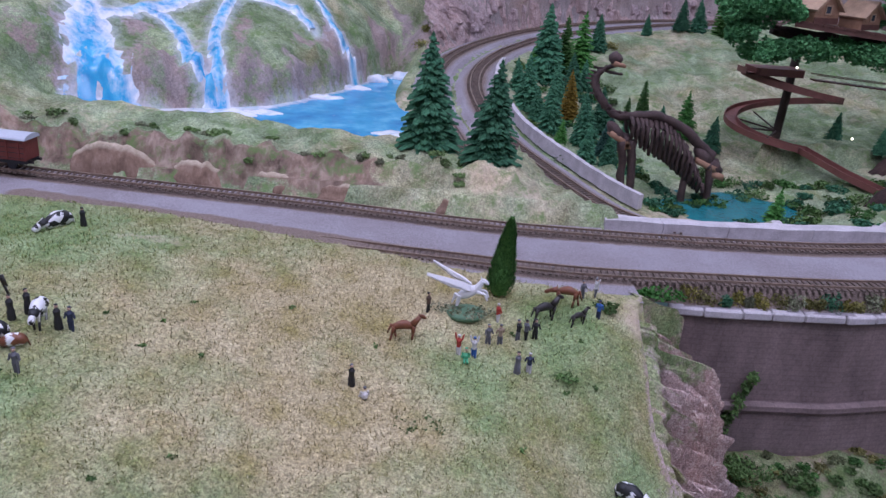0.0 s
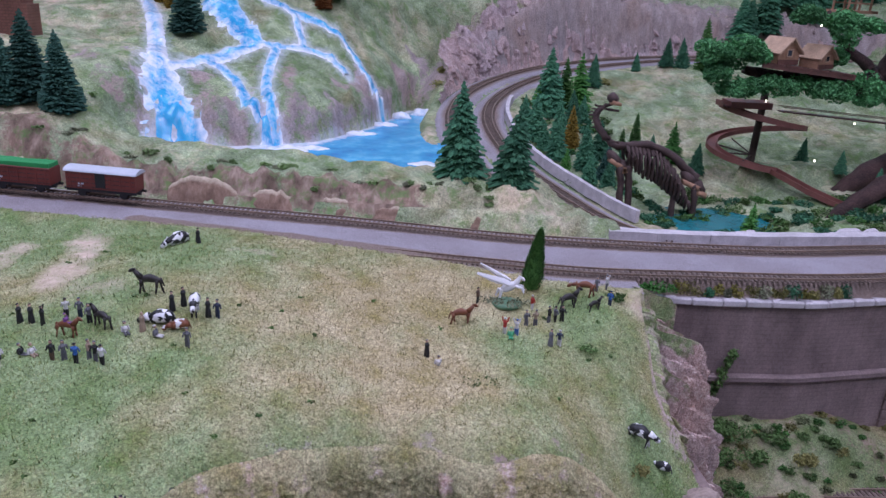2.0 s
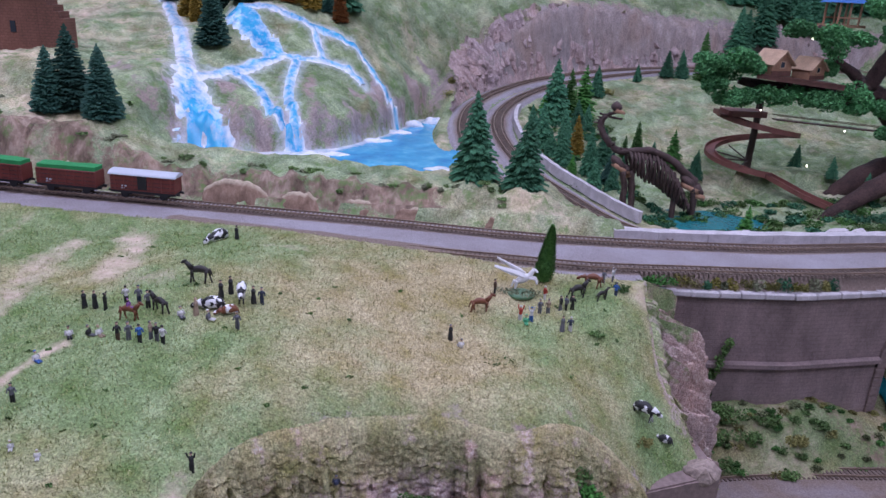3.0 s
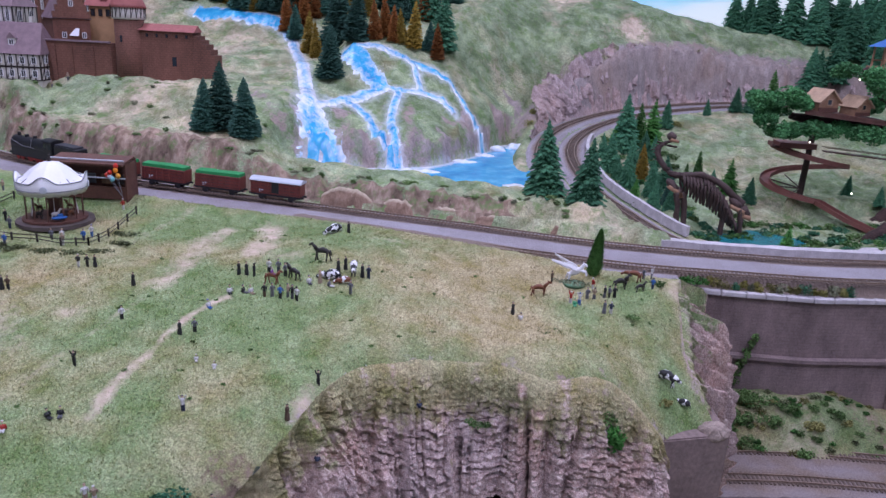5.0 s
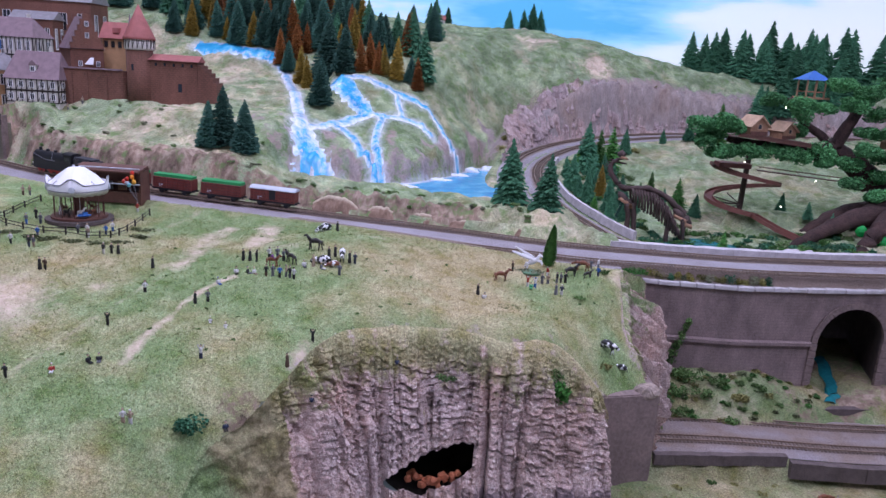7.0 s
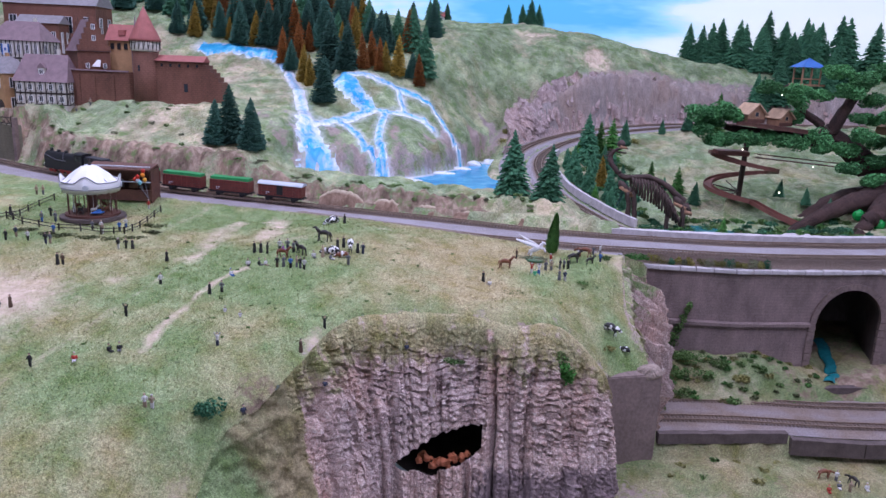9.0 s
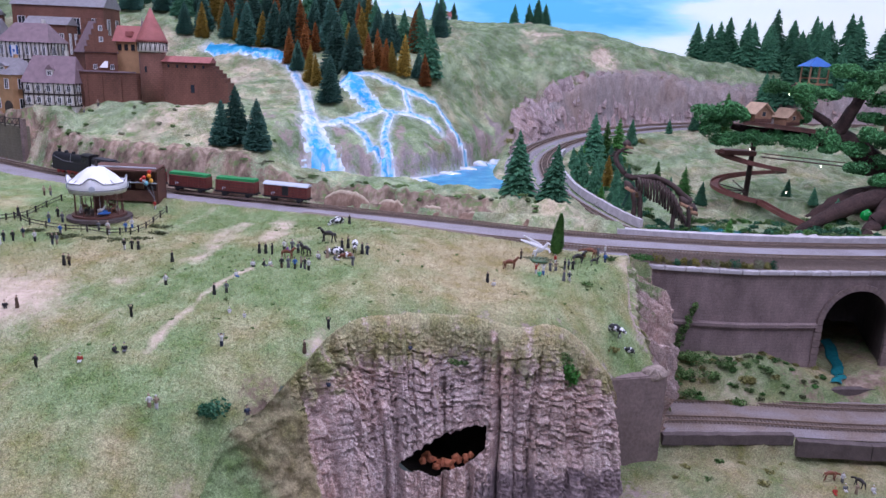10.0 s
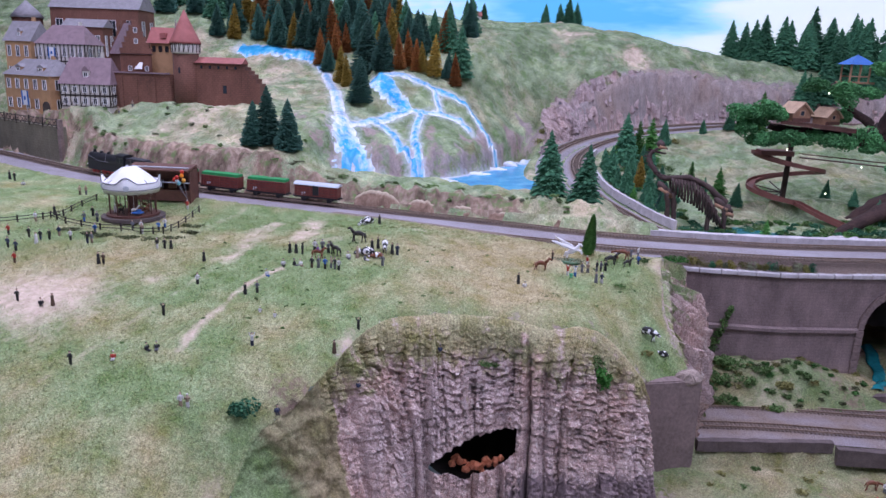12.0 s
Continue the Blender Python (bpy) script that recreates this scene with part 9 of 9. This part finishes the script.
for fx, fy, c, l, t, s in ((-0.835, 0.462, "black", "navy", 0, "stand"), (-0.829, 0.466, "grey", "tan", 0, "stand"), (-0.905, 0.59, "black", "black", 0, "stand"), (-0.85, 0.51, "blue", "grey", 0, "stand"), (-0.78, 0.55, "white", "tan", 0, "stand"), (-0.75, 0.56, "blue", "navy", 0, "stand"), (-0.745, 0.575, "white", "blue", 0, "stand"), (-0.795, 0.545, "grey", "black", 0, "stand"), (-0.772, 0.722, "red", "white", 0, "stand"), (-0.988, 0.533, "white", "tan", 0, "stand"), (-0.977, 0.575, "black", "black", 0, "robe"), (-0.993, 0.464, "red", "black", 0, "stand")):
    figure(fx, fy, c, l, t, 0.021, s)
for fx, fy, c, l, t, s in ((-1.023, 0.727, "tan", "brown", 0, "stand"), (-1.013, 0.734, "tan", "grey", 0, "stand"), (-1.278, 0.84, "black", "black", 0, "robe"), (-1.25, 0.82, "black", "black", 20, "stand"), (-1.198, 0.781, "white", "black", 0, "sit"), (-0.88, 0.565, "grey", "navy", 0, "stand"), (-0.77, 0.535, "tan", "white", 0, "stand")):
    figure(fx, fy, c, l, t, 0.022, s)
# animals on the lower ground
beast(0.534, 0.4, 10, CHESTNUT, "chestnut toy horse grazing below the lower track", 0.02, None, True, False, z=lower_at(0.534, 0.4))
for fx, fy, c, l, t, s in ((0.553, 0.396, "white", "grey", 0, "stand"), (0.53, 0.367, "red", "red", 0, "sit"), (0.552, 0.381, "grey", "white", 0, "sit"), (0.565, 0.371, "tan", "tan", 0, "stand"), (0.599, 0.387, "white", "white", 0, "sit")):
    figure(fx, fy, c, l, t, 0.02, s, lower_at(fx, fy))
beast(0.577, 0.388, 120, HORSEDARK, "dark toy horse below the lower track", 0.018, None, True, False, z=lower_at(0.577, 0.388))
for fx, fy in ((-1.33, 1.19), (-1.28, 1.17), (-1.2, 1.19), (-1.17, 1.21)):
    figure(fx, fy, "black" if fx < -1.25 else "tan", "grey", 0, 0.02, "stand", ground_z(fx, fy))

# clay pots in the cave mouth
rubble = random.Random(17)
for k in range(22):
    bm = bmesh.new()
    r = rubble.uniform(0.0032, 0.0075)
    blob(bm, (0, 0, 0), (r, r, r * 0.85), 2)
    for v in bm.verts:
        v.co += v.co.normalized() * 0.004 * fbm(v.co.x + k, v.co.y, v.co.z, 170)
    ob = finish("orange_boulder", bm, ORANGE)
    f = (k + rubble.uniform(-0.8, 0.8)) / 21
    ob.matrix_basis = pose(-0.135 + 0.075 * f, 0.287 + 0.006 * f + rubble.uniform(-0.004, 0.014), -0.07 + 0.05 * (f - 0.45) ** 2 + rubble.uniform(-0.002, 0.008), rubble.uniform(0, 90), 0, rubble.uniform(0, 360))
    tagged(ob, "rough orange-brown boulder heaped in the cave mouth", "boulder", "boulders in the cave")
for k in range(60):
    x, y = rubble.uniform(-0.6, 0.15), rubble.uniform(0.1, 0.65)
    if inside(np.array([x]), np.array([y]), CLIFF_EDGE + [(0.2, 0.65), (-0.6, 0.7), (-0.6, -0.2)])[0]:
        bush(x, y, meadow_at(x, y), 0.004, 0.003, 0.0025, BUSH, "small dark green moss tuft on the meadow", 30, 0.0016, "moss_tuft", "moss", group="moss tufts")
